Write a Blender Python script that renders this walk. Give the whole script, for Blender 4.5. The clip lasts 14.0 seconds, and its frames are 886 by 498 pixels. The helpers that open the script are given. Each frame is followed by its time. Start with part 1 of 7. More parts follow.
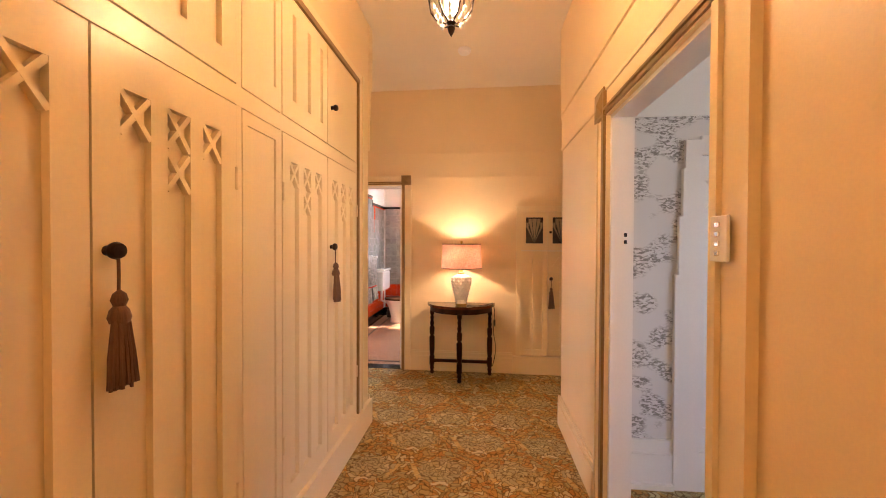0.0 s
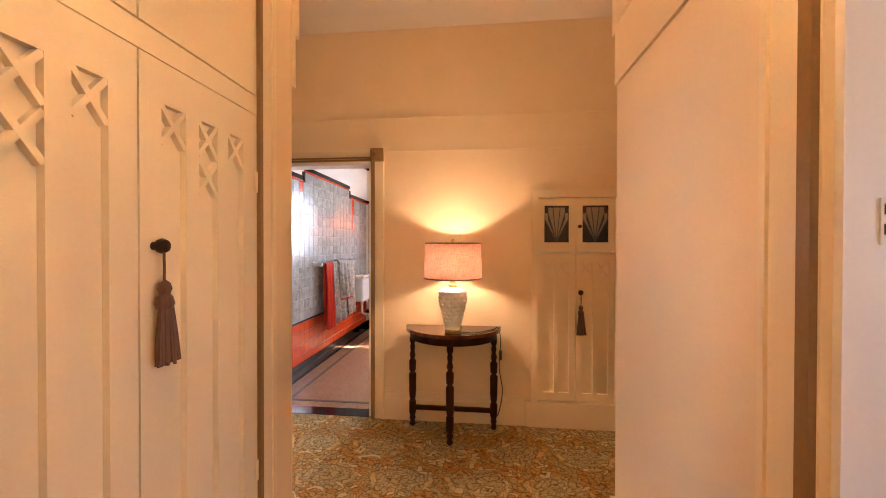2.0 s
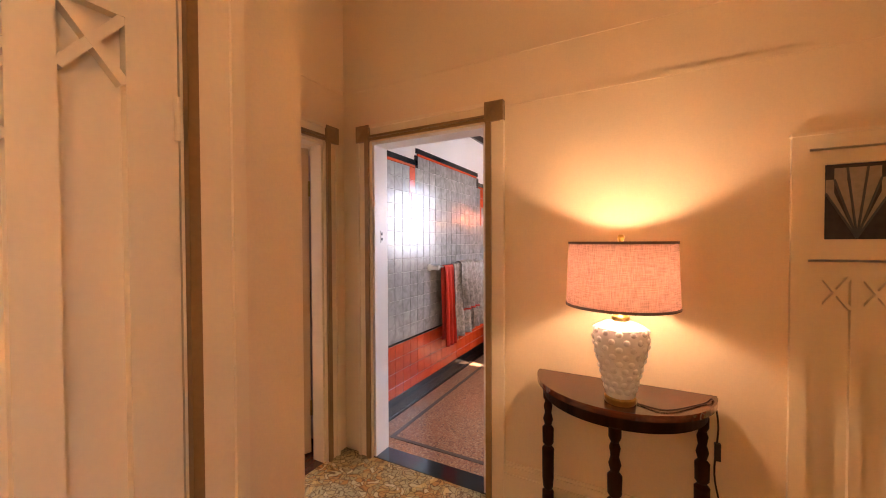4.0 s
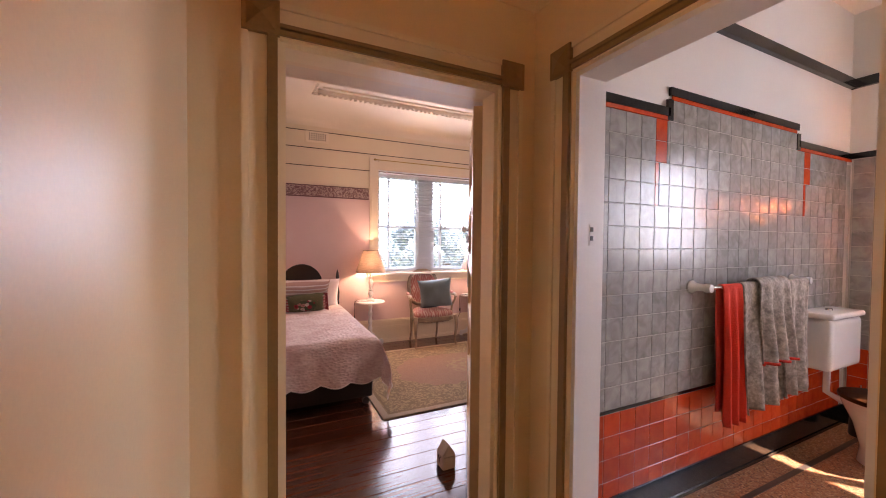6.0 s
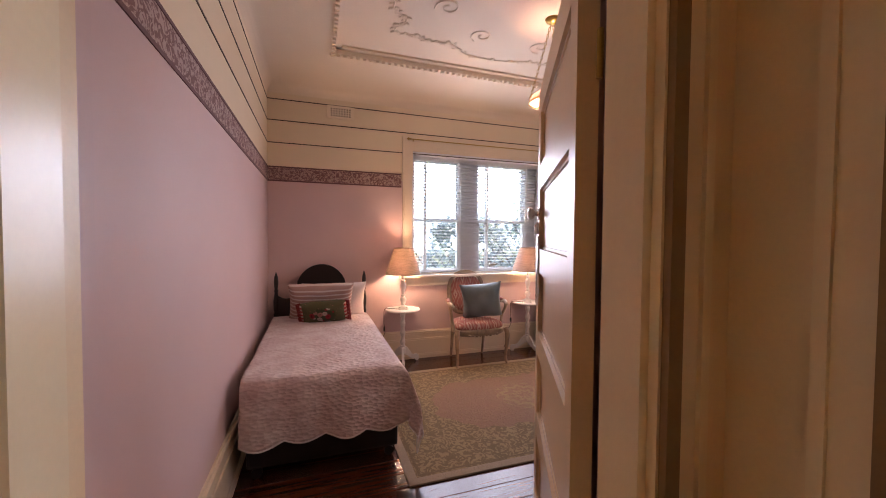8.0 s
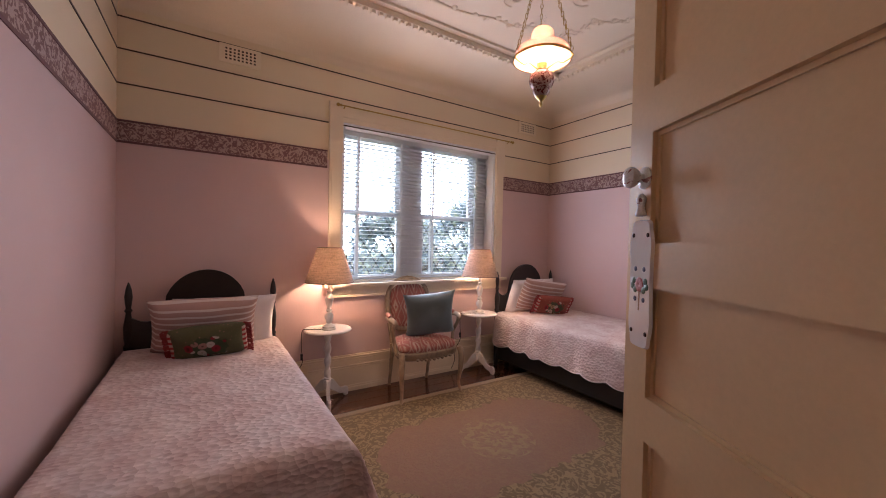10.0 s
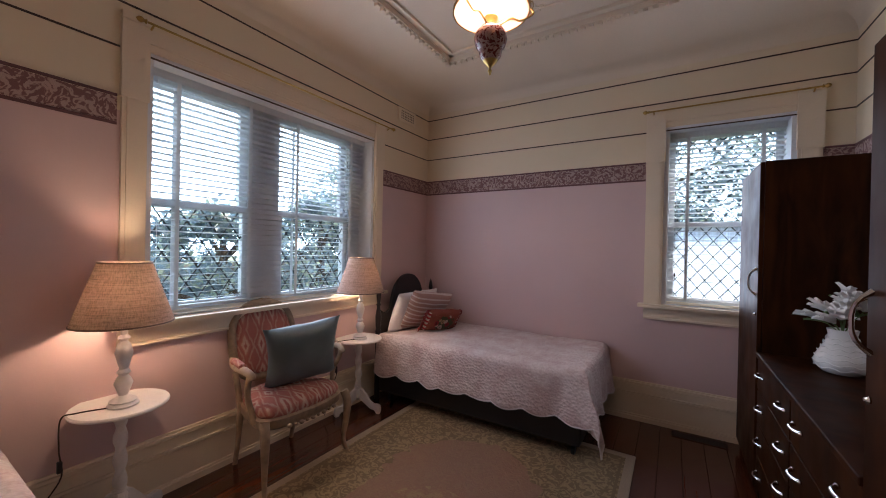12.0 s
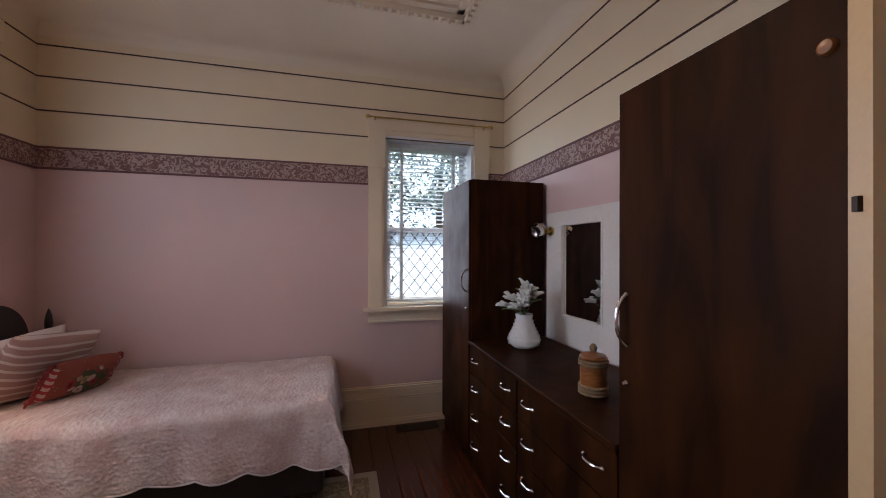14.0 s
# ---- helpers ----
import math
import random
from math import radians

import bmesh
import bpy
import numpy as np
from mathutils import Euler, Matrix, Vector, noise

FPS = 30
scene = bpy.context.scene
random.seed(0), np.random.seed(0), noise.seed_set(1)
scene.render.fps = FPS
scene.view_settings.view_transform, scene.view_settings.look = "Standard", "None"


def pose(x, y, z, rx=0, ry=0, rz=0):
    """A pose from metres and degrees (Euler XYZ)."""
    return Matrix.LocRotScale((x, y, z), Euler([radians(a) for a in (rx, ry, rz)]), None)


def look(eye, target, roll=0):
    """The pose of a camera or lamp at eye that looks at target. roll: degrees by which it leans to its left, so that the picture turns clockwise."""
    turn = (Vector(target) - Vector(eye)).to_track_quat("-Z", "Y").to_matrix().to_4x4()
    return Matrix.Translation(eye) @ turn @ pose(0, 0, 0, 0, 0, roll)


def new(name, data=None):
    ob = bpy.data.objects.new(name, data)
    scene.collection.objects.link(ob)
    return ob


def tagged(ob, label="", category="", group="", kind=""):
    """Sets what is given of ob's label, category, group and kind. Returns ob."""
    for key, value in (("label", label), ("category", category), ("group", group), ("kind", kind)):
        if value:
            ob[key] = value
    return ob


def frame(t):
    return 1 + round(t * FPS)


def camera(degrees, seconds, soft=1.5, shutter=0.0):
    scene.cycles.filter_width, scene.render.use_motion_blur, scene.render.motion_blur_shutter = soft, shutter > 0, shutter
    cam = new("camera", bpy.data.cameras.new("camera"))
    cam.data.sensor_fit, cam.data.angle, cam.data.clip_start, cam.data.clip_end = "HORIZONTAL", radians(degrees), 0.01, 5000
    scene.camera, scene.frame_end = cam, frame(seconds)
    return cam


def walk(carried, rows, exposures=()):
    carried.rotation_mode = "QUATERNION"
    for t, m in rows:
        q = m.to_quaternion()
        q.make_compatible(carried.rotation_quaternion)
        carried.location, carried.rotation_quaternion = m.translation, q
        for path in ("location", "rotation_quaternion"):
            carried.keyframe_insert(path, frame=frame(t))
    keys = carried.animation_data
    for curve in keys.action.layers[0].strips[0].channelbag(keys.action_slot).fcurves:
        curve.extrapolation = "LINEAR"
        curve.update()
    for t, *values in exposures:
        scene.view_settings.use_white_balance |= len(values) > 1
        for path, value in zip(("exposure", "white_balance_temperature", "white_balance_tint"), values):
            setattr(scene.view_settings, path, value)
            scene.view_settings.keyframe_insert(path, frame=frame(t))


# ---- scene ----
cam = camera(99.9, 14.0, soft=1.0)
ROWS = [
    (0, -0.000, 0.000, 1.399, 5.71, -0.75, -0.21),
    (0.5, -0.009, 0.296, 1.395, 5.79, -0.65, -0.22),
    (1, 0.002, 0.584, 1.389, 6.01, -0.56, -0.15),
    (1.5, 0.011, 0.885, 1.382, 5.90, -0.53, -0.15),
    (2, 0.015, 1.172, 1.383, 5.99, -0.50, -0.09),
    (2.2, 0.014, 1.288, 1.387, 6.90, -0.46, -0.10),
    (4.3, -0.170, 2.302, 1.405, 33.08, -1.02, 0.21),
    (4.5, -0.210, 2.392, 1.405, 36.62, -0.95, 0.14),
    (5, -0.299, 2.649, 1.398, 46.57, -0.85, -0.33),
    (5.5, -0.421, 2.864, 1.401, 56.52, -0.95, -0.61),
    (6, -0.598, 3.033, 1.415, 64.47, -1.36, -0.54),
    (6.5, -0.800, 3.177, 1.419, 69.03, -1.55, -0.31),
    (7, -1.009, 3.267, 1.411, 71.01, -1.57, -0.31),
    (7.2, -1.094, 3.301, 1.406, 71.43, -1.67, -0.37),
    (9.3, -2.004, 3.407, 1.330, 65.49, -1.29, -1.03),
    (9.5, -2.102, 3.415, 1.325, 63.54, -1.10, -1.10),
    (10, -2.331, 3.430, 1.328, 57.63, -0.91, -1.26),
    (10.5, -2.547, 3.461, 1.339, 51.40, -0.72, -1.35),
    (11, -2.785, 3.487, 1.358, 44.93, -0.74, -1.35),
    (11.5, -3.009, 3.531, 1.372, 38.69, -0.46, -1.29),
    (12, -3.206, 3.579, 1.373, 31.76, -0.26, -1.22),
    (12.5, -3.388, 3.629, 1.370, 23.14, 0.01, -1.14),
    (13, -3.528, 3.719, 1.376, 12.63, 0.27, -0.97),
    (13.5, -3.578, 3.846, 1.393, -0.03, 0.39, -0.59),
    (14, -3.606, 3.955, 1.415, -15.10, 0.28, -0.23),
]
EXPOSURES = [(0.0, 3.22, 6450, 12), (2.0, 3.1, 6500, 16), (4.5, 2.75, 6900, 23), (5.5, 2.5, 6900, 23), (6.5, 2.15, 7000, 25), (7.0, 2.0, 7000, 24),
             (9.5, 1.62, 6550, 18), (10.5, 1.3, 6550, 17), (11.5, 0.95, 6250, 12), (13.0, 0.55, 5750, 6), (14.0, 0.78, 6350, 10)]
walk(cam, [(t, pose(x, y, z, 90 + pitch, roll, yaw)) for t, x, y, z, yaw, pitch, roll in ROWS], EXPOSURES)

# ---- sky, sun, lamps ----
world = bpy.data.worlds.new("sky")
scene.world = world
world.use_nodes = True
wn = world.node_tree
sky = wn.nodes.new("ShaderNodeTexSky")
sky.sky_type = "NISHITA"
sky.sun_disc = False
SUN_EL, SUN_AZ = 50.0, 50.0
sky.sun_elevation, sky.sun_rotation = radians(SUN_EL), radians(SUN_AZ)
wn.links.new(sky.outputs[0], wn.nodes["Background"].inputs[0])
wn.nodes["Background"].inputs[1].default_value = 0.15

sun_data = bpy.data.lights.new("sun", "SUN")
sun_data.energy, sun_data.angle, sun_data.color = 5.0, radians(0.5), (1.0, 0.94, 0.85)
sun = new("sun", sun_data)
sx = math.cos(radians(SUN_EL)) * math.sin(radians(SUN_AZ))
sy = math.cos(radians(SUN_EL)) * math.cos(radians(SUN_AZ))
sun.matrix_world = look((sx * 20, sy * 20, 20 * math.sin(radians(SUN_EL))), (0, 0, 0))

WARM = (1.0, 0.59, 0.28)
SOFT = (1.0, 0.70, 0.50)
BEDSIDE = (1.0, 0.69, 0.46)


def point(name, where, watts, radius=0.04, colour=WARM):
    d = bpy.data.lights.new(name, "POINT")
    d.energy, d.shadow_soft_size, d.color = watts, radius, colour
    o = new(name, d)
    o.location = where
    return o


def opening_light(name, where, target, w, h, watts, colour=(0.78, 0.81, 1.0)):
    """Daylight that comes in through a window's opening."""
    d = bpy.data.lights.new(name, "AREA")
    d.shape, d.size, d.size_y, d.energy, d.color = "RECTANGLE", w, h, watts, colour
    o = new(name, d)
    o.matrix_world = look(where, target)
    return o


point("hall_pendant_bulb", (-0.12, 1.5, 2.36), 17.5, 0.035)
# added fill for the unseen rear of the hall; no lantern hangs here
point("hall_rear_fill", (-0.12, -1.6, 2.36), 3.5, 0.05)
point("table_lamp_bulb", (-0.19, 3.80, 1.27), 3.3, 0.035, (1.0, 0.70, 0.46))
point("bedside_bulb_south", (-5.37, 4.275, 1.12), 6.0, 0.03, BEDSIDE)
point("bedside_bulb_north", (-5.38, 5.83, 1.12), 4.2, 0.03, BEDSIDE)
point("bedroom_pendant_bulb", (-3.93, 5.12, 2.50), 11, 0.04, SOFT)
opening_light("west_window_daylight", (-5.50, 5.28, 1.66), (0, 5.28, 1.5), 1.6, 1.4, 10.5)
opening_light("north_window_daylight", (-2.90, 6.96, 1.66), (-2.90, 0, 1.5), 0.65, 1.35, 3.6)
opening_light("bath_window_daylight", (-0.25, 7.28, 1.75), (-0.4, 0, 1.2), 0.85, 1.05, 7.0)
point("bath_wall_bulb", (-1.41, 7.06, 1.72), 6.5, 0.05)
point("bath_wall_bulb", (-0.82, 7.06, 1.72), 6.5, 0.05)
opening_light("side_room_daylight", (3.6, 0.2, 1.6), (0, 0.6, 1.3), 1.3, 1.4, 2.7, (0.84, 0.79, 1.0))

# ---- materials ----
def nodes_of(name):
    m = bpy.data.materials.new(name)
    m.use_nodes = True
    return m, m.node_tree.nodes, m.node_tree.links, m.node_tree.nodes["Principled BSDF"]


def tex(n, l, kind, scale, coord="Object", stretch=None, **props):
    """A texture node of that kind, laid out in metres."""
    tc = n.new("ShaderNodeTexCoord")
    out = tc.outputs[coord]
    if stretch:
        mp = n.new("ShaderNodeMapping")
        mp.inputs["Scale"].default_value = stretch
        l.new(out, mp.inputs[0])
        out = mp.outputs[0]
    t = n.new(kind)
    t.inputs["Scale"].default_value = scale
    for key, value in props.items():
        t.inputs[key].default_value = value
    l.new(out, t.inputs["Vector"])
    return t


def ramp(n, l, src, stops):
    r = n.new("ShaderNodeValToRGB")
    e = r.color_ramp.elements
    while len(e) < len(stops):
        e.new(0.5)
    for el, (p, c) in zip(e, stops):
        el.position, el.color = p, (*c, 1)
    l.new(src, r.inputs[0])
    return r.outputs[0]


def mix(n, l, a, b, f, mode="MIX"):
    m = n.new("ShaderNodeMix")
    m.data_type, m.blend_type = "RGBA", mode
    for socket, value in ((m.inputs[0], f), (m.inputs[6], a), (m.inputs[7], b)):
        if isinstance(value, (int, float)):
            socket.default_value = value
        elif isinstance(value, tuple):
            socket.default_value = (*value, 1)
        else:
            l.new(value, socket)
    return m.outputs[2]


def bump(n, l, p, height, strength, distance=0.01):
    b = n.new("ShaderNodeBump")
    b.inputs["Strength"].default_value, b.inputs["Distance"].default_value = strength, distance
    l.new(height, b.inputs["Height"])
    l.new(b.outputs[0], p.inputs["Normal"])


def scaled(c, k):
    return tuple(min(1.0, v * k) for v in c)


def plain(name, colour, rough=0.5, metal=0.0, var=0.08, grain=60.0, coarse=1.5, relief=0.06, stretch=None, spec=0.5, coat=0.0, random_tint=0.0):
    """A surface with blotches, fine grain and slight relief."""
    m, n, l, p = nodes_of(name)
    big = tex(n, l, "ShaderNodeTexNoise", coarse, Detail=3.0)
    fine = tex(n, l, "ShaderNodeTexNoise", grain, stretch=stretch, Detail=4.0)
    c1 = ramp(n, l, big.outputs[0], [(0.3, scaled(colour, 1 - var)), (0.7, scaled(colour, 1 + var))])
    c2 = ramp(n, l, fine.outputs[0], [(0.3, (1 - var,) * 3), (0.7, (1.0,) * 3)])
    c = mix(n, l, c1, c2, 1.0, "MULTIPLY")
    if random_tint:
        info = n.new("ShaderNodeObjectInfo")
        c = mix(n, l, c, ramp(n, l, info.outputs["Random"], [(0.0, (1 - random_tint,) * 3), (1.0, (1.0,) * 3)]), 1.0, "MULTIPLY")
    l.new(c, p.inputs["Base Color"])
    p.inputs["Roughness"].default_value, p.inputs["Metallic"].default_value = rough, metal
    p.inputs["Specular IOR Level"].default_value = spec
    p.inputs["Coat Weight"].default_value = coat
    p.inputs["Coat Roughness"].default_value = 0.08
    if relief:
        bump(n, l, p, fine.outputs[0], relief, 0.004)
    return m


def glow(name, colour, strength):
    m, n, l, p = nodes_of(name)
    p.inputs["Base Color"].default_value = (*colour, 1)
    p.inputs["Emission Color"].default_value = (*colour, 1)
    p.inputs["Emission Strength"].default_value = strength
    return m


def shade_cloth(name, colour, thread=260.0, through_share=0.55):
    """Lampshade cloth: woven threads that let light through."""
    m, n, l, p = nodes_of(name)
    n.remove(p)
    a = tex(n, l, "ShaderNodeTexNoise", thread, stretch=(1, 1, 0.06), Detail=2.0)
    b = tex(n, l, "ShaderNodeTexNoise", thread, stretch=(0.06, 0.06, 1), Detail=2.0)
    w = mix(n, l, a.outputs[0], b.outputs[0], 0.5)
    c = ramp(n, l, w, [(0.35, scaled(colour, 0.55)), (0.6, colour)])
    d, t, mx = n.new("ShaderNodeBsdfDiffuse"), n.new("ShaderNodeBsdfTranslucent"), n.new("ShaderNodeMixShader")
    l.new(c, d.inputs[0]), l.new(c, t.inputs[0])
    mx.inputs[0].default_value = through_share
    l.new(d.outputs[0], mx.inputs[1]), l.new(t.outputs[0], mx.inputs[2])
    l.new(mx.outputs[0], n["Material Output"].inputs[0])
    return m


def slat_mat():
    """Thin white blind slats: satin paint that lets a little daylight through."""
    m, n, l, p = nodes_of("white blind slat")
    grain = tex(n, l, "ShaderNodeTexNoise", 40.0, stretch=(1, 0.05, 1), Detail=3.0)
    c = ramp(n, l, grain.outputs[0], [(0.3, (0.76, 0.77, 0.78)), (0.7, (0.84, 0.84, 0.84))])
    l.new(c, p.inputs["Base Color"])
    p.inputs["Roughness"].default_value = 0.4
    t, mx = n.new("ShaderNodeBsdfTranslucent"), n.new("ShaderNodeMixShader")
    l.new(c, t.inputs[0])
    mx.inputs[0].default_value = 0.35
    l.new(p.outputs[0], mx.inputs[1]), l.new(t.outputs[0], mx.inputs[2])
    l.new(mx.outputs[0], n["Material Output"].inputs[0])
    return m


def leaf_mat():
    """Thin garden leaves, some paler, that glow a little against the light."""
    m, n, l, p = nodes_of("garden foliage")
    g = n.new("ShaderNodeNewGeometry")
    c = ramp(n, l, g.outputs["Random Per Island"], [(0.0, (0.08, 0.105, 0.115)), (0.6, (0.13, 0.16, 0.175)), (0.9, (0.21, 0.23, 0.16))])
    l.new(c, p.inputs["Base Color"])
    p.inputs["Roughness"].default_value = 0.35
    t, mx = n.new("ShaderNodeBsdfTranslucent"), n.new("ShaderNodeMixShader")
    l.new(mix(n, l, c, (2.3, 2.4, 2.5), 1.0, "MULTIPLY"), t.inputs[0])
    mx.inputs[0].default_value = 0.55
    l.new(p.outputs[0], mx.inputs[1]), l.new(t.outputs[0], mx.inputs[2])
    l.new(mx.outputs[0], n["Material Output"].inputs[0])
    return m


def needlepoint_mat(name, ground, leaf, petals):
    """Stitched cushion cover: a plain ground, small leaves and an oval bouquet of large flowers."""
    m, n, l, p = nodes_of(name)
    op = maths(n, l)
    tc = n.new("ShaderNodeTexCoord")
    sep = n.new("ShaderNodeSeparateXYZ")
    l.new(tc.outputs["Object"], sep.inputs[0])
    wob = tex(n, l, "ShaderNodeTexNoise", 22.0, Detail=2.0)
    x, z = op("DIVIDE", sep.outputs[0], 0.135), op("DIVIDE", sep.outputs[2], 0.092)
    oval = op("ADD", op("SQRT", op("ADD", op("MULTIPLY", x, x), op("MULTIPLY", z, z))), op("MULTIPLY", op("SUBTRACT", wob.outputs[0], 0.5), 0.9))
    inside = ramp(n, l, oval, [(0.80, (1, 1, 1)), (0.84, (0, 0, 0))])
    cell = tex(n, l, "ShaderNodeTexVoronoi", 21.0, Randomness=0.9)
    csep = n.new("ShaderNodeSeparateColor")
    l.new(cell.outputs["Color"], csep.inputs[0])
    flower = ramp(n, l, csep.outputs[0], [(0.0, petals[0]), (0.34, petals[0]), (0.36, petals[1]), (0.66, petals[1]), (0.68, petals[2]), (1.0, petals[2])])
    heart = ramp(n, l, cell.outputs["Distance"], [(0.16, (0.35, 0.30, 0.25)), (0.24, (1, 1, 1))])
    flower = mix(n, l, flower, heart, 1.0, "MULTIPLY")
    flower = mix(n, l, flower, leaf, ramp(n, l, cell.outputs["Distance"], [(0.52, (0, 0, 0)), (0.56, (1, 1, 1))]))
    sprig = tex(n, l, "ShaderNodeTexVoronoi", 42.0)
    c = mix(n, l, ground, petals[1], ramp(n, l, sprig.outputs["Distance"], [(0.13, (0.7, 0.7, 0.7)), (0.19, (0, 0, 0))]))
    c = mix(n, l, c, flower, inside)
    stitch = tex(n, l, "ShaderNodeTexNoise", 330.0, Detail=2.0)
    c = mix(n, l, c, ramp(n, l, stitch.outputs[0], [(0.3, (0.74, 0.74, 0.74)), (0.7, (1, 1, 1))]), 1.0, "MULTIPLY")
    l.new(c, p.inputs["Base Color"])
    p.inputs["Roughness"].default_value = 0.9
    bump(n, l, p, stitch.outputs[0], 0.35, 0.003)
    return m


def wall_two_tone(name, low, high, z):
    """Painted plaster, one colour up to a height and another above it."""
    m, n, l, p = nodes_of(name)
    g = n.new("ShaderNodeNewGeometry")
    sep = n.new("ShaderNodeSeparateXYZ")
    l.new(g.outputs["Position"], sep.inputs[0])
    gt = n.new("ShaderNodeMath")
    gt.operation = "GREATER_THAN"
    gt.inputs[1].default_value = z
    l.new(sep.outputs[2], gt.inputs[0])
    c = mix(n, l, low, high, gt.outputs[0])
    big = tex(n, l, "ShaderNodeTexNoise", 1.3, Detail=4.0)
    fine = tex(n, l, "ShaderNodeTexNoise", 120.0, Detail=3.0)
    c = mix(n, l, c, ramp(n, l, big.outputs[0], [(0.3, (0.93, 0.92, 0.92)), (0.7, (1, 1, 1))]), 1.0, "MULTIPLY")
    l.new(c, p.inputs["Base Color"])
    p.inputs["Roughness"].default_value = 0.55
    bump(n, l, p, fine.outputs[0], 0.08, 0.003)
    return m


def maths(n, l):
    """A short way to write arithmetic nodes."""
    def op(kind, a, b=None):
        q = n.new("ShaderNodeMath")
        q.operation = kind
        for i, v in enumerate((a, b)):
            if v is None:
                continue
            if isinstance(v, (int, float)):
                q.inputs[i].default_value = v
            else:
                l.new(v, q.inputs[i])
        return q.outputs[0]
    return op


def carpet_mat():
    """Damask carpet: fine dark scroll lines all over, gold and rust ground, staggered sage medallions."""
    m, n, l, p = nodes_of("patterned carpet")
    op = maths(n, l)

    def vec(kind, a, b):
        q = n.new("ShaderNodeVectorMath")
        q.operation = kind
        l.new(a, q.inputs[0])
        if isinstance(b, tuple):
            q.inputs[1].default_value = b
        else:
            l.new(b, q.inputs[1])
        return q.outputs[0]
    tc = n.new("ShaderNodeTexCoord")
    sep = n.new("ShaderNodeSeparateXYZ")
    l.new(tc.outputs["Object"], sep.inputs[0])
    swirl = tex(n, l, "ShaderNodeTexNoise", 13.0, Detail=1.5)
    shift = vec("MULTIPLY", vec("SUBTRACT", swirl.outputs[1], (0.5, 0.5, 0.5)), (0.13, 0.13, 0.0))
    at = vec("ADD", tc.outputs["Object"], shift)
    line, cell = n.new("ShaderNodeTexVoronoi"), n.new("ShaderNodeTexVoronoi")
    line.feature = "DISTANCE_TO_EDGE"
    for v in (line, cell):
        v.voronoi_dimensions = "2D"
        v.inputs["Scale"].default_value = 31.0
        l.new(at, v.inputs["Vector"])
    csep = n.new("ShaderNodeSeparateColor")
    l.new(cell.outputs["Color"], csep.inputs[0])
    # staggered medallions with a scalloped edge
    y = op("DIVIDE", sep.outputs[1], 0.35)
    x = op("ADD", op("DIVIDE", sep.outputs[0], 0.46), op("MULTIPLY", op("FLOOR", y), 0.5))
    u = op("SUBTRACT", op("FRACT", x), 0.5)
    v = op("SUBTRACT", op("FRACT", y), 0.5)
    r = op("SQRT", op("ADD", op("MULTIPLY", u, u), op("MULTIPLY", v, v)))
    ang = op("ARCTAN2", v, u)
    edge = op("ADD", r, op("MULTIPLY", op("SUBTRACT", csep.outputs[1], 0.5), 0.16))
    inside = ramp(n, l, edge, [(0.32, (1, 1, 1)), (0.40, (0, 0, 0))])
    ground = ramp(n, l, csep.outputs[0], [(0.0, (0.46, 0.21, 0.06)), (0.35, (0.52, 0.33, 0.11)), (0.65, (0.40, 0.33, 0.15)), (1.0, (0.50, 0.24, 0.065))])
    sage = ramp(n, l, csep.outputs[0], [(0.0, (0.42, 0.34, 0.17)), (0.5, (0.49, 0.395, 0.20)), (1.0, (0.49, 0.36, 0.15))])
    c = mix(n, l, ground, sage, inside)
    # concentric scroll bands round each medallion's heart
    petals = op("MULTIPLY", op("SINE", op("MULTIPLY", ang, 8.0)), 0.9)
    swerve = op("MULTIPLY", op("SUBTRACT", swirl.outputs[0], 0.5), 9.0)
    rings = op("SINE", op("ADD", op("ADD", op("MULTIPLY", r, 46.0), petals), swerve))
    c = mix(n, l, c, (0.14, 0.075, 0.026), op("MULTIPLY", ramp(n, l, rings, [(0.62, (0, 0, 0)), (0.85, (1, 1, 1))]), 0.42))
    c = mix(n, l, c, (0.12, 0.06, 0.02), op("MULTIPLY", ramp(n, l, line.outputs["Distance"], [(0.045, (1, 1, 1)), (0.10, (0, 0, 0))]), 0.8))
    # pale leaf touches
    pale = op("MULTIPLY", op("GREATER_THAN", csep.outputs[2], 0.87), ramp(n, l, line.outputs["Distance"], [(0.13, (0, 0, 0)), (0.18, (1, 1, 1))]))
    c = mix(n, l, c, (0.60, 0.48, 0.25), pale)
    # cream leaf pair under each medallion, gold scroll at its side
    dv = op("ADD", op("ADD", v, 0.34), op("MULTIPLY", op("ABSOLUTE", u), 0.55))
    leaf = op("MULTIPLY", op("LESS_THAN", op("ABSOLUTE", op("ADD", dv, op("MULTIPLY", op("SUBTRACT", swirl.outputs[0], 0.5), 0.12))), 0.026), op("LESS_THAN", op("ABSOLUTE", u), 0.11))
    leaf = op("MULTIPLY", leaf, op("GREATER_THAN", csep.outputs[1], 0.25))
    c = mix(n, l, c, (0.66, 0.54, 0.32), leaf)
    gold = op("MULTIPLY", op("LESS_THAN", op("ABSOLUTE", op("SUBTRACT", op("ABSOLUTE", u), op("ADD", 0.37, op("MULTIPLY", v, 0.35)))), 0.035), op("LESS_THAN", op("ABSOLUTE", op("ADD", v, 0.05)), 0.2))
    c = mix(n, l, c, (0.70, 0.46, 0.16), op("MULTIPLY", op("MULTIPLY", gold, 0.7), op("GREATER_THAN", csep.outputs[2], 0.45)))
    big = tex(n, l, "ShaderNodeTexNoise", 2.2, Detail=3.0)
    c = mix(n, l, c, ramp(n, l, big.outputs[0], [(0.35, (0.94, 0.93, 0.90)), (0.65, (1, 1, 1))]), 1.0, "MULTIPLY")
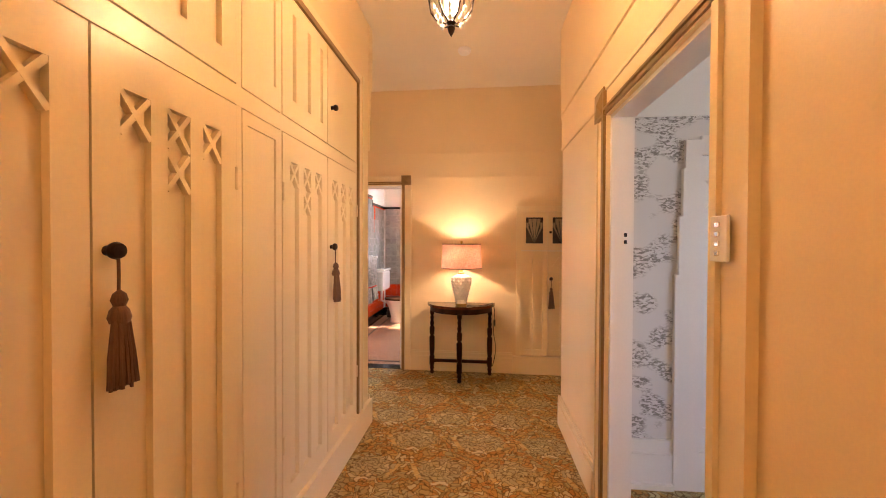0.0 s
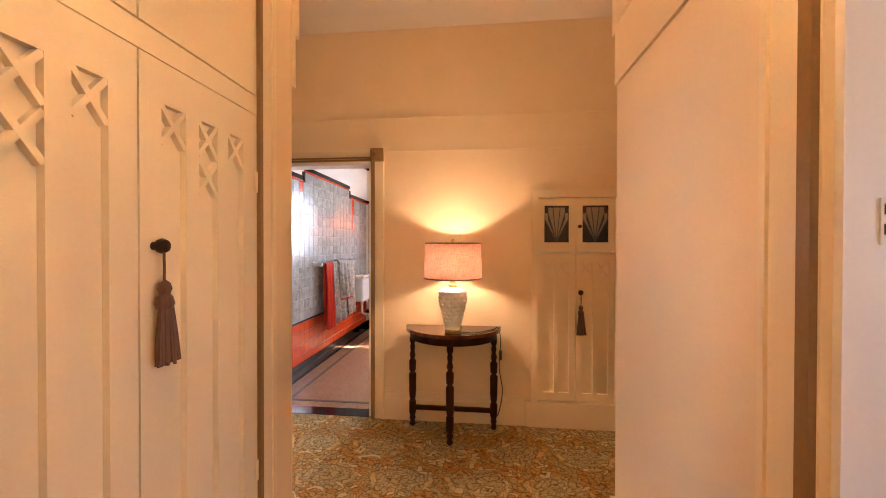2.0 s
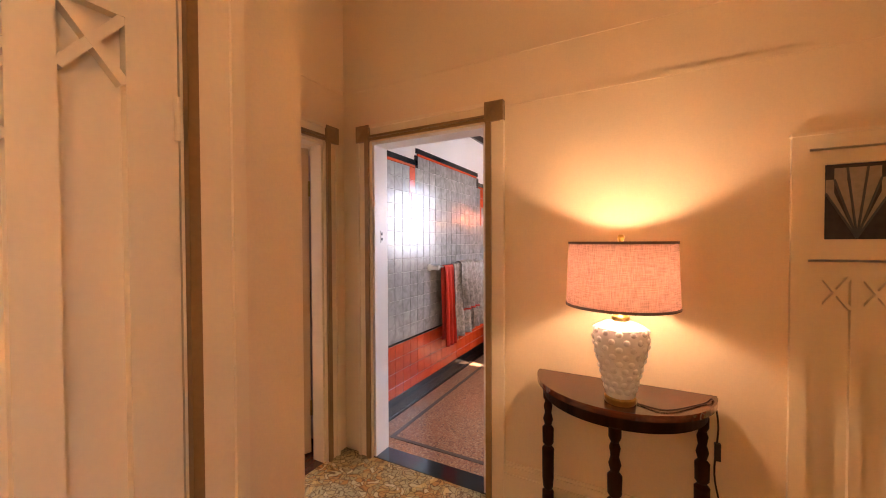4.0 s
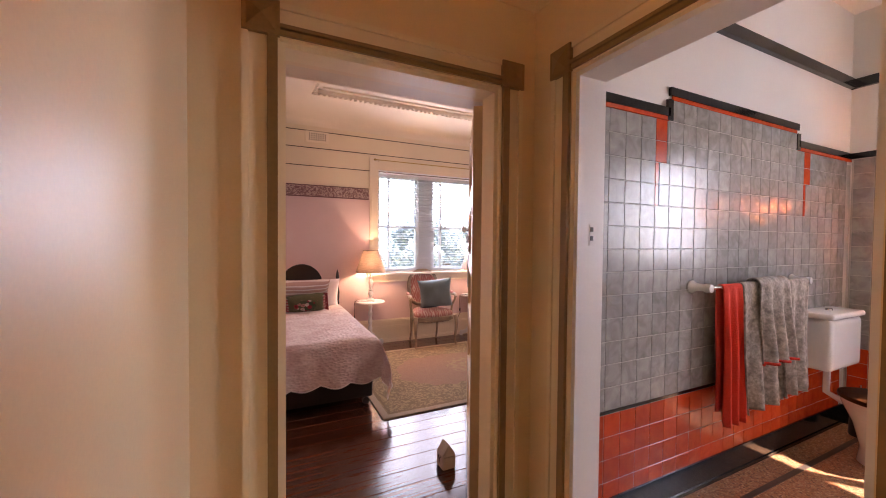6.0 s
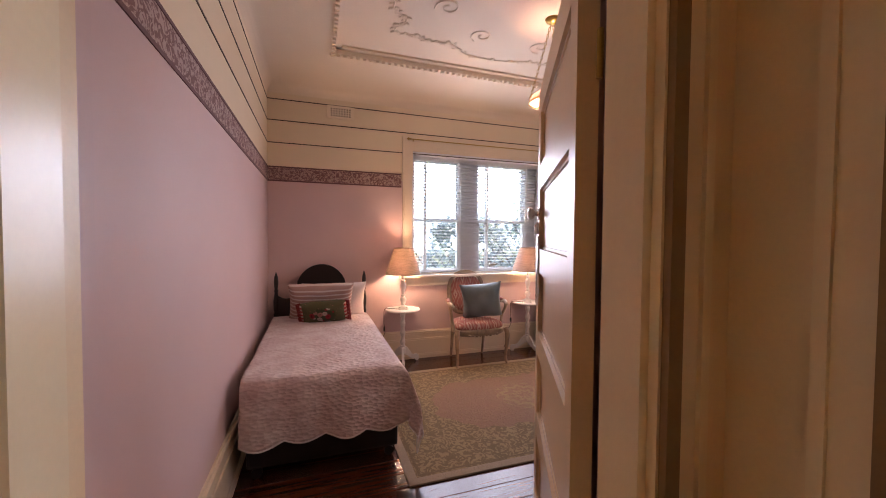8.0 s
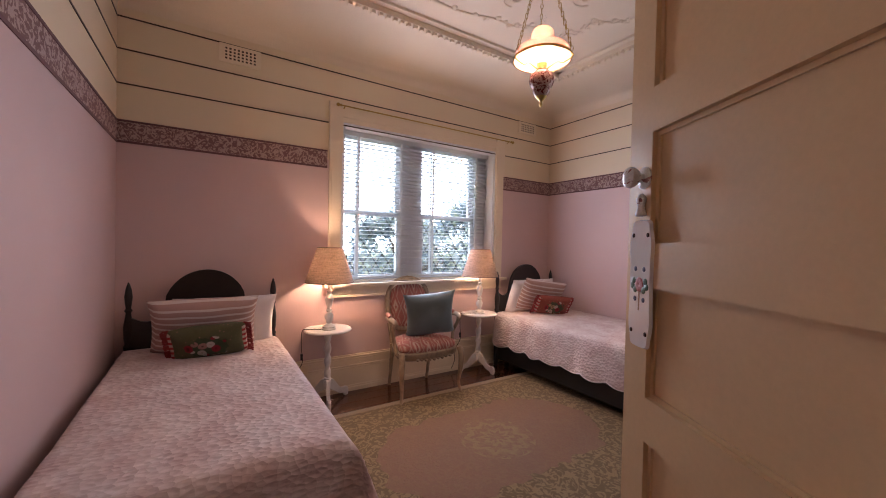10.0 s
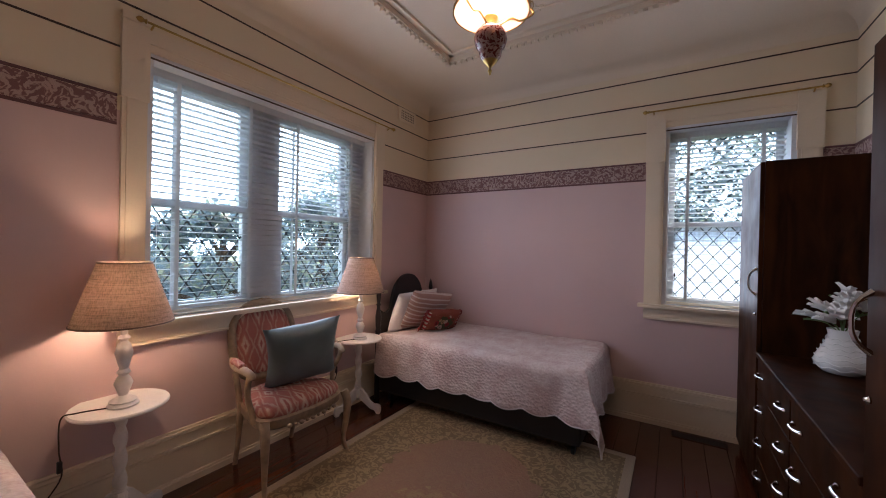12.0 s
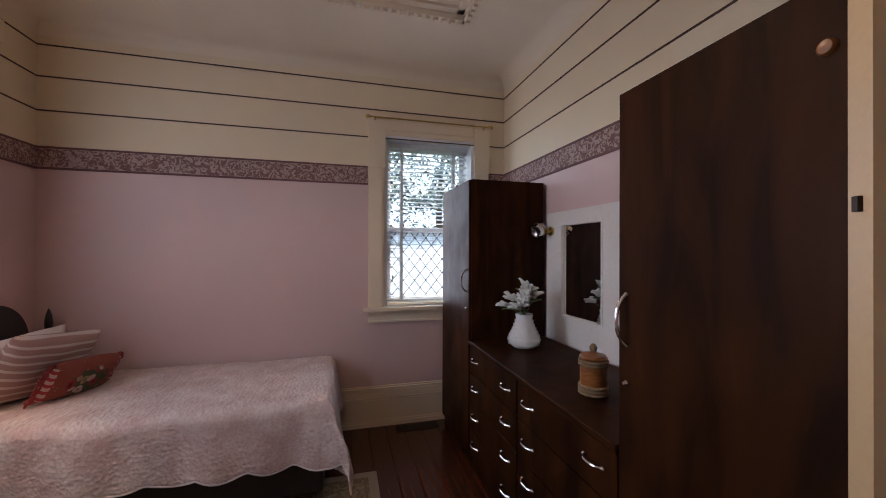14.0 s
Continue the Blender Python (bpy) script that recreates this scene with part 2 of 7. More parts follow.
    fine = tex(n, l, "ShaderNodeTexNoise", 350.0, Detail=2.0)
    c = mix(n, l, c, ramp(n, l, fine.outputs[0], [(0.3, (0.84, 0.84, 0.84)), (0.7, (1, 1, 1))]), 1.0, "MULTIPLY")
    l.new(c, p.inputs["Base Color"])
    p.inputs["Roughness"].default_value = 0.95
    p.inputs["Specular IOR Level"].default_value = 0.1
    bump(n, l, p, fine.outputs[0], 0.5, 0.004)
    return m


def damask_mat(name, ground, motif, scale=28.0, low=0.50, high=0.54, rough=0.8, distort=2.5, third=None):
    """A ground colour with scrolling motifs over it."""
    m, n, l, p = nodes_of(name)
    a = tex(n, l, "ShaderNodeTexNoise", scale, Detail=1.5, Distortion=distort)
    f = ramp(n, l, a.outputs[0], [(low, (0, 0, 0)), (high, (1, 1, 1))])
    c = mix(n, l, ground, motif, f)
    if third:
        b = tex(n, l, "ShaderNodeTexVoronoi", scale * 0.5)
        c = mix(n, l, c, third, ramp(n, l, b.outputs["Distance"], [(0.20, (1, 1, 1)), (0.26, (0, 0, 0))]))
    fine = tex(n, l, "ShaderNodeTexNoise", 300.0, Detail=2.0)
    c = mix(n, l, c, ramp(n, l, fine.outputs[0], [(0.3, (0.8, 0.8, 0.8)), (0.7, (1, 1, 1))]), 1.0, "MULTIPLY")
    l.new(c, p.inputs["Base Color"])
    p.inputs["Roughness"].default_value = rough
    bump(n, l, p, a.outputs[0], 0.15, 0.004)
    return m


def ikat_mat():
    """Rose cloth woven with feathered cream lozenges in columns."""
    m, n, l, p = nodes_of("rose ikat weave")
    op = maths(n, l)
    tc = n.new("ShaderNodeTexCoord")
    sep = n.new("ShaderNodeSeparateXYZ")
    l.new(tc.outputs["Object"], sep.inputs[0])
    feather = tex(n, l, "ShaderNodeTexNoise", 70.0, stretch=(0.3, 1, 0.3), Detail=2.0)
    v = op("DIVIDE", op("ADD", op("ADD", sep.outputs[0], sep.outputs[2]), op("MULTIPLY", feather.outputs[0], 0.05)), 0.15)
    u = op("ADD", op("DIVIDE", sep.outputs[1], 0.10), op("MULTIPLY", op("FLOOR", v), 0.0))
    du = op("ABSOLUTE", op("SUBTRACT", op("FRACT", u), 0.5))
    dv = op("ABSOLUTE", op("SUBTRACT", op("FRACT", v), 0.5))
    d = op("ADD", op("MULTIPLY", du, 1.1), op("MULTIPLY", dv, 0.8))
    c = ramp(n, l, d, [(0.08, (0.36, 0.11, 0.09)), (0.14, (0.60, 0.43, 0.34)), (0.24, (0.56, 0.38, 0.30)), (0.30, (0.44, 0.17, 0.13)), (0.45, (0.36, 0.11, 0.09)), (0.55, (0.52, 0.33, 0.26)), (0.64, (0.40, 0.14, 0.11))])
    fine = tex(n, l, "ShaderNodeTexNoise", 320.0, Detail=2.0)
    c = mix(n, l, c, ramp(n, l, fine.outputs[0], [(0.3, (0.75, 0.75, 0.75)), (0.7, (1, 1, 1))]), 1.0, "MULTIPLY")
    l.new(c, p.inputs["Base Color"])
    p.inputs["Roughness"].default_value = 0.85
    bump(n, l, p, fine.outputs[0], 0.25, 0.003)
    return m


def toile_mat():
    """Pale wallpaper with grey scenes in patches."""
    m, n, l, p = nodes_of("toile wallpaper")
    patch = tex(n, l, "ShaderNodeTexNoise", 4.5, stretch=(1, 1, 1.3), Detail=1.0)
    ink = tex(n, l, "ShaderNodeTexNoise", 58.0, stretch=(0.7, 1, 1.6), Detail=5.0, Distortion=0.8)
    a = ramp(n, l, patch.outputs[0], [(0.47, (0, 0, 0)), (0.53, (1, 1, 1))])
    b = ramp(n, l, ink.outputs[0], [(0.46, (0, 0, 0)), (0.58, (1, 1, 1))])
    f = mix(n, l, a, b, 1.0, "MULTIPLY")
    c = mix(n, l, (0.66, 0.635, 0.63), (0.24, 0.22, 0.205), f)
    l.new(c, p.inputs["Base Color"])
    p.inputs["Roughness"].default_value = 0.7
    return m


def striped_mat(name, ground, stripe, step, axis=2, share=0.45):
    m, n, l, p = nodes_of(name)
    tc = n.new("ShaderNodeTexCoord")
    sep = n.new("ShaderNodeSeparateXYZ")
    l.new(tc.outputs["Object"], sep.inputs[0])
    fr = n.new("ShaderNodeMath")
    fr.operation = "PINGPONG"
    fr.inputs[1].default_value = step
    l.new(sep.outputs[axis], fr.inputs[0])
    dv = n.new("ShaderNodeMath")
    dv.operation = "DIVIDE"
    dv.inputs[1].default_value = step
    l.new(fr.outputs[0], dv.inputs[0])
    f = ramp(n, l, dv.outputs[0], [(share, (0, 0, 0)), (share + 0.08, (1, 1, 1))])
    c = mix(n, l, stripe, ground, f)
    fine = tex(n, l, "ShaderNodeTexNoise", 260.0, Detail=2.0)
    c = mix(n, l, c, ramp(n, l, fine.outputs[0], [(0.3, (0.86, 0.86, 0.86)), (0.7, (1, 1, 1))]), 1.0, "MULTIPLY")
    l.new(c, p.inputs["Base Color"])
    p.inputs["Roughness"].default_value = 0.9
    bump(n, l, p, fine.outputs[0], 0.3, 0.003)
    return m


def quilt_mat():
    m, n, l, p = nodes_of("quilted cotton")
    vor = tex(n, l, "ShaderNodeTexVoronoi", 44.0, stretch=(1.0, 0.7, 1.2), Randomness=0.85)
    rows = tex(n, l, "ShaderNodeTexWave", 26.0, stretch=(1, 0.3, 1), Distortion=9.0, Detail=2.0)
    rows.bands_direction = "DIAGONAL"
    lines = tex(n, l, "ShaderNodeTexNoise", 90.0, stretch=(1, 0.25, 1), Detail=3.0)
    big = tex(n, l, "ShaderNodeTexNoise", 8.0, Detail=4.0)
    c = ramp(n, l, big.outputs[0], [(0.34, (0.62, 0.46, 0.43)), (0.64, (0.75, 0.65, 0.61))])
    c = mix(n, l, c, ramp(n, l, lines.outputs[0], [(0.35, (0.88, 0.83, 0.83)), (0.6, (1, 1, 1))]), 1.0, "MULTIPLY")
    l.new(c, p.inputs["Base Color"])
    p.inputs["Roughness"].default_value = 0.9
    p.inputs["Sheen Weight"].default_value = 0.2
    h = mix(n, l, vor.outputs["Distance"], rows.outputs["Fac"], 0.08)
    bump(n, l, p, h, 0.75, 0.011)
    return m


def wood_mat(name, dark, light, rough, stretch=(14, 1, 14), scale=3.0, random_tint=0.0, coat=0.0, spec=0.5):
    m, n, l, p = nodes_of(name)
    p.inputs["Specular IOR Level"].default_value = spec
    a = tex(n, l, "ShaderNodeTexNoise", scale, stretch=stretch, Detail=6.0, Distortion=0.6)
    c = ramp(n, l, a.outputs[0], [(0.3, dark), (0.7, light)])
    if random_tint:
        info = n.new("ShaderNodeObjectInfo")
        c = mix(n, l, c, ramp(n, l, info.outputs["Random"], [(0.0, (1 - random_tint,) * 3), (1.0, (1.0,) * 3)]), 1.0, "MULTIPLY")
    l.new(c, p.inputs["Base Color"])
    scuff = tex(n, l, "ShaderNodeTexNoise", 6.0, Detail=4.0)
    r = n.new("ShaderNodeMapRange")
    r.inputs[3].default_value, r.inputs[4].default_value = rough * 0.7, rough * 1.4
    l.new(scuff.outputs[0], r.inputs[0]), l.new(r.outputs[0], p.inputs["Roughness"])
    p.inputs["Coat Weight"].default_value = coat
    p.inputs["Coat Roughness"].default_value = 0.1
    bump(n, l, p, a.outputs[0], 0.08, 0.003)
    return m


def terrazzo_mat():
    m, n, l, p = nodes_of("speckled terrazzo")
    v = tex(n, l, "ShaderNodeTexVoronoi", 130.0)
    c = ramp(n, l, v.outputs["Color"], [(0.15, (0.13, 0.055, 0.03)), (0.4, (0.40, 0.18, 0.08)), (0.6, (0.30, 0.13, 0.06)), (0.85, (0.52, 0.36, 0.22))])
    l.new(c, p.inputs["Base Color"])
    p.inputs["Roughness"].default_value = 0.35
    return m


def tile_mat(name, a, b, rough=0.27):
    m, n, l, p = nodes_of(name)
    cloud = tex(n, l, "ShaderNodeTexNoise", 14.0, coord="Object", Detail=4.0, Distortion=0.8)
    info = n.new("ShaderNodeObjectInfo")
    add = n.new("ShaderNodeVectorMath")
    add.operation = "ADD"
    tc = n.new("ShaderNodeTexCoord")
    sc = n.new("ShaderNodeVectorMath")
    sc.operation = "SCALE"
    sc.inputs["Scale"].default_value = 37.0
    comb = n.new("ShaderNodeCombineXYZ")
    l.new(info.outputs["Random"], comb.inputs[0]), l.new(info.outputs["Random"], comb.inputs[2])
    l.new(comb.outputs[0], sc.inputs[0])
    l.new(tc.outputs["Object"], add.inputs[0]), l.new(sc.outputs[0], add.inputs[1])
    l.new(add.outputs[0], cloud.inputs["Vector"])
    c = ramp(n, l, cloud.outputs[0], [(0.3, a), (0.7, b)])
    c = mix(n, l, c, ramp(n, l, info.outputs["Random"], [(0.0, (0.8, 0.8, 0.8)), (1.0, (1, 1, 1))]), 1.0, "MULTIPLY")
    l.new(c, p.inputs["Base Color"])
    p.inputs["Roughness"].default_value = rough
    wave = tex(n, l, "ShaderNodeTexNoise", 9.0, Detail=1.0)
    bump(n, l, p, wave.outputs[0], 0.12, 0.01)
    return m


def glass_mat(name, rough=0.0):
    m, n, l, p = nodes_of(name)
    n.remove(p)
    t, g, f, mx = n.new("ShaderNodeBsdfTransparent"), n.new("ShaderNodeBsdfGlossy"), n.new("ShaderNodeLayerWeight"), n.new("ShaderNodeMixShader")
    g.inputs["Roughness"].default_value = rough
    pw, ad = n.new("ShaderNodeMath"), n.new("ShaderNodeMath")
    pw.operation, ad.operation = "POWER", "MULTIPLY_ADD"
    pw.inputs[1].default_value, ad.inputs[1].default_value, ad.inputs[2].default_value = 4.0, 0.6, 0.03
    l.new(f.outputs["Facing"], pw.inputs[0]), l.new(pw.outputs[0], ad.inputs[0])
    l.new(ad.outputs[0], mx.inputs[0]), l.new(t.outputs[0], mx.inputs[1]), l.new(g.outputs[0], mx.inputs[2])
    l.new(mx.outputs[0], n["Material Output"].inputs[0])
    return m


def rug_mat(cx, cy, hx, hy):
    """Sculpted wool rug: beige border with scrolls, dusty rose field, round medallion."""
    m, n, l, p = nodes_of("sculpted wool rug")
    tc = n.new("ShaderNodeTexCoord")
    sep = n.new("ShaderNodeSeparateXYZ")
    l.new(tc.outputs["Object"], sep.inputs[0])

    def op(kind, a, b=None):
        q = n.new("ShaderNodeMath")
        q.operation = kind
        for i, v in enumerate((a, b)):
            if v is None:
                continue
            if isinstance(v, (int, float)):
                q.inputs[i].default_value = v
            else:
                l.new(v, q.inputs[i])
        return q.outputs[0]
    scroll = tex(n, l, "ShaderNodeTexNoise", 15.0, Detail=1.2, Distortion=3.0)
    sc = ramp(n, l, scroll.outputs[0], [(0.49, (0, 0, 0)), (0.53, (1, 1, 1))])
    wob = op("MULTIPLY", op("SUBTRACT", tex(n, l, "ShaderNodeTexNoise", 9.0, Detail=1.0).outputs[0], 0.5), 0.16)
    ex = op("SUBTRACT", hx, op("ABSOLUTE", sep.outputs[0]))
    ey = op("SUBTRACT", hy, op("ABSOLUTE", sep.outputs[1]))
    edge = op("MINIMUM", ex, ey)
    rad = op("SQRT", op("ADD", op("POWER", sep.outputs[0], 2.0), op("POWER", sep.outputs[1], 2.0)))
    corner = op("ADD", ex, ey)
    rose, beige, dark = (0.29, 0.165, 0.108), (0.34, 0.24, 0.125), (0.205, 0.14, 0.072)
    inner = op("GREATER_THAN", op("ADD", edge, wob), 0.42)
    inner2 = op("GREATER_THAN", op("ADD", corner, wob), 1.12)
    field = op("MULTIPLY", inner, inner2)
    border = mix(n, l, dark, beige, sc)
    faint = mix(n, l, rose, beige, op("MULTIPLY", sc, 0.22))
    c = mix(n, l, border, faint, field)
    med = op("LESS_THAN", rad, 0.26)
    ang = op("ARCTAN2", sep.outputs[1], sep.outputs[0])
    ringv = op("GREATER_THAN", op("SINE", op("ADD", op("MULTIPLY", rad, 62.0), op("ADD", op("MULTIPLY", op("SINE", op("MULTIPLY", ang, 10.0)), 1.3), op("MULTIPLY", scroll.outputs[0], 6.0)))), 0.25)
    medc = mix(n, l, rose, beige, op("MULTIPLY", ringv, 0.9))
    medc = mix(n, l, medc, beige, op("MULTIPLY", sc, 0.45))
    c = mix(n, l, c, medc, med)
    band = op("LESS_THAN", edge, 0.055)
    c = mix(n, l, c, (0.38, 0.29, 0.20), band)
    line = op("LESS_THAN", op("ABSOLUTE", op("SUBTRACT", edge, 0.075)), 0.008)
    c = mix(n, l, c, dark, line)
    fine = tex(n, l, "ShaderNodeTexNoise", 300.0, Detail=2.0)
    c = mix(n, l, c, ramp(n, l, fine.outputs[0], [(0.3, (0.78, 0.78, 0.78)), (0.7, (1, 1, 1))]), 1.0, "MULTIPLY")
    l.new(c, p.inputs["Base Color"])
    p.inputs["Roughness"].default_value = 0.95
    h = mix(n, l, sc, fine.outputs[0], 0.25)
    bump(n, l, p, h, 0.5, 0.008)
    return m


CREAM = plain("cream gloss paint", (0.82, 0.675, 0.44), 0.28, var=0.03, grain=90, relief=0.03)
HALLWALL = plain("cream wall paint", (0.81, 0.635, 0.395), 0.42, var=0.04, grain=140, relief=0.05)
HALLCEIL = plain("warm white ceiling paint", (0.80, 0.70, 0.55), 0.7, var=0.03, grain=140, relief=0.05)
ACCENT = plain("tan brown accent paint", (0.26, 0.15, 0.05), 0.35, var=0.12, grain=80)
WHITE = plain("white gloss paint", (0.80, 0.77, 0.74), 0.3, var=0.03, grain=90, relief=0.03)
WHITEWALL = plain("white wall paint", (0.80, 0.78, 0.75), 0.5, var=0.03, grain=120, relief=0.05)
BEDWALL = wall_two_tone("pink and cream wall paint", (0.66, 0.475, 0.45), (0.79, 0.66, 0.47), 2.02)
# door cream deepened to tan; the hall's warm light is in the colour
DOORCREAM = plain("warm-lit cream door paint", (0.66, 0.46, 0.255), 0.38, var=0.05, grain=90, relief=0.03)
BEDCREAM = plain("bedroom cream paint", (0.79, 0.665, 0.50), 0.4, var=0.03, grain=90, relief=0.03)
PLASTER = plain("ornate ceiling plaster", (0.76, 0.64, 0.49), 0.7, var=0.04, grain=110, relief=0.06)
LINE = plain("dark brown line paint", (0.06, 0.03, 0.015), 0.5, var=0.2)
FRIEZE = damask_mat("floral frieze paper", (0.48, 0.34, 0.30), (0.22, 0.11, 0.105), 21.0, 0.46, 0.53, distort=3.0)
FRIEZE_EDGE = plain("plum frieze edge", (0.16, 0.07, 0.07), 0.7, var=0.15)
CARPET = carpet_mat()
BOARD = wood_mat("polished red brown floorboard", (0.055, 0.014, 0.006), (0.13, 0.036, 0.013), 0.17, (16, 1, 16), 2.5, 0.35, coat=0.3)
DARKWOOD = wood_mat("dark brown veneer", (0.011, 0.0032, 0.0010), (0.050, 0.0155, 0.0040), 0.46, (3.2, 3.2, 0.7), 3.0, spec=0.08)
MAHOGANY = wood_mat("red mahogany", (0.05, 0.012, 0.006), (0.15, 0.04, 0.015), 0.22, (2, 12, 12), 3.0, coat=0.3)
BLACKWOOD = plain("near black bed timber", (0.012, 0.007, 0.006), 0.32, var=0.25, grain=40)
CHAIRWOOD = plain("distressed beech", (0.36, 0.26, 0.17), 0.45, var=0.3, grain=35, coarse=9)
WHITEWOOD = plain("white painted timber", (0.78, 0.74, 0.70), 0.35, var=0.06, grain=60)
BRASS = plain("aged brass", (0.50, 0.33, 0.10), 0.3, 1.0, var=0.15)
BRONZE = plain("dark bronze", (0.05, 0.03, 0.02), 0.4, 0.8, var=0.2)
CHROME = plain("polished steel", (0.75, 0.75, 0.75), 0.15, 1.0, var=0.03)
SHADE_PINK = shade_cloth("dusty pink linen shade", (0.70, 0.49, 0.42), 420.0, 0.46)
SHADE_LINEN = shade_cloth("natural linen shade", (0.48, 0.375, 0.315), 190.0, 0.38)
TRIM_DARK = plain("dark shade trim", (0.12, 0.085, 0.07), 0.7)
CERAMIC = plain("white scalloped ceramic", (0.74, 0.74, 0.72), 0.18, var=0.05, grain=30)
QUILT = quilt_mat()
STRIPE = striped_mat("pink striped cotton", (0.72, 0.63, 0.58), (0.46, 0.29, 0.255), 0.021, share=0.64)
COTTON = plain("white cotton", (0.74, 0.68, 0.66), 0.9, var=0.06, grain=200, relief=0.3)
BLUE = plain("grey blue silk", (0.15, 0.205, 0.22), 0.38, var=0.15, grain=200, coarse=5, relief=0.15)
NEEDLE = needlepoint_mat("green floral needlepoint", (0.10, 0.10, 0.045), (0.05, 0.07, 0.03), ((0.52, 0.44, 0.36), (0.40, 0.20, 0.16), (0.30, 0.02, 0.03)))
NEEDLERED = needlepoint_mat("red floral needlepoint", (0.24, 0.055, 0.035), (0.06, 0.07, 0.03), ((0.50, 0.40, 0.32), (0.36, 0.25, 0.13), (0.26, 0.02, 0.025)))
REDSTRIPE = striped_mat("red and cream striped end band", (0.50, 0.40, 0.34), (0.36, 0.03, 0.035), 0.019)
FRINGE = plain("red fringe", (0.30, 0.04, 0.04), 0.9, var=0.3, grain=150, relief=0.4)
IKAT = ikat_mat()
TERRAZZO = terrazzo_mat()
GREYTILE = tile_mat("cloudy grey glazed tile", (0.27, 0.265, 0.25), (0.44, 0.435, 0.42), 0.24)
REDTILE = tile_mat("orange red glazed tile", (0.56, 0.052, 0.012), (0.68, 0.085, 0.02), 0.2)
BLACKTILE = plain("black glazed tile", (0.012, 0.012, 0.013), 0.12, var=0.2)
GROUT = plain("pale grout", (0.55, 0.53, 0.50), 0.9)
TOWELRED = plain("red towelling", (0.70, 0.05, 0.025), 0.95, var=0.2, grain=220, relief=0.6)
TOWELGREY = plain("grey towelling", (0.43, 0.38, 0.33), 0.95, var=0.4, grain=70, coarse=25, relief=0.6)
GLASS = glass_mat("window glass")
FROSTED = shade_cloth("obscured glass", (0.86, 0.90, 0.96), 60.0, 0.62)
SASHWHITE = plain("white sash paint", (0.80, 0.81, 0.83), 0.35, var=0.03, grain=90, relief=0.03)
LEAD = plain("lead came", (0.07, 0.07, 0.075), 0.5, 0.4)
BLIND = slat_mat()
TOILE = toile_mat()
TASSEL = plain("brown silk tassel", (0.13, 0.055, 0.025), 0.6, var=0.3, grain=160, stretch=(1, 1, 0.05), relief=0.5)
PORCELAIN = plain("white porcelain", (0.80, 0.80, 0.79), 0.08, var=0.02, relief=0.0)
MIRROR = plain("mirror silver", (0.9, 0.9, 0.9), 0.01, 1.0, var=0.0, relief=0.0)
BLACKPLASTIC = plain("black plastic", (0.015, 0.015, 0.016), 0.4)
OPAL = shade_cloth("opal glass", (0.80, 0.56, 0.50), 3.0)
BULB = glow("warm bulb", (1.0, 0.74, 0.48), 14.0)
LEAF = leaf_mat()
BARK = plain("bark", (0.11, 0.075, 0.05), 0.9, var=0.3)
GRASS = plain("dry lawn", (0.17, 0.18, 0.09), 0.9, var=0.35, grain=40)
PETAL = plain("white silk petal", (0.78, 0.77, 0.74), 0.6, var=0.06)
STEM = plain("green stem", (0.10, 0.16, 0.05), 0.6)
CANE = wood_mat("amber cane", (0.16, 0.05, 0.012), (0.34, 0.13, 0.035), 0.3, (3, 3, 14), 6.0)

# ---- builders ----
def box(bm, x0, x1, y0, y1, z0, z1):
    x0, x1, y0, y1, z0, z1 = min(x0, x1), max(x0, x1), min(y0, y1), max(y0, y1), min(z0, z1), max(z0, z1)
    v = [bm.verts.new(c) for c in ((x0, y0, z0), (x1, y0, z0), (x1, y1, z0), (x0, y1, z0), (x0, y0, z1), (x1, y0, z1), (x1, y1, z1), (x0, y1, z1))]
    for f in ((0, 3, 2, 1), (4, 5, 6, 7), (0, 1, 5, 4), (1, 2, 6, 5), (2, 3, 7, 6), (3, 0, 4, 7)):
        bm.faces.new([v[i] for i in f])
    return bm


def soft_box(x0, x1, y0, y1, z0, z1, r=0.004, segments=2):
    bm = box(bmesh.new(), x0, x1, y0, y1, z0, z1)
    bmesh.ops.bevel(bm, geom=bm.edges[:], offset=r, segments=segments, affect="EDGES", profile=0.6)
    return bm


def lathe(profile, segments=28, bm=None, centre=(0, 0, 0)):
    """A turned body from (radius, height) pairs."""
    bm = bm or bmesh.new()
    rings = []
    for r, z in profile:
        r = max(r, 1e-4)
        rings.append([bm.verts.new((centre[0] + r * math.cos(2 * math.pi * i / segments), centre[1] + r * math.sin(2 * math.pi * i / segments), centre[2] + z)) for i in range(segments)])
    for a, b in zip(rings, rings[1:]):
        for i in range(segments):
            j = (i + 1) % segments
            bm.faces.new((a[i], a[j], b[j], b[i]))
    bm.faces.new(list(reversed(rings[0])))
    bm.faces.new(rings[-1])
    return bm


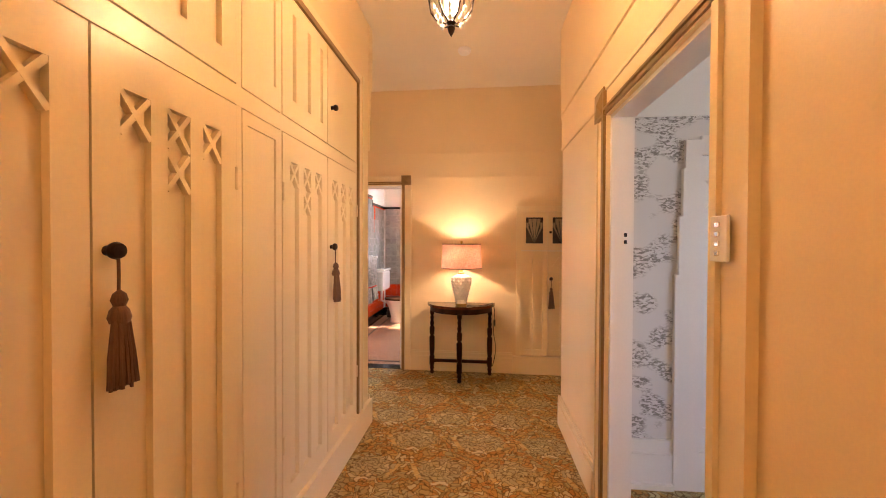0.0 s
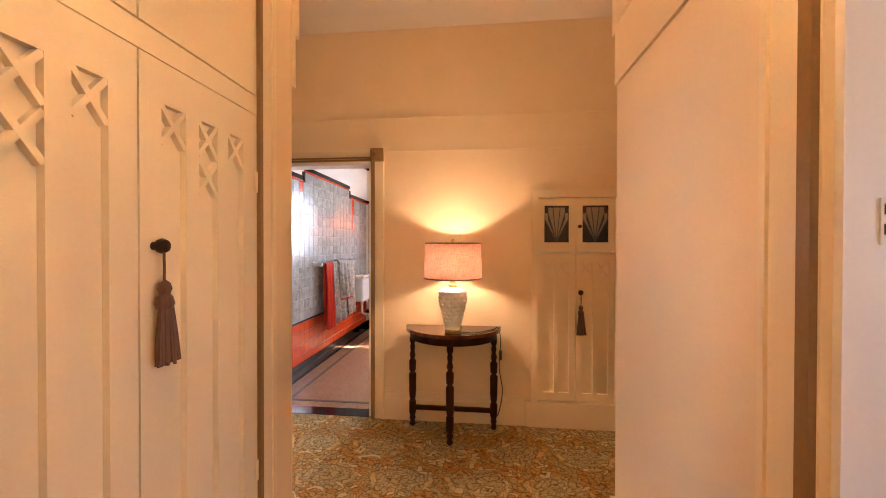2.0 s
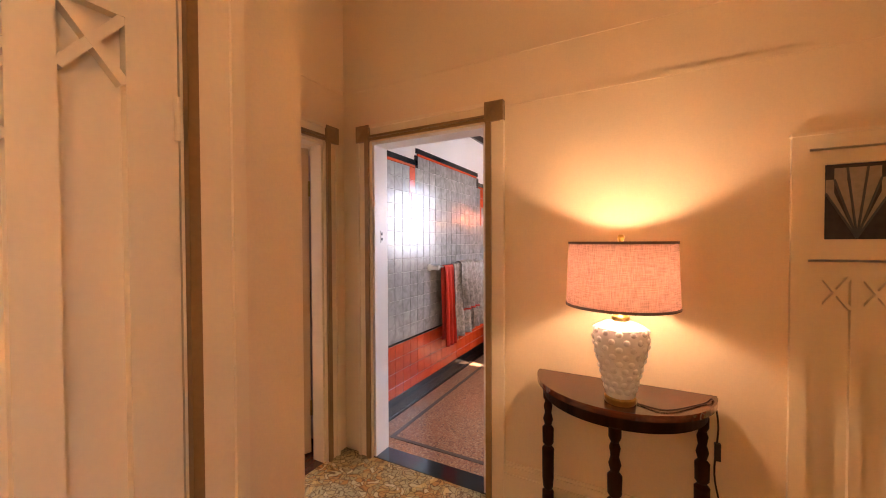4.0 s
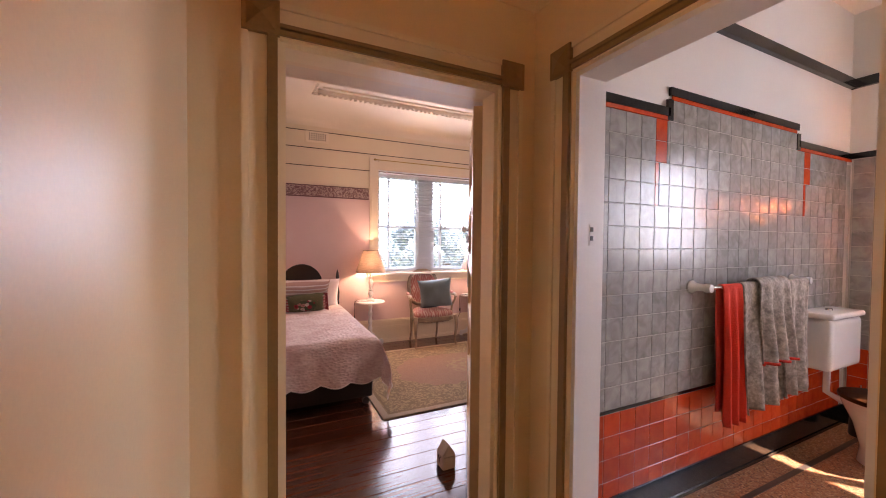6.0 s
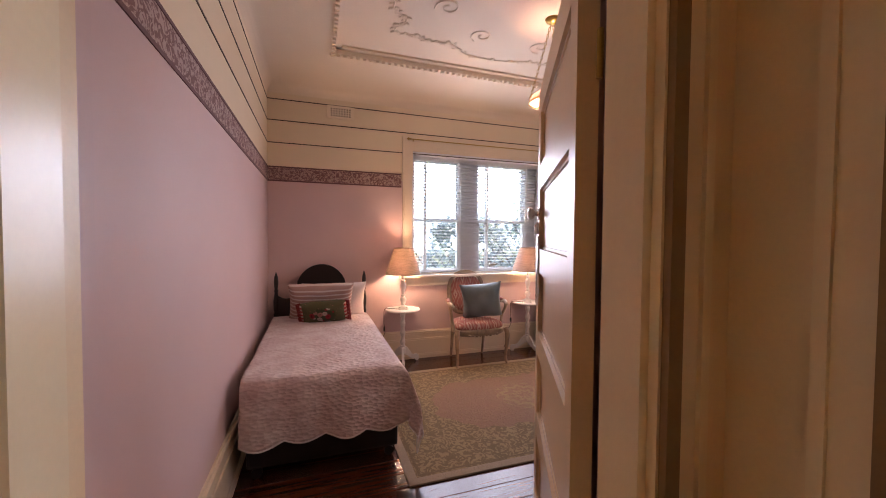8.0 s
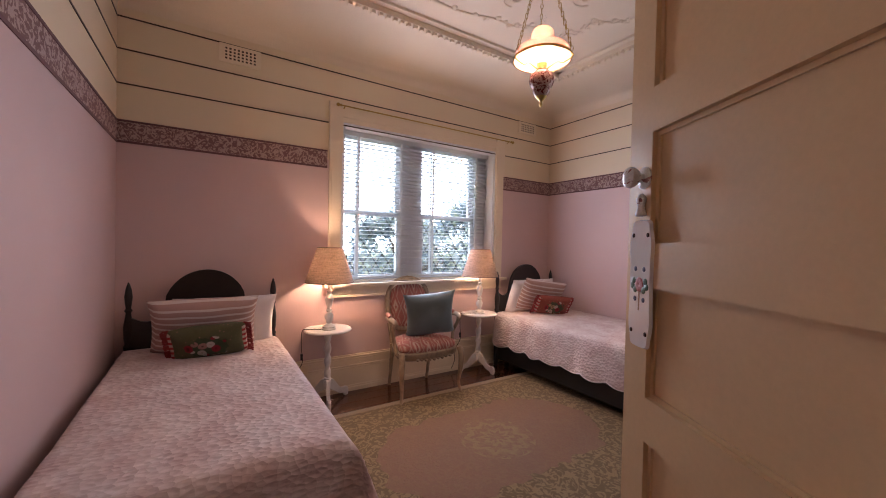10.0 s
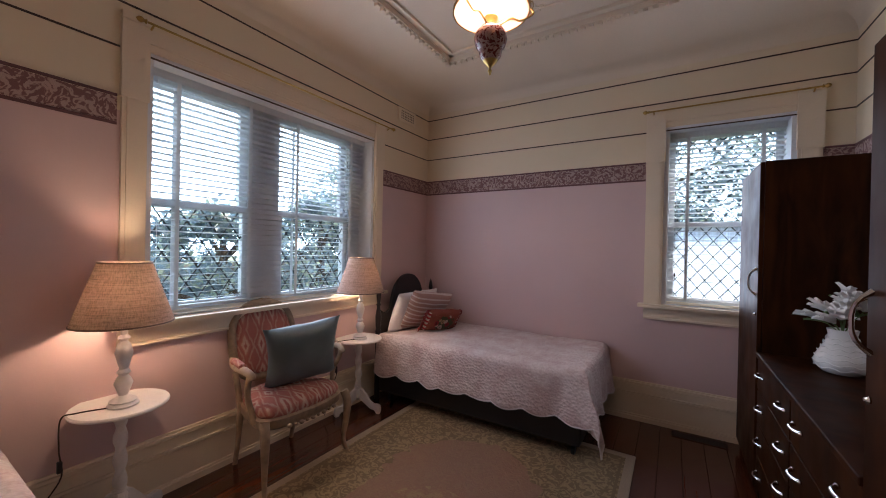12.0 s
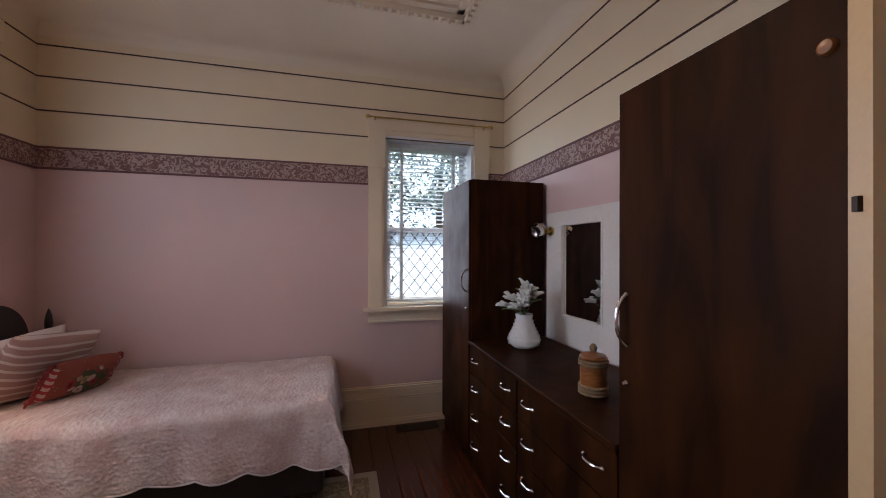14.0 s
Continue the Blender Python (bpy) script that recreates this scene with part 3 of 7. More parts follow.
def tube(points, radii, sides=10, bm=None, flat=1.0):
    """A round bar along points; radii: one number or one for each point."""
    bm = bm or bmesh.new()
    pts = [Vector(p) for p in points]
    if isinstance(radii, (int, float)):
        radii = [radii] * len(pts)
    radii = [float(r) for r in radii]
    rings, up = [], None
    for i, p in enumerate(pts):
        d = (pts[min(i + 1, len(pts) - 1)] - pts[max(i - 1, 0)]).normalized()
        if up is None:
            up = d.orthogonal().normalized()
        up = (up - d * up.dot(d)).normalized()
        side = d.cross(up)
        rings.append([bm.verts.new(p + radii[i] * (math.cos(2 * math.pi * k / sides) * up + flat * math.sin(2 * math.pi * k / sides) * side)) for k in range(sides)])
    for a, b in zip(rings, rings[1:]):
        for k in range(sides):
            j = (k + 1) % sides
            bm.faces.new((a[k], a[j], b[j], b[k]))
    bm.faces.new(list(reversed(rings[0])))
    bm.faces.new(rings[-1])
    return bm


def curve_points(ctrl, steps=8):
    """Points on a smooth curve through ctrl."""
    c = [Vector(p) for p in ctrl]
    c = [2 * c[0] - c[1]] + c + [2 * c[-1] - c[-2]]
    out = []
    for i in range(1, len(c) - 2):
        for s in range(steps):
            t = s / steps
            out.append(0.5 * ((2 * c[i]) + (c[i + 1] - c[i - 1]) * t + (2 * c[i - 1] - 5 * c[i] + 4 * c[i + 1] - c[i + 2]) * t * t + (3 * c[i] - c[i - 1] - 3 * c[i + 1] + c[i + 2]) * t ** 3))
    return out + [c[-2]]


def ball(bm, centre, r, squash=1.0, u=14, v=9, axis="z"):
    m = Matrix.Translation(centre) @ Matrix.Diagonal((r, r, r * squash, 1) if axis == "z" else (r, r * squash, r, 1))
    bmesh.ops.create_uvsphere(bm, u_segments=u, v_segments=v, radius=1, matrix=m)
    return bm


def grid_sheet(fn, nu, nv, bm=None):
    bm = bm or bmesh.new()
    g = [[bm.verts.new(fn(i / nu, j / nv)) for j in range(nv + 1)] for i in range(nu + 1)]
    for i in range(nu):
        for j in range(nv):
            bm.faces.new((g[i][j], g[i + 1][j], g[i + 1][j + 1], g[i][j + 1]))
    return bm


def mesh_of(name, bm, material, smooth=False, angle=None):
    bmesh.ops.recalc_face_normals(bm, faces=bm.faces[:])
    me = bpy.data.meshes.new(name)
    bm.to_mesh(me)
    bm.free()
    me.materials.append(material)
    if smooth:
        for poly in me.polygons:
            poly.use_smooth = True
        if angle:
            me.set_sharp_from_angle(angle=radians(angle))
    return me


def part(name, bm, material, parent=None, label="", smooth=False, angle=40, at=None):
    """Links a bmesh as one mesh object, under a thing or a part."""
    ob = new(name, mesh_of(name, bm, material, smooth, angle))
    if at is not None:
        ob.matrix_basis = at
    if parent:
        ob.parent = parent
    if label:
        ob["label"] = label
    return ob


def thing(name, where, label, category, group="", turn=0.0):
    ob = new(name)
    ob.empty_display_size = 0.1
    ob.matrix_world = pose(*where, 0, 0, turn)
    return tagged(ob, label, category, group)


def setting(name, bm, material, label, category="", smooth=False):
    ob = part(name, bm, material, None, "", smooth)
    return tagged(ob, label, category, "", "structure")


def wall(name, axis, at0, at1, a0, a1, z0, z1, holes, material, label):
    """A wall of thickness at0..at1 that runs a0..a1 along the other axis; holes: (a, b, low, high)."""
    bm = bmesh.new()
    cuts = sorted({a0, a1, *[h for q in holes for h in q[:2]]})
    for a, b in zip(cuts, cuts[1:]):
        spans, low = [], z0
        for h in sorted((q for q in holes if q[0] <= a and q[1] >= b), key=lambda q: q[2]):
            spans.append((low, h[2]))
            low = h[3]
        spans.append((low, z1))
        for lo, hi in spans:
            if hi - lo > 1e-4:
                if axis == "x":
                    box(bm, at0, at1, a, b, lo, hi)
                else:
                    box(bm, a, b, at0, at1, lo, hi)
    return setting(name, bm, material, label, "wall")


def along(axis, at, out, a, b, lo, hi, depth, bm=None):
    """A box that lies on a wall face at `at` and stands `depth` proud toward out (+1 or -1)."""
    bm = bm or bmesh.new()
    if axis == "x":
        return box(bm, at, at + out * depth, a, b, lo, hi)
    return box(bm, a, b, at, at + out * depth, lo, hi)


def skirting(name, axis, at, out, a, b, material, steps=((0.0, 0.165, 0.022), (0.165, 0.205, 0.014), (0.205, 0.222, 0.007)), label="painted stepped timber skirting board"):
    bm = bmesh.new()
    for lo, hi, d in steps:
        along(axis, at, out, a, b, lo, hi, d, bm)
    return setting(name, bm, material, label, "skirting")


# ---- large structure ----
HX, FARY, RX = -0.87, 4.09, 0.63          # hall: left face, far face, right face
NICHE, BDX = 2.83, -1.90                  # hall: south face of the recess, face with the bedroom door
BX0, BX1, BY0, BY1 = -5.56, -2.22, 2.92, 7.02   # bedroom
HC, BC = 3.10, 3.10

bm = box(bmesh.new(), -1.9, 1.6, -2.6, 4.09, -0.1, 0.0)
setting("floor_hall", bm, CARPET, "patterned olive and gold wool carpet", "carpet")
bm = box(bmesh.new(), -2.2, 1.7, -2.8, 4.3, HC, HC + 0.1)
setting("ceiling_hall", bm, HALLCEIL, "painted flat hall ceiling", "ceiling")

# hall walls
wall("wall_cupboards", "x", -1.0, HX, -2.6, NICHE, 0.0, HC, [(-1.6, 2.556, 0.19, 2.53)], HALLWALL, "cream painted hall wall with built-in cupboards")
wall("wall_cupboard_back", "x", -1.5, -1.4, -2.6, 2.6, 0.0, HC, [], HALLWALL, "back of the built-in cupboards")
wall("wall_niche", "y", NICHE - 0.12, NICHE, BDX, -1.0, 0.0, HC, [], HALLWALL, "cream painted return wall beside the bedroom door")
wall("wall_bedroom_door", "x", -2.06, BDX, NICHE - 0.12, FARY, 0.0, HC, [(3.075, 3.96, 0.0, 2.04)], HALLWALL, "cream hall wall with the bedroom doorway")
wall("wall_far", "y", FARY, FARY + 0.12, -2.06, 1.3, 0.0, HC, [(-1.66, -0.87, 0.0, 2.05), (0.44, 1.01, 0.19, 1.75)], HALLWALL, "cream hall end wall with the bathroom doorway")
wall("wall_right", "x", RX, RX + 0.095, -2.6, 2.96, 0.0, HC, [(1.05, 1.895, 0.0, 2.03)], HALLWALL, "cream painted hall wall with a doorway")
wall("wall_right_recess", "x", 1.2, 1.3, 2.8, FARY, 0.0, HC, [], HALLWALL, "cream painted recess wall")
wall("wall_right_return", "y", 2.82, 2.955, RX + 0.095, 1.2, 0.0, HC, [], HALLWALL, "cream painted return wall")
wall("wall_rear", "y", -2.7, -2.6, -1.5, 1.0, 0.0, HC, [], HALLWALL, "plain cream wall closing the hall")

# stepped corners where the corridor meets the end of the hall
for name, xa, xb, y0 in (("trim_corner_left", -1.0, HX, NICHE), ("trim_corner_right", RX, RX + 0.095, 2.96)):
    bm = bmesh.new()
    box(bm, xa, xb + (0.003 if xa < 0 else 0), y0, y0 + 0.035, 2.13, HC)
    box(bm, xa, xb + (0.003 if xa < 0 else 0), y0 + 0.035, y0 + 0.07, 2.38, HC)
    box(bm, xa, xb + (0.003 if xa < 0 else 0), y0 + 0.07, y0 + 0.10, 2.62, HC)
    setting(name, bm, HALLWALL, "stepped plaster corner at the hall opening", "trim")

# slender rails on the hall walls
bm = bmesh.new()
for z in (2.14, 2.405):
    along("y", FARY, -1, -0.78, 1.2, z - 0.011, z + 0.011, 0.005, bm)
along("y", FARY, -1, -1.9, -0.78, 2.394, 2.416, 0.005, bm)
setting("trim_far_wall_rail", bm, HALLWALL, "slim painted picture rail", "trim")
bm = bmesh.new()
along("x", RX, -1, 2.09, 2.96, 2.12, 2.142, 0.012, bm)
along("x", RX, -1, -2.6, 2.96, 2.40, 2.42, 0.012, bm)
setting("trim_right_wall_rail", bm, HALLWALL, "slim painted picture rail", "trim")
bm = bmesh.new()
along("x", BDX, 1, NICHE, 4.08, 2.394, 2.416, 0.005, bm)
setting("trim_niche_rail", bm, HALLWALL, "slim painted picture rail", "trim")
skirting("baseboard_far", "y", FARY, -1, -0.765, 0.35, CREAM)
skirting("baseboard_right", "x", RX, -1, 2.08, 2.96, CREAM)
skirting("baseboard_right_end", "y", 2.96, 1, RX - 0.02, 1.2, CREAM)
skirting("baseboard_left", "x", HX, 1, -2.6, NICHE + 0.022, CREAM, ((0.0, 0.185, 0.03),))
skirting("baseboard_niche", "y", NICHE, 1, -1.9, -0.86, CREAM)
skirting("baseboard_cupboard", "y", FARY, -1, 0.352, 1.2, CREAM, ((0.0, 0.19, 0.03),))


def architrave(name, axis, at, out, a, b, top, cream, label, w=0.105, sides=(1, 1), accent=True, plain_side=0):
    """Flat boards round a doorway, a brown inner bead and raised square blocks at the top corners."""
    bm, bead, blocks = bmesh.new(), bmesh.new(), bmesh.new()
    for on, lo, hi, inner in ((sides[0], a - w, a, a), (sides[1], b, b + w, b)):
        if not on:
            continue
        s = 1 if inner == a else -1
        along(axis, at, out, lo, hi, 0.0, top, 0.02, bm)
        edge = (a - 0.036, a - 0.006) if s == 1 else (b + 0.006, b + 0.036)
        along(axis, at, out, edge[0], edge[1], 0.0, top, 0.034, bm if s == plain_side else bead)
        o1 = (a - w - 0.001, a - w + 0.018) if s == 1 else (b + w - 0.018, b + w + 0.001)
        along(axis, at, out, o1[0], o1[1], 0.0, top, 0.028, bm)
        d = 0.036
        q = bmesh.new()
        along(axis, at, out, lo, hi, top, top + w, d, q)
        c0, c1, m0 = (lo + hi) / 2, top + w / 2, at + out * (d + 0.014)
        apex = (m0, c0, c1) if axis == "x" else (c0, m0, c1)
        r = w / 2 - 0.012
        ring = [(at + out * (d + 0.001), c0 + p * r, c1 + k * r) for p, k in ((-1, -1), (1, -1), (1, 1), (-1, 1))]
        if axis == "y":
            ring = [(p[1], p[0], p[2]) for p in ring]
        va = q.verts.new(apex)
        vr = [q.verts.new(p) for p in ring]
        for i in range(4):
            q.faces.new((vr[i], vr[(i + 1) % 4], va))
        me = bpy.data.meshes.new("block")
        q.to_mesh(me)
        q.free()
        blocks.from_mesh(me)
        bpy.data.meshes.remove(me)
    along(axis, at, out, a, b, top, top + w, 0.02, bm)
    along(axis, at, out, a, b, top + w - 0.018, top + w + 0.001, 0.028, bm)
    along(axis, at, out, a, b, top + 0.006, top + 0.022, 0.030, bead)
    along(axis, at, out, a, b, top + 0.026, top + 0.038, 0.036, bead)
    ob = setting(name, bm, cream, label, "architrave")
    if accent:
        part("bead", bead, ACCENT, ob, "tan brown inner bead")
        part("corner_block", blocks, ACCENT, ob, "tan brown raised corner blocks")
    else:
        part("bead", bead, cream, ob)
        part("corner_block", blocks, cream, ob)
    return ob


def lining(name, axis, at0, at1, a, b, top, material):
    bm = bmesh.new()
    for lo, hi in ((a, a + 0.018), (b - 0.018, b)):
        if axis == "x":
            box(bm, at0, at1, lo, hi, 0, top - 0.018)
        else:
            box(bm, lo, hi, at0, at1, 0, top - 0.018)
    if axis == "x":
        box(bm, at0, at1, a, b, top - 0.018, top)
    else:
        box(bm, a, b, at0, at1, top - 0.018, top)
    return setting(name, bm, material, "painted timber door lining", "door frame")


architrave("trim_bedroom_door", "x", BDX, 1, 3.075, 3.90, 2.04, CREAM, "cream architrave of the bedroom doorway")
architrave("trim_bathroom_door", "y", FARY, -1, -1.66, -0.87, 2.05, CREAM, "cream architrave of the bathroom doorway")
architrave("trim_side_door", "x", RX, -1, 1.05, 1.895, 2.03, CREAM, "cream architrave of the side doorway", w=0.14, plain_side=1)
lining("door_frame_bedroom", "x", -1.99, BDX + 0.001, 3.075, 3.90, 2.04, CREAM)
lining("door_frame_bathroom", "y", FARY - 0.001, FARY + 0.135, -1.66, -0.87, 2.05, WHITE)
lining("door_frame_side", "x", RX - 0.001, RX + 0.105, 1.05, 1.895, 2.03, WHITE)

# ---- bedroom shell ----
wall("wall_bedroom_west", "x", BX0 - 0.28, BX0, BY0 - 0.3, BY1 + 0.3, -0.1, 3.2, [(4.41, 6.15, 0.93, 2.36)], BEDWALL, "pink and cream bedroom wall with a double window")
wall("wall_bedroom_north", "y", BY1, BY1 + 0.28, BX0, BX1 + 0.2, -0.1, 3.2, [(-3.28, -2.50, 0.93, 2.36)], BEDWALL, "pink and cream bedroom wall with a single window")
wall("wall_bedroom_south", "y", BY0 - 0.08, BY0, BX0, BX1, -0.1, 3.2, [], BEDWALL, "pink and cream bedroom wall beside the bed")
wall("wall_bedroom_east", "x", BX1, -2.06, BY0 - 0.08, BY1, -0.1, 3.2, [(3.02, 4.06, -0.1, 2.06)], BEDWALL, "pink and cream bedroom wall with the doorway")

bm = bmesh.new()
for z in (2.335, 2.56, 2.77):
    h = 0.0045
    box(bm, BX0, BX0 + 0.004, BY0, BY1, z - h, z + h)
    box(bm, BX1 - 0.004, BX1, BY0, BY1, z - h, z + h)
    box(bm, BX0, BX1, BY0, BY0 + 0.004, z - h, z + h)
    box(bm, BX0, BX1, BY1 - 0.004, BY1, z - h, z + h)
setting("trim_picture_lines", bm, LINE, "thin dark grooves between the cream wall boards", "trim")


def frieze(name, axis, at, out, a, b):
    ob = setting(name, along(axis, at, out, a, b, 1.962, 2.082, 0.003), FRIEZE, "floral plum and rose wallpaper border", "wallpaper border")
    for lo, hi in ((1.945, 1.960), (2.084, 2.098)):
        part("edge_strip", along(axis, at, out, a, b, lo, hi, 0.005), FRIEZE_EDGE, ob)


frieze("trim_frieze_south", "y", BY0, 1, BX0, BX1)
frieze("trim_frieze_west_a", "x", BX0, 1, BY0, 4.29)
frieze("trim_frieze_west_b", "x", BX0, 1, 6.262, BY1)
frieze("trim_frieze_north_a", "y", BY1, -1, BX0, -3.41)
frieze("trim_frieze_north_b", "y", BY1, -1, -2.385, BX1)
frieze("trim_frieze_east", "x", BX1, -1, 4.02, BY1)

BEDSKIRT = ((0.0, 0.035, 0.036), (0.035, 0.05, 0.028), (0.05, 0.208, 0.022), (0.208, 0.214, 0.016), (0.214, 0.228, 0.028), (0.228, 0.284, 0.019), (0.284, 0.290, 0.013), (0.290, 0.306, 0.026), (0.306, 0.318, 0.012))
skirting("baseboard_west", "x", BX0, 1, BY0, BY1, BEDCREAM, BEDSKIRT)
skirting("baseboard_north", "y", BY1, -1, BX0, BX1, BEDCREAM, BEDSKIRT)
skirting("baseboard_south", "y", BY0, 1, BX0, BX1, BEDCREAM, BEDSKIRT)
skirting("baseboard_east", "x", BX1, -1, 4.02, BY1, BEDCREAM, BEDSKIRT)

# ceiling: a cove, a ring of moulding with dentils, a flat panel with relief
RX0, RX1, RY0, RY1 = -4.98, -2.75, 3.50, 6.47


def cove_section(s):
    a = s * math.pi / 2
    return math.sin(a), 1 - math.cos(a)


bm = bmesh.new()
loops = []
N = 10
for i in range(N + 1):
    u, w = cove_section(i / N)
    z = 2.83 + 0.19 * u
    k = w
    loops.append([bm.verts.new(p) for p in ((BX0 + (RX0 - BX0) * k, BY0 + (RY0 - BY0) * k, z), (BX1 + (RX1 - BX1) * k, BY0 + (RY0 - BY0) * k, z), (BX1 + (RX1 - BX1) * k, BY1 + (RY1 - BY1) * k, z), (BX0 + (RX0 - BX0) * k, BY1 + (RY1 - BY1) * k, z))])
for p, q in zip(loops, loops[1:]):
    for i in range(4):
        bm.faces.new((p[i], p[(i + 1) % 4], q[(i + 1) % 4], q[i]))
for lo, hi, o in ((3.02, 3.06, 0.0), (3.06, 3.08, 0.05)):
    box(bm, RX0 + o, RX0 + o + 0.05, RY0 + o, RY1 - o, lo, hi)
    box(bm, RX1 - o - 0.05, RX1 - o, RY0 + o, RY1 - o, lo, hi)
    box(bm, RX0 + o, RX1 - o, RY0 + o, RY0 + o + 0.05, lo, hi)
    box(bm, RX0 + o, RX1 - o, RY1 - o - 0.05, RY1 - o, lo, hi)
d = 0.058
for y0 in (RY0 + 0.012, RY1 - 0.042):
    for i in range(int((RX1 - RX0) / d)):
        box(bm, RX0 + i * d, RX0 + i * d + 0.03, y0, y0 + 0.03, 3.0, 3.021)
for x0 in (RX0 + 0.012, RX1 - 0.042):
    for i in range(int((RY1 - RY0) / d)):
        box(bm, x0, x0 + 0.03, RY0 + i * d, RY0 + i * d + 0.03, 3.0, 3.021)
box(bm, RX0, RX1, RY0, RY1, 3.08, 3.16)
box(bm, BX0 - 0.1, RX0, BY0 - 0.1, BY1 + 0.1, 3.12, 3.16)
box(bm, RX1, BX1 + 0.1, BY0 - 0.1, BY1 + 0.1, 3.12, 3.16)
box(bm, RX0, RX1, BY0 - 0.1, RY0, 3.12, 3.16)
box(bm, RX0, RX1, RY1, BY1 + 0.1, 3.12, 3.16)
# garlands of plaster leaves in swags along the panel
mx0, my0, hx0, hy0 = (RX0 + RX1) / 2, (RY0 + RY1) / 2, (RX1 - RX0) / 2 - 0.30, (RY1 - RY0) / 2 - 0.30
vine = []
for q in range(240):
    a = q / 240 * math.pi * 2
    wave = 1 - 0.13 * abs(math.sin(a * 4)) + 0.03 * math.sin(a * 16)
    cx, cy = math.cos(a), math.sin(a)
    vine.append((mx0 + hx0 * wave * abs(cx) ** 0.6 * (1 if cx > 0 else -1), my0 + hy0 * wave * abs(cy) ** 0.6 * (1 if cy > 0 else -1), 3.077))
tube(vine + [vine[0]], 0.009, 6, bm)
for q, (x, y, z) in enumerate(vine):
    side = 0.022 if q % 2 else -0.022
    ball(bm, (x + side * (q % 3 - 1), y + side, z), 0.016 + 0.008 * ((q * 7) % 3 == 0), 0.5, 7, 4)
for i in range(8):
    a = (i + 0.5) * math.pi / 4
    cx, cy = mx0 + 0.62 * hx0 * math.cos(a), my0 + 0.62 * hy0 * math.sin(a)
    tube([(cx + 0.10 * (1 - k / 30) * math.cos(k * 0.33 + a), cy + 0.10 * (1 - k / 30) * math.sin(k * 0.33 + a), 3.078) for k in range(26)], 0.008, 5, bm)
setting("ceiling_bedroom", bm, PLASTER, "ornate coved plaster ceiling with dentil moulding", "ceiling", smooth=True)

# ---- bathroom shell ----
TX = -1.88
wall("wall_bath_west", "x", -2.06, TX, FARY + 0.12, 7.3, 0.0, 3.3, [], WHITEWALL, "bathroom wall, tiled below and white above")
wall("wall_bath_north", "y", 7.18, 7.3, TX, 0.7, 0.0, 3.3, [(-0.7, 0.2, 1.2, 2.3)], WHITEWALL, "bathroom end wall, tiled below and white above")
wall("wall_bath_east", "x", 0.4, 0.6, FARY + 0.12, 7.18, 0.0, 3.3, [], WHITEWALL, "white bathroom wall")
bm = box(bmesh.new(), -2.06, 0.6, FARY, 7.3, 3.2, 3.3)
setting("ceiling_bath", bm, WHITEWALL, "white bathroom ceiling", "ceiling")
bm = box(bmesh.new(), TX, 0.4, FARY, 7.18, -0.1, -0.004)
fb = setting("floor_bath", bm, TERRAZZO, "speckled orange brown terrazzo floor", "floor")
bm = bmesh.new()
box(bm, TX + 0.16, TX + 0.19, FARY + 0.28, 7.0, -0.004, 0.0)
box(bm, TX + 0.16, 0.2, FARY + 0.25, FARY + 0.28, -0.004, 0.0)
part("border_line", bm, plain("dark terrazzo", (0.10, 0.07, 0.055), 0.4, var=0.4, grain=120), fb, "dark inlaid border line")
part("threshold", box(bmesh.new(), -1.66, -0.87, FARY - 0.005, FARY + 0.13, -0.004, 0.004), BLACKTILE, fb, "black threshold strip")
bm = bmesh.new()
along("x", TX, 1, FARY + 0.12, 7.18, 2.62, 2.69, 0.03, bm)
along("y", 7.18, -1, TX, 0.4, 2.62, 2.69, 0.03, bm)
setting("trim_bath_band", bm, BLACKTILE, "black painted band high on the bathroom wall", "trim")

# ---- side room shell ----
wall("wall_side_north", "y", 2.25, 2.37, RX + 0.095, 3.7, 0.0, HC, [], TOILE, "wall papered with grey toile scenes")
wall("wall_side_east", "x", 3.7, 3.8, -1.4, 2.37, 0.0, HC, [(-0.5, 0.9, 0.9, 2.3)], TOILE, "papered side room wall with a window")
wall("wall_side_south", "y", -1.4, -1.3, RX + 0.095, 3.7, 0.0, HC, [], TOILE, "papered side room wall")
bm = box(bmesh.new(), RX + 0.095, 3.8, -1.4, 2.37, HC - 0.05, HC + 0.05)
setting("ceiling_side", bm, WHITEWALL, "white side room ceiling", "ceiling")
bm = box(bmesh.new(), RX, 3.8, -1.4, 2.37, -0.1, -0.002)
setting("floor_side", bm, BOARD, "polished dark timber floor of the side room", "floor")
bm = along("y", 2.25, -1, RX + 0.095, 3.7, 2.13, HC - 0.05, 0.006)
setting("trim_side_plate", bm, WHITEWALL, "white painted wall above the wallpaper", "trim")
skirting("baseboard_side", "y", 2.25, -1, RX + 0.095, 1.10, WHITE, ((0.0, 0.03, 0.04), (0.03, 0.2, 0.02), (0.2, 0.28, 0.012)))

# ---- hall: built-in cupboards ----
def placed(bm, fn):
    for v in bm.verts:
        v.co = fn(v.co)
    return bm


def left_face(p):
    return Vector((HX + p.z, p.x, p.y))


def far_face(p):
    return Vector((p.x, FARY - p.z, p.y))


def side_face(p):
    return Vector((p.x, 2.25 - p.z, p.y))


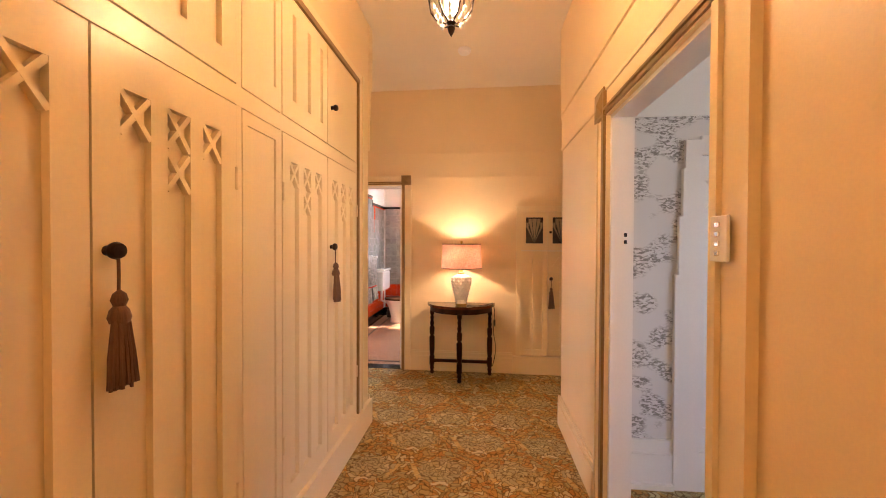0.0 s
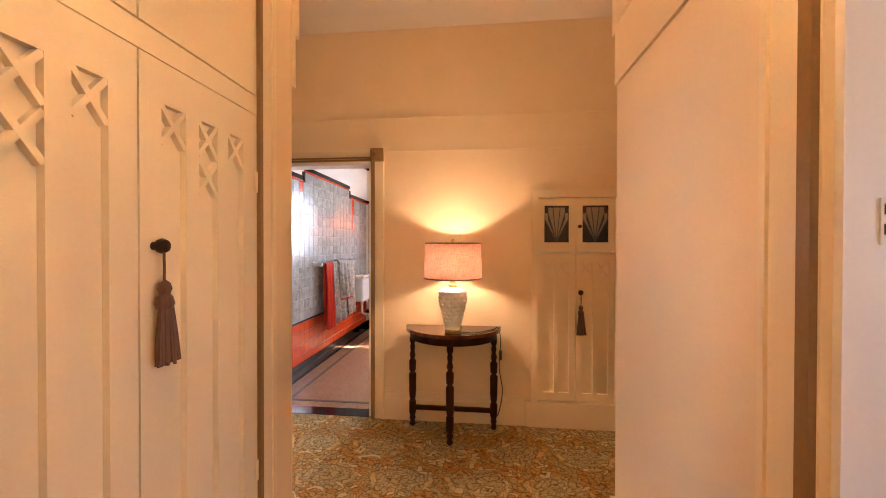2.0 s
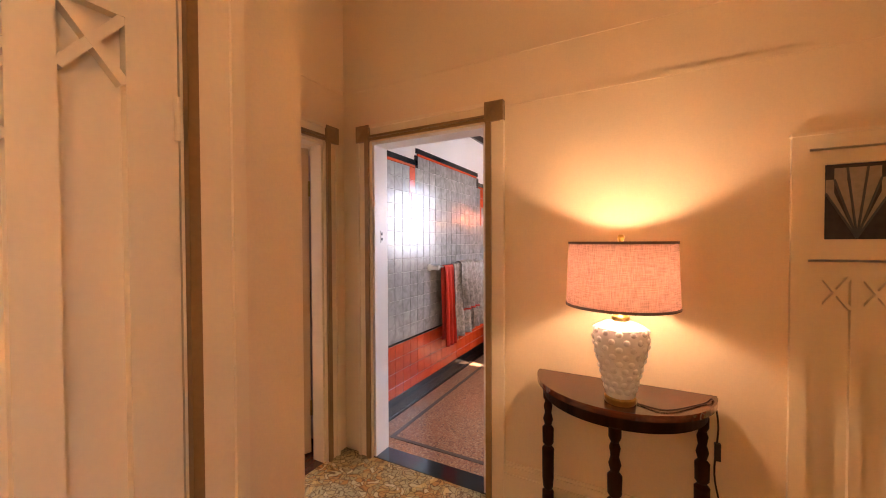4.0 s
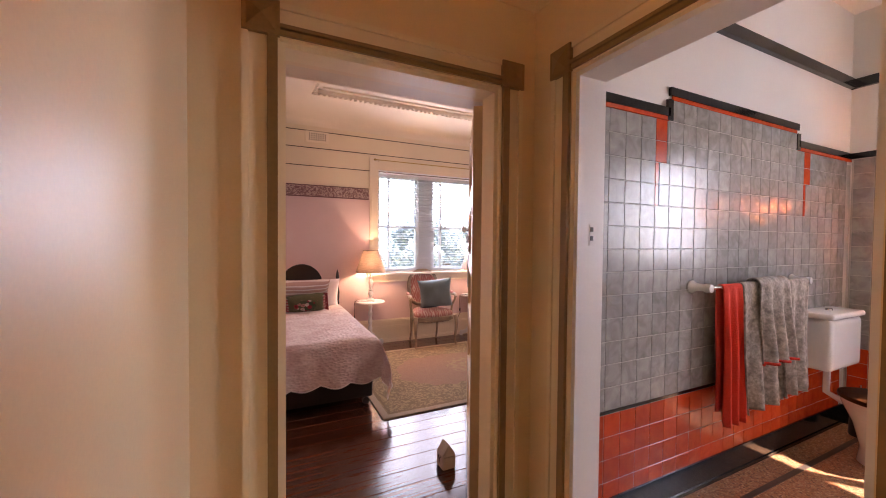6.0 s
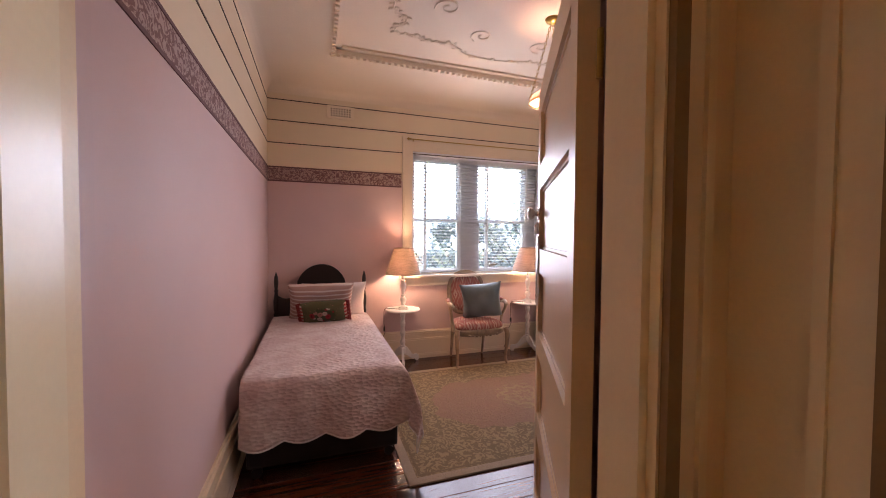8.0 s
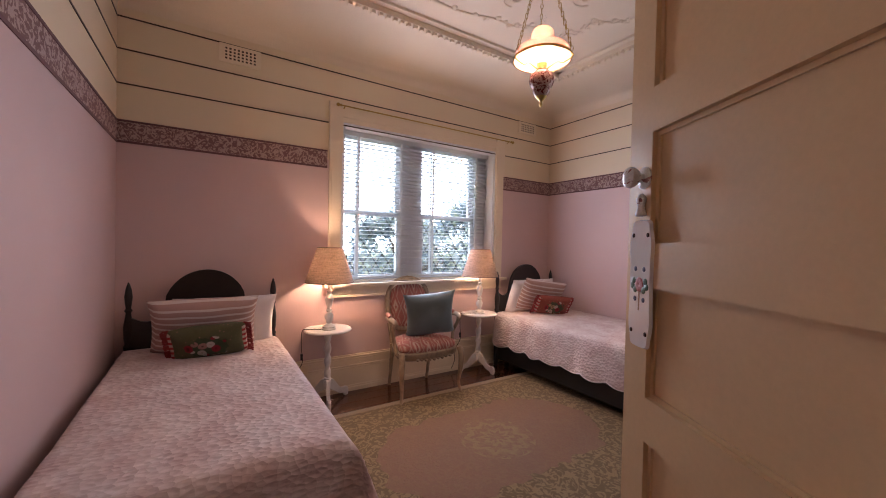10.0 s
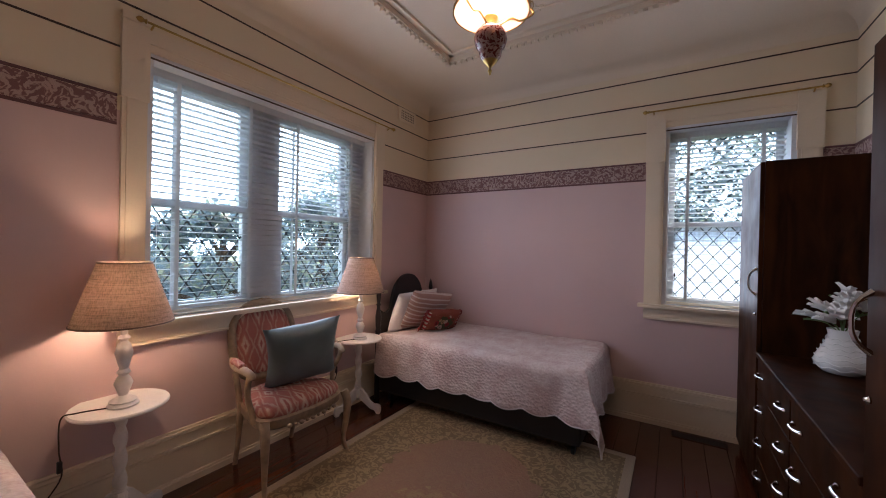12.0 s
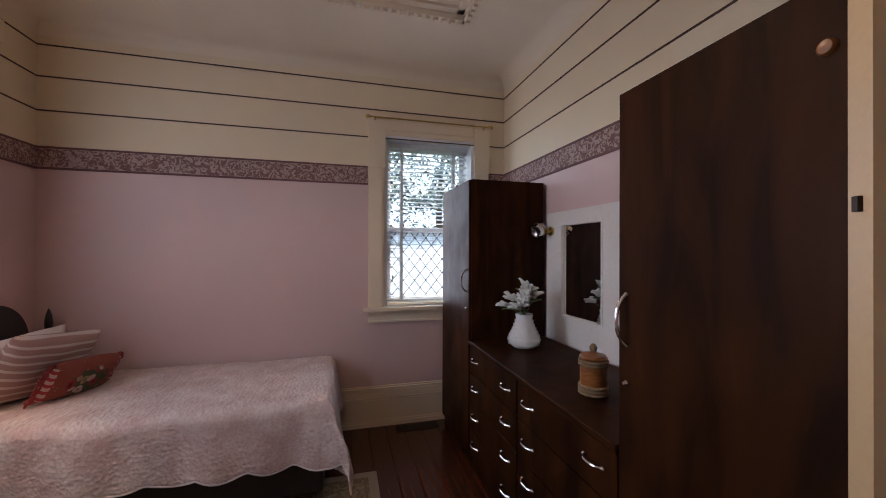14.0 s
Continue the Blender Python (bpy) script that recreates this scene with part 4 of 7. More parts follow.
def bar(bm, a, b, half, lo, hi):
    """A flat bar from a to b in the face of a panel."""
    d = (Vector(b) - Vector(a)).normalized()
    n = Vector((-d.y, d.x)) * half
    pts = [Vector(a) + n, Vector(a) - n, Vector(b) - n, Vector(b) + n]
    low = [bm.verts.new((p.x, p.y, lo)) for p in pts]
    top = [bm.verts.new((p.x, p.y, hi)) for p in pts]
    bm.faces.new(top)
    for i in range(4):
        bm.faces.new((low[i], low[(i + 1) % 4], top[(i + 1) % 4], top[i]))


def panel_door(add, name, material, face, u0, u1, v0, v1, strips, top, bottom, front=0.004, deep=0.020, bars=0.0075):
    """A door with sunk strips; strips: (from, to, crosses at the head, height of a cross). add: hangs the leaf."""
    back = front - deep
    leaf = add(name, placed(box(bmesh.new(), u0, u1, v0, v1, back - 0.012, back), face))

    def piece(nm, bm):
        part(nm, placed(bm, face), material, leaf)
    edges = [u0] + [e for s in strips for e in s[:2]] + [u1]
    for a, b in zip(edges[::2], edges[1::2]):
        piece("door_stile", box(bmesh.new(), a, b, v0, v1, back, front))
    for a, b, crosses, h in strips:
        piece("door_rail", box(bmesh.new(), a, b, top, v1, back, front))
        piece("door_rail", box(bmesh.new(), a, b, v0, bottom, back, front))
        z = top
        for k in range(crosses):
            for p, q, lift in (((a, z), (b, z - h), 0.0005), ((b, z), (a, z - h), 0.001)):
                bm = bmesh.new()
                bar(bm, p, q, bars, back, front - lift)
                piece("cross_bar", bm)
            z -= h + (0.012 if k + 1 < crosses else 0)
    return leaf


CUP_Z0, CUP_Z1, UP0, UP1 = 0.203, 1.890, 1.970, 2.517


def tassel(where, face_turn):
    t = thing("tassel", where, "brown silk tassel hanging from a cupboard knob", "tassel", "cupboard tassels", face_turn)
    part("cord", tube([(0.012, 0, -0.01), (0.011, 0.002, -0.06), (0.012, 0, -0.10)], 0.0035, 8), TASSEL, t)
    part("head", lathe([(0.002, -0.09), (0.013, -0.10), (0.017, -0.115), (0.012, -0.128), (0.019, -0.138), (0.023, -0.155), (0.019, -0.168)], 16, None, (0.014, 0, 0)), TASSEL, t, smooth=True)
    bm = bmesh.new()
    rnd = random.Random(5)
    for i in range(46):
        a = i * 2.399
        r0, r1 = 0.017 * math.sqrt((i + 1) / 46), 0.036 * math.sqrt((i + 1) / 46)
        z1 = -0.305 - rnd.random() * 0.015
        tube([(0.018 + r0 * math.cos(a) * 0.6, r0 * math.sin(a), -0.160), (0.020 + 0.5 * r1 * math.cos(a), r1 * 0.75 * math.sin(a), -0.245), (0.022 + 0.5 * r1 * math.cos(a), r1 * math.sin(a) + rnd.uniform(-0.004, 0.004), z1)], 0.0042, 5, bm)
    part("skirt", bm, TASSEL, t, smooth=True)["kind"] = "stuff"
    return t


def cupboard_knob(parent, where, axis, r=0.021):
    bm = lathe([(0.012, 0), (0.010, 0.012), (r * 0.9, 0.018), (r, 0.026), (r * 0.8, 0.036), (0.004, 0.04)], 20)
    rot = pose(*where, 0, 90, 0) if axis == "x" else pose(*where, 90, 0, 0)
    bmesh.ops.transform(bm, matrix=rot, verts=bm.verts[:])
    return part("knob", bm, BRONZE, parent, "dark bronze knob", smooth=True)


def strips_for(u0, u1):
    w = u1 - u0
    return [(u0 + w * a, u0 + w * b, n, 0.108) for a, b, n in ((0.135, 0.305, 1), (0.41, 0.575, 2), (0.68, 0.845, 1))]


hall_cup = thing("built_in_cupboard", (HX, 0.8, 0.19), "full height cream built-in hall cupboards with geometric panels", "cupboard")
cup_inv = hall_cup.matrix_world.inverted()


def cup_part(name, bm, material=CREAM, parent=None, label="", smooth=False):
    """Parts are drawn in the room's own metres and hung under the cupboard."""
    ob = part(name, bm, material, parent or hall_cup, label, smooth)
    if not parent:
        ob.matrix_parent_inverse = cup_inv
    return ob


for lo, hi in ((1.895, 1.965), (2.522, 2.53), (0.19, 0.198)):
    cup_part("rail", placed(box(bmesh.new(), -1.6, 2.556, lo, hi, -0.04, 0.002), left_face))
for a, b in ((-1.6, 0.252), (1.255, 1.284), (1.545, 1.559), (2.552, 2.556)):
    for lo, hi in ((0.198, 1.895), (1.965, 2.522)):
        cup_part("stile", placed(box(bmesh.new(), a, b, lo, hi, -0.04, 0.0015), left_face))
for u0, u1, knob_u in ((0.256, 0.748, 0.70), (0.754, 1.251, 0.785), (1.563, 2.043, 0), (2.049, 2.547, 2.09)):
    d = panel_door(cup_part, "door", CREAM, left_face, u0, u1, CUP_Z0, CUP_Z1, strips_for(u0, u1), 1.775, 0.29)
    if knob_u > 0.75:
        cupboard_knob(d, (HX + 0.004, knob_u, 1.381), "x")
        tassel((HX + 0.022, knob_u, 1.381), 0)
    up = panel_door(cup_part, "upper_door", CREAM, left_face, u0, u1, UP0, UP1, [(u0 + 0.09, u0 + 0.125, 0, 0.1), (u0 + 0.24, u0 + 0.275, 0, 0.1), (u0 + 0.39, u0 + 0.425, 0, 0.1)] if u0 < 2 else [], 2.46, 2.06)
    if u0 > 2:
        cupboard_knob(up, (HX + 0.004, 2.105, 2.19), "x", 0.018)
    hy = u1 - 0.002 if knob_u > 0.75 else u0 + 0.002
    for z in (1.63, 0.5):
        cup_part("hinge", lathe([(0.005, -0.04), (0.006, -0.038), (0.006, 0.038), (0.005, 0.04)], 10, None, (HX + 0.007, hy, z)), CREAM)
for lo, hi in ((CUP_Z0, CUP_Z1), (UP0, UP1)):
    fixed = cup_part("fixed_panel", placed(box(bmesh.new(), 1.287, 1.542, lo, hi, -0.02, -0.006), left_face))
    for nm, a, b, c, d in (("panel_stile", 1.287, 1.318, lo, hi), ("panel_stile", 1.511, 1.542, lo, hi), ("panel_rail", 1.318, 1.511, hi - 0.05, hi), ("panel_rail", 1.318, 1.511, lo, lo + 0.09)):
        part(nm, placed(box(bmesh.new(), a, b, c, d, -0.006, 0.003), left_face), CREAM, fixed)
bm = bmesh.new()
box(bm, 2.558, 2.578, 0.19, 2.562, 0.0, 0.016)
box(bm, -1.6, 2.59, 2.532, 2.562, 0.0, 0.0155)
cup_part("bead", placed(bm, left_face), ACCENT, None, "tan brown bead round the cupboards")
for a, b, lo, hi, d in ((2.578, 2.64, 0.19, 2.61, 0.012), (2.64, 2.668, 0.19, 2.61, 0.02), (-1.6, 2.59, 2.562, 2.61, 0.012)):
    cup_part("surround_board", placed(box(bmesh.new(), a, b, lo, hi, 0.0, d), left_face))

# ---- hall: narrow cupboard in the end wall ----
end_cup = thing("wall_cupboard", (0.72, FARY, 0.19), "narrow cream wall cupboard with two leaded glass panes", "cupboard")
end_inv = end_cup.matrix_world.inverted()


def end_part(name, bm, material=CREAM, parent=None, label="", smooth=False):
    ob = part(name, bm, material, parent or end_cup, label, smooth)
    if not parent:
        ob.matrix_parent_inverse = end_inv
    return ob


bm = bmesh.new()
box(bm, 0.39, 0.44, 0.19, 1.75, 0.0, 0.022)
box(bm, 1.01, 1.056, 0.19, 1.75, 0.0, 0.022)
box(bm, 0.39, 1.056, 1.75, 1.80, 0.0, 0.022)
box(bm, 0.385, 1.061, 1.80, 1.812, 0.0, 0.03)
end_part("frame", placed(bm, far_face))
end_part("back", placed(box(bmesh.new(), 0.44, 1.01, 0.19, 1.75, -0.11, -0.1), far_face), WHITE)
PANE_DARK = plain("smoky leaded glass", (0.05, 0.045, 0.045), 0.15, var=0.3, grain=30)
PANE_PALE = plain("pale rippled glass", (0.34, 0.28, 0.22), 0.2, var=0.2, grain=40)
for u0, u1, kx in ((0.442, 0.719, 0), (0.724, 1.008, 0.754)):
    w = u1 - u0
    d = panel_door(end_part, "door", CREAM, far_face, u0, u1, 0.20, 1.325, [(u0 + w * 0.16, u0 + w * 0.44, 1, 0.12), (u0 + w * 0.56, u0 + w * 0.84, 1, 0.12)], 1.27, 0.26, bars=0.006)
    if kx:
        cupboard_knob(d, (kx, FARY - 0.004, 1.032), "y", 0.02)
    bm = bmesh.new()
    a, b, lo, hi = u0 + 0.047, u1 - 0.047, 1.41, 1.69
    for q in ((u0, a, 1.335, 1.745), (b, u1, 1.335, 1.745), (a, b, 1.335, lo), (a, b, hi, 1.745)):
        box(bm, *q, -0.015, 0.004)
    g = end_part("glazed_door", placed(bm, far_face))
    if kx:
        cupboard_knob(g, (u0 + 0.022, FARY - 0.004, 1.53), "y", 0.014)
    part("pane", placed(box(bmesh.new(), a, b, lo, hi, -0.012, -0.008), far_face), PANE_DARK, g, "smoky dark leaded glass pane")
    bm = bmesh.new()
    cx = (a + b) / 2
    fan = [(-0.47, 0.62), (-0.34, 0.80), (-0.15, 0.95), (0.15, 0.95), (0.34, 0.80), (0.47, 0.62)]
    lead = bmesh.new()
    for (f0, h0), (f1, h1) in zip(fan, fan[1:]):
        v = [bm.verts.new((cx + f * w0, lo + h * (hi - lo), -0.0075)) for f, h, w0 in ((0, 0.02, 0), (f0, min(h0, h1), b - a), (f0, max(h0, h1) * 1.0, b - a), (f1, max(h0, h1), b - a), (f1, min(h0, h1), b - a))]
        bm.faces.new(v)
    for f, h in fan:
        bar(lead, (cx, lo + 0.005), (cx + f * (b - a), lo + h * (hi - lo)), 0.003, -0.0078, -0.004)
    part("fan_glass", placed(bm, far_face), PANE_PALE, g, "pale glass in a fan shape")
    part("lead_came", placed(lead, far_face), LEAD, g)
tassel((0.754, FARY - 0.022, 1.032), -90)

# ---- hall: half-moon console table ----
TC = (-0.205, 4.045)
table = thing("console_table", (*TC, 0.0), "dark mahogany half-moon console table with turned legs", "table")


def half_disc(r, ry, lo, hi, bevel=0.0):
    bm = bmesh.new()
    ring = [(r * math.cos(math.pi + math.pi * i / 32), ry * math.sin(math.pi + math.pi * i / 32)) for i in range(33)]
    low, top = [bm.verts.new((x, y, lo)) for x, y in ring], [bm.verts.new((x, y, hi)) for x, y in ring]
    bm.faces.new(list(reversed(low)))
    bm.faces.new(top)
    for i in range(33):
        j = (i + 1) % 33
        bm.faces.new((low[i], low[j], top[j], top[i]))
    if bevel:
        bmesh.ops.bevel(bm, geom=[e for e in bm.edges if abs(e.verts[0].co.z - e.verts[1].co.z) < 1e-6], offset=bevel, segments=3, affect="EDGES", profile=0.7)
    return bm


part("tabletop", half_disc(0.365, 0.345, 0.742, 0.768, 0.008), MAHOGANY, table, "polished red mahogany top")
part("apron", half_disc(0.335, 0.315, 0.685, 0.742), DARKWOOD, table)
leg_prof = [(0.011, 0), (0.018, 0.012), (0.012, 0.035), (0.019, 0.06), (0.0135, 0.08), (0.021, 0.10), (0.021, 0.19), (0.013, 0.2), (0.018, 0.215), (0.021, 0.26), (0.022, 0.40), (0.012, 0.415), (0.020, 0.43), (0.021, 0.50), (0.012, 0.515), (0.018, 0.545), (0.012, 0.575), (0.016, 0.61), (0.011, 0.63), (0.018, 0.65), (0.018, 0.69)]
for x, y in ((-0.31, -0.05), (0.0, -0.305), (0.31, -0.05)):
    part("leg", lathe([(r * 1.3, z) for r, z in leg_prof], 16, None, (x, y, 0)), DARKWOOD, table, smooth=True)
part("stretcher", soft_box(-0.31, 0.31, -0.065, -0.035, 0.125, 0.155, 0.003), DARKWOOD, table)
part("stretcher", soft_box(-0.014, 0.014, -0.305, -0.065, 0.125, 0.155, 0.003), DARKWOOD, table)


# ---- hall: table lamp ----
def ring_shell(profile, thick, segments=40):
    """An open turned shell with wall thickness."""
    bm = bmesh.new()
    outer = list(profile)
    inner = [(r - thick, z) for r, z in reversed(profile)]
    rings = []
    for r, z in outer + inner:
        rings.append([bm.verts.new((r * math.cos(2 * math.pi * i / segments), r * math.sin(2 * math.pi * i / segments), z)) for i in range(segments)])
    n = len(rings)
    for k in range(n):
        a, b = rings[k], rings[(k + 1) % n]
        for i in range(segments):
            j = (i + 1) % segments
            bm.faces.new((a[i], a[j], b[j], b[i]))
    return bm


hl = thing("table_lamp", (-0.19, 3.80, 0.768), "lit lamp with white scalloped ceramic base and pink drum shade", "lamp")
part("foot", lathe([(0.055, 0), (0.058, 0.004), (0.058, 0.022), (0.05, 0.028)], 32), BRASS, hl, "brass foot", smooth=True)
vase_r = [(0.053, 0.028), (0.057, 0.06), (0.077, 0.14), (0.097, 0.22), (0.102, 0.265), (0.094, 0.30), (0.060, 0.318), (0.034, 0.325)]
body = part("body", lathe(vase_r, 36), CERAMIC, hl, "white ceramic body", smooth=True)
dome = mesh_of("scallop", ball(bmesh.new(), (0, 0, 0), 0.0135, 1.0, 12, 8), CERAMIC)
for f in dome.polygons:
    f.use_smooth = True
for row in range(9):
    z = 0.058 + row * 0.0285
    r = next(r0 + (r1 - r0) * (z - z0) / (z1 - z0) for (r0, z0), (r1, z1) in zip(vase_r, vase_r[1:]) if z0 <= z <= z1)
    for i in range(12):
        a = (i + 0.5 * (row % 2)) * math.pi / 6
        o = new("scallop", dome)
        o.parent = body
        o.matrix_local = pose((r - 0.003) * math.cos(a), (r - 0.003) * math.sin(a), z, 0, 18, math.degrees(a)) @ Matrix.Diagonal((0.75, 1.0, 0.95, 1.0))
part("neck", lathe([(0.03, 0.325), (0.034, 0.33), (0.034, 0.342), (0.02, 0.35), (0.012, 0.39), (0.006, 0.40), (0.004, 0.63), (0.008, 0.638), (0.014, 0.652), (0.008, 0.664)], 20), BRASS, hl, "brass neck and finial", smooth=True)
sh = part("shade", ring_shell([(0.205, 0.385), (0.195, 0.635)], 0.003), SHADE_PINK, hl, "dusty pink linen drum shade", smooth=True)
part("trim_band", ring_shell([(0.2075, 0.383), (0.2065, 0.393)], 0.006), TRIM_DARK, sh, "dark trim")
part("trim_band", ring_shell([(0.1975, 0.627), (0.1970, 0.637)], 0.006), TRIM_DARK, sh, "dark trim")
part("bulb", ball(bmesh.new(), (0, 0, 0.47), 0.025), BULB, hl)
part("flex", tube(curve_points([(0.06, 0.0, 0.004), (0.16, -0.02, 0.006), (0.29, 0.12, 0.004), (0.325, 0.17, 0.005), (0.345, 0.18, -0.10), (0.335, 0.19, -0.3), (0.36, 0.2, -0.48), (0.33, 0.21, -0.66), (0.31, 0.24, -0.67)], 6), 0.0035, 6), BRONZE, hl, "dark flex")
part("switch", soft_box(0.333, 0.355, 0.175, 0.195, -0.24, -0.17, 0.004), BLACKPLASTIC, hl)

# ---- hall: lantern, smoke alarm, switch ----
lan = thing("lantern_pendant", (-0.12, 1.5, 2.23), "lit bronze and glass lantern hanging from the hall ceiling", "pendant lamp")
part("finial", lathe([(0.001, 0), (0.012, 0.02), (0.016, 0.035), (0.008, 0.045), (0.02, 0.055)], 16), BRONZE, lan, smooth=True)
part("bowl", ring_shell([(0.02, 0.055), (0.055, 0.07), (0.078, 0.10), (0.088, 0.16), (0.092, 0.26), (0.07, 0.32)], 0.002), GLASS, lan, "clear glass bowl", smooth=True)
for i in range(6):
    a = i * math.pi / 3
    part("rib", tube([(r * math.cos(a), r * math.sin(a), z) for r, z in ((0.02, 0.053), (0.058, 0.068), (0.082, 0.10), (0.092, 0.16), (0.096, 0.26), (0.074, 0.33), (0.01, 0.40))], 0.0035, 6), BRONZE, lan)
    bm = bmesh.new()
    for k in range(4):
        ball(bm, (0.045 * math.cos(a + 0.5) * (1 + 0.25 * k), 0.045 * math.sin(a + 0.5) * (1 + 0.25 * k), 0.055 + 0.016 * k), 0.009, 1.5, 8, 6)
    part("crystal", bm, PORCELAIN, lan)
part("band", ring_shell([(0.095, 0.255), (0.095, 0.268)], 0.004), BRONZE, lan)
part("bulb", ball(bmesh.new(), (0, 0, 0.13), 0.028, 1.6), BULB, lan)
part("rod", tube([(0, 0, 0.39), (0, 0, 0.85)], 0.005, 8), BRONZE, lan)
part("canopy", lathe([(0.006, 0.84), (0.05, 0.855), (0.055, 0.87)], 20), BRONZE, lan, smooth=True)
al = tagged(part("smoke_alarm", lathe([(0.03, -0.038), (0.045, -0.034), (0.052, -0.02), (0.056, -0.018), (0.058, 0.0)], 32), WHITE, smooth=True, at=pose(-0.145, 3.28, HC)), "round cream smoke alarm on the ceiling", "smoke alarm")
sw = thing("light_switch", (RX - 0.028, 1.0, 1.415), "cream four-gang light switch on the door architrave", "light switch")
part("plate", soft_box(-0.008, 0.0, -0.034, 0.034, -0.058, 0.058, 0.003), WHITE, sw)
for k in range(4):
    part("rocker", soft_box(-0.013, -0.008, -0.008, 0.008, -0.043 + k * 0.024, -0.03 + k * 0.024, 0.002), CHROME, sw)

# strike plates in the door linings
for name, at in (("strike_plate", (RX + 0.066, 1.876, 1.425)), ("strike_plate", (-1.641, FARY + 0.07, 1.44))):
    st = thing(name, at, "small dark steel strike plate in a door lining", "strike plate", "strike plates")
    part("plate", soft_box(-0.012, 0.012, -0.002, 0.001, -0.04, 0.04, 0.0008) if at[0] > 0 else soft_box(-0.001, 0.002, -0.012, 0.012, -0.04, 0.04, 0.0008), WHITE, st)
    for z in (0.012, -0.022):
        part("slot", soft_box(-0.007, 0.007, -0.004, 0.0, z, z + 0.018, 0.0008) if at[0] > 0 else soft_box(0.0, 0.004, -0.007, 0.007, z, z + 0.018, 0.0008), BLACKPLASTIC, st)

# ---- side room: stepped white cupboard ----
sc = thing("stepped_cupboard", (1.45, 2.25, 0.0), "white built-in cupboard with a stepped deco surround", "cupboard")
sc_inv = sc.matrix_world.inverted()


def sc_part(name, bm, material=WHITE, parent=None, label=""):
    ob = part(name, bm, material, parent or sc, label)
    if not parent:
        ob.matrix_parent_inverse = sc_inv
    return ob


for a, b, lo, hi in ((1.10, 1.235, 0.0, 1.23), (1.118, 1.235, 1.23, 1.56), (1.138, 1.235, 1.56, 1.83), (1.15, 1.235, 1.83, 1.99), (1.235, 1.71, 1.905, 1.99), (1.71, 1.79, 1.83, 1.99), (1.71, 1.81, 1.56, 1.83), (1.71, 1.83, 1.23, 1.56), (1.71, 1.85, 0.0, 1.23), (1.235, 1.71, 1.99, 2.012), (1.43, 1.71, 2.012, 2.03), (1.235, 1.71, 0.0, 0.22)):
    sc_part("surround_board", placed(box(bmesh.new(), a, b, lo, hi, 0.0, 0.025), side_face))
dr = panel_door(sc_part, "door", WHITE, side_face, 1.238, 1.708, 0.225, 1.90, [(1.26, 1.43, 1, 0.19), (1.485, 1.655, 1, 0.19)], 1.78, 0.36, front=0.014, deep=0.011, bars=0.009)
cupboard_knob(dr, (1.68, 2.236, 1.32), "y", 0.02).data.materials[0] = WHITE

# ---- bedroom: windows ----
def diamonds(u0, u1, v0, v1, du, dv, half):
    """Leaded diamond lattice clipped to a pane, in the pane's plane."""
    bm = bmesh.new()
    k = dv / du
    n = int((u1 - u0) / du + (v1 - v0) / dv) + 2
    for s in (1, -1):
        for i in range(-n, n + 1):
            # line v = s*k*(u - c)
            pts = []
            c = (u0 if s == 1 else u1) + i * du
            for u in (u0, u1):
                v = v0 + s * k * (u - c)
                if v0 <= v <= v1:
                    pts.append((u, v))
            for v in (v0, v1):
                u = c + s * (v - v0) / k
                if u0 <= u <= u1:
                    pts.append((u, v))
            if len(pts) >= 2:
                a, b = min(pts), max(pts)
                if (Vector(a) - Vector(b)).length > 0.02:
                    bar(bm, a, b, half, -0.003, 0.003)
    return bm


def window(name, to, u0, u1, panes, label, lattice):
    """A sash window in its opening. to: maps (along, up, outward) to the room; panes: spans along."""
    ob = thing(name, tuple(to(Vector(((u0 + u1) / 2, 0.93, 0.12)))), label, "window")
    ob["kind"] = "structure"
    inv = ob.matrix_world.inverted()

    def add(nm, bm, material, parent=None, lab=""):
        o = part(nm, placed(bm, to), material, parent or ob, lab)
        if not parent:
            o.matrix_parent_inverse = inv
        return o
    bm = bmesh.new()
    box(bm, u0, u0 + 0.03, 0.93, 2.36, 0.0, 0.27)
    box(bm, u1 - 0.03, u1, 0.93, 2.36, 0.0, 0.27)
    box(bm, u0 + 0.03, u1 - 0.03, 2.33, 2.36, 0.0, 0.27)
    box(bm, u0 + 0.03, u1 - 0.03, 0.93, 0.965, 0.0, 0.27)
    for a, b in zip(panes, panes[1:]):
        box(bm, a[1], b[0], 0.965, 2.33, 0.145, 0.265)
    if u1 - 0.03 - panes[-1][1] > 0.02:
        box(bm, panes[-1][1], u1 - 0.03, 0.965, 2.33, 0.15, 0.265)
    add("window_frame", bm, SASHWHITE)
    for a, b in panes:
        for lo, hi, out in ((0.965, 1.615, 0.165), (1.575, 2.33, 0.21)):
            bm = bmesh.new()
            w = 0.045
            for q in ((a, a + w, lo, hi), (b - w, b, lo, hi), (a + w, b - w, lo, lo + w), (a + w, b - w, hi - 0.04, hi)):
                box(bm, *q, out, out + 0.04)
            s = add("sash", bm, SASHWHITE)
            g = add("pane", box(bmesh.new(), a + w, b - w, lo + w, hi - 0.04, out + 0.018, out + 0.022), FROSTED if lattice == "all" and lo < 1 else GLASS, s)
            g.visible_shadow = False
            if lattice == "all" or lo < 1:
                cm = diamonds(a + w, b - w, lo + w, hi - 0.04, 0.13 if lattice != "all" else 0.1, 0.19 if lattice != "all" else 0.125, 0.0035)
                for v in cm.verts:
                    v.co.z += out + 0.014
                add("lead_came", cm, LEAD, s)
    return ob


def west(p):
    return Vector((BX0 - p.z, p.x, p.y))


def north(p):
    return Vector((p.x, BY1 + p.z, p.y))


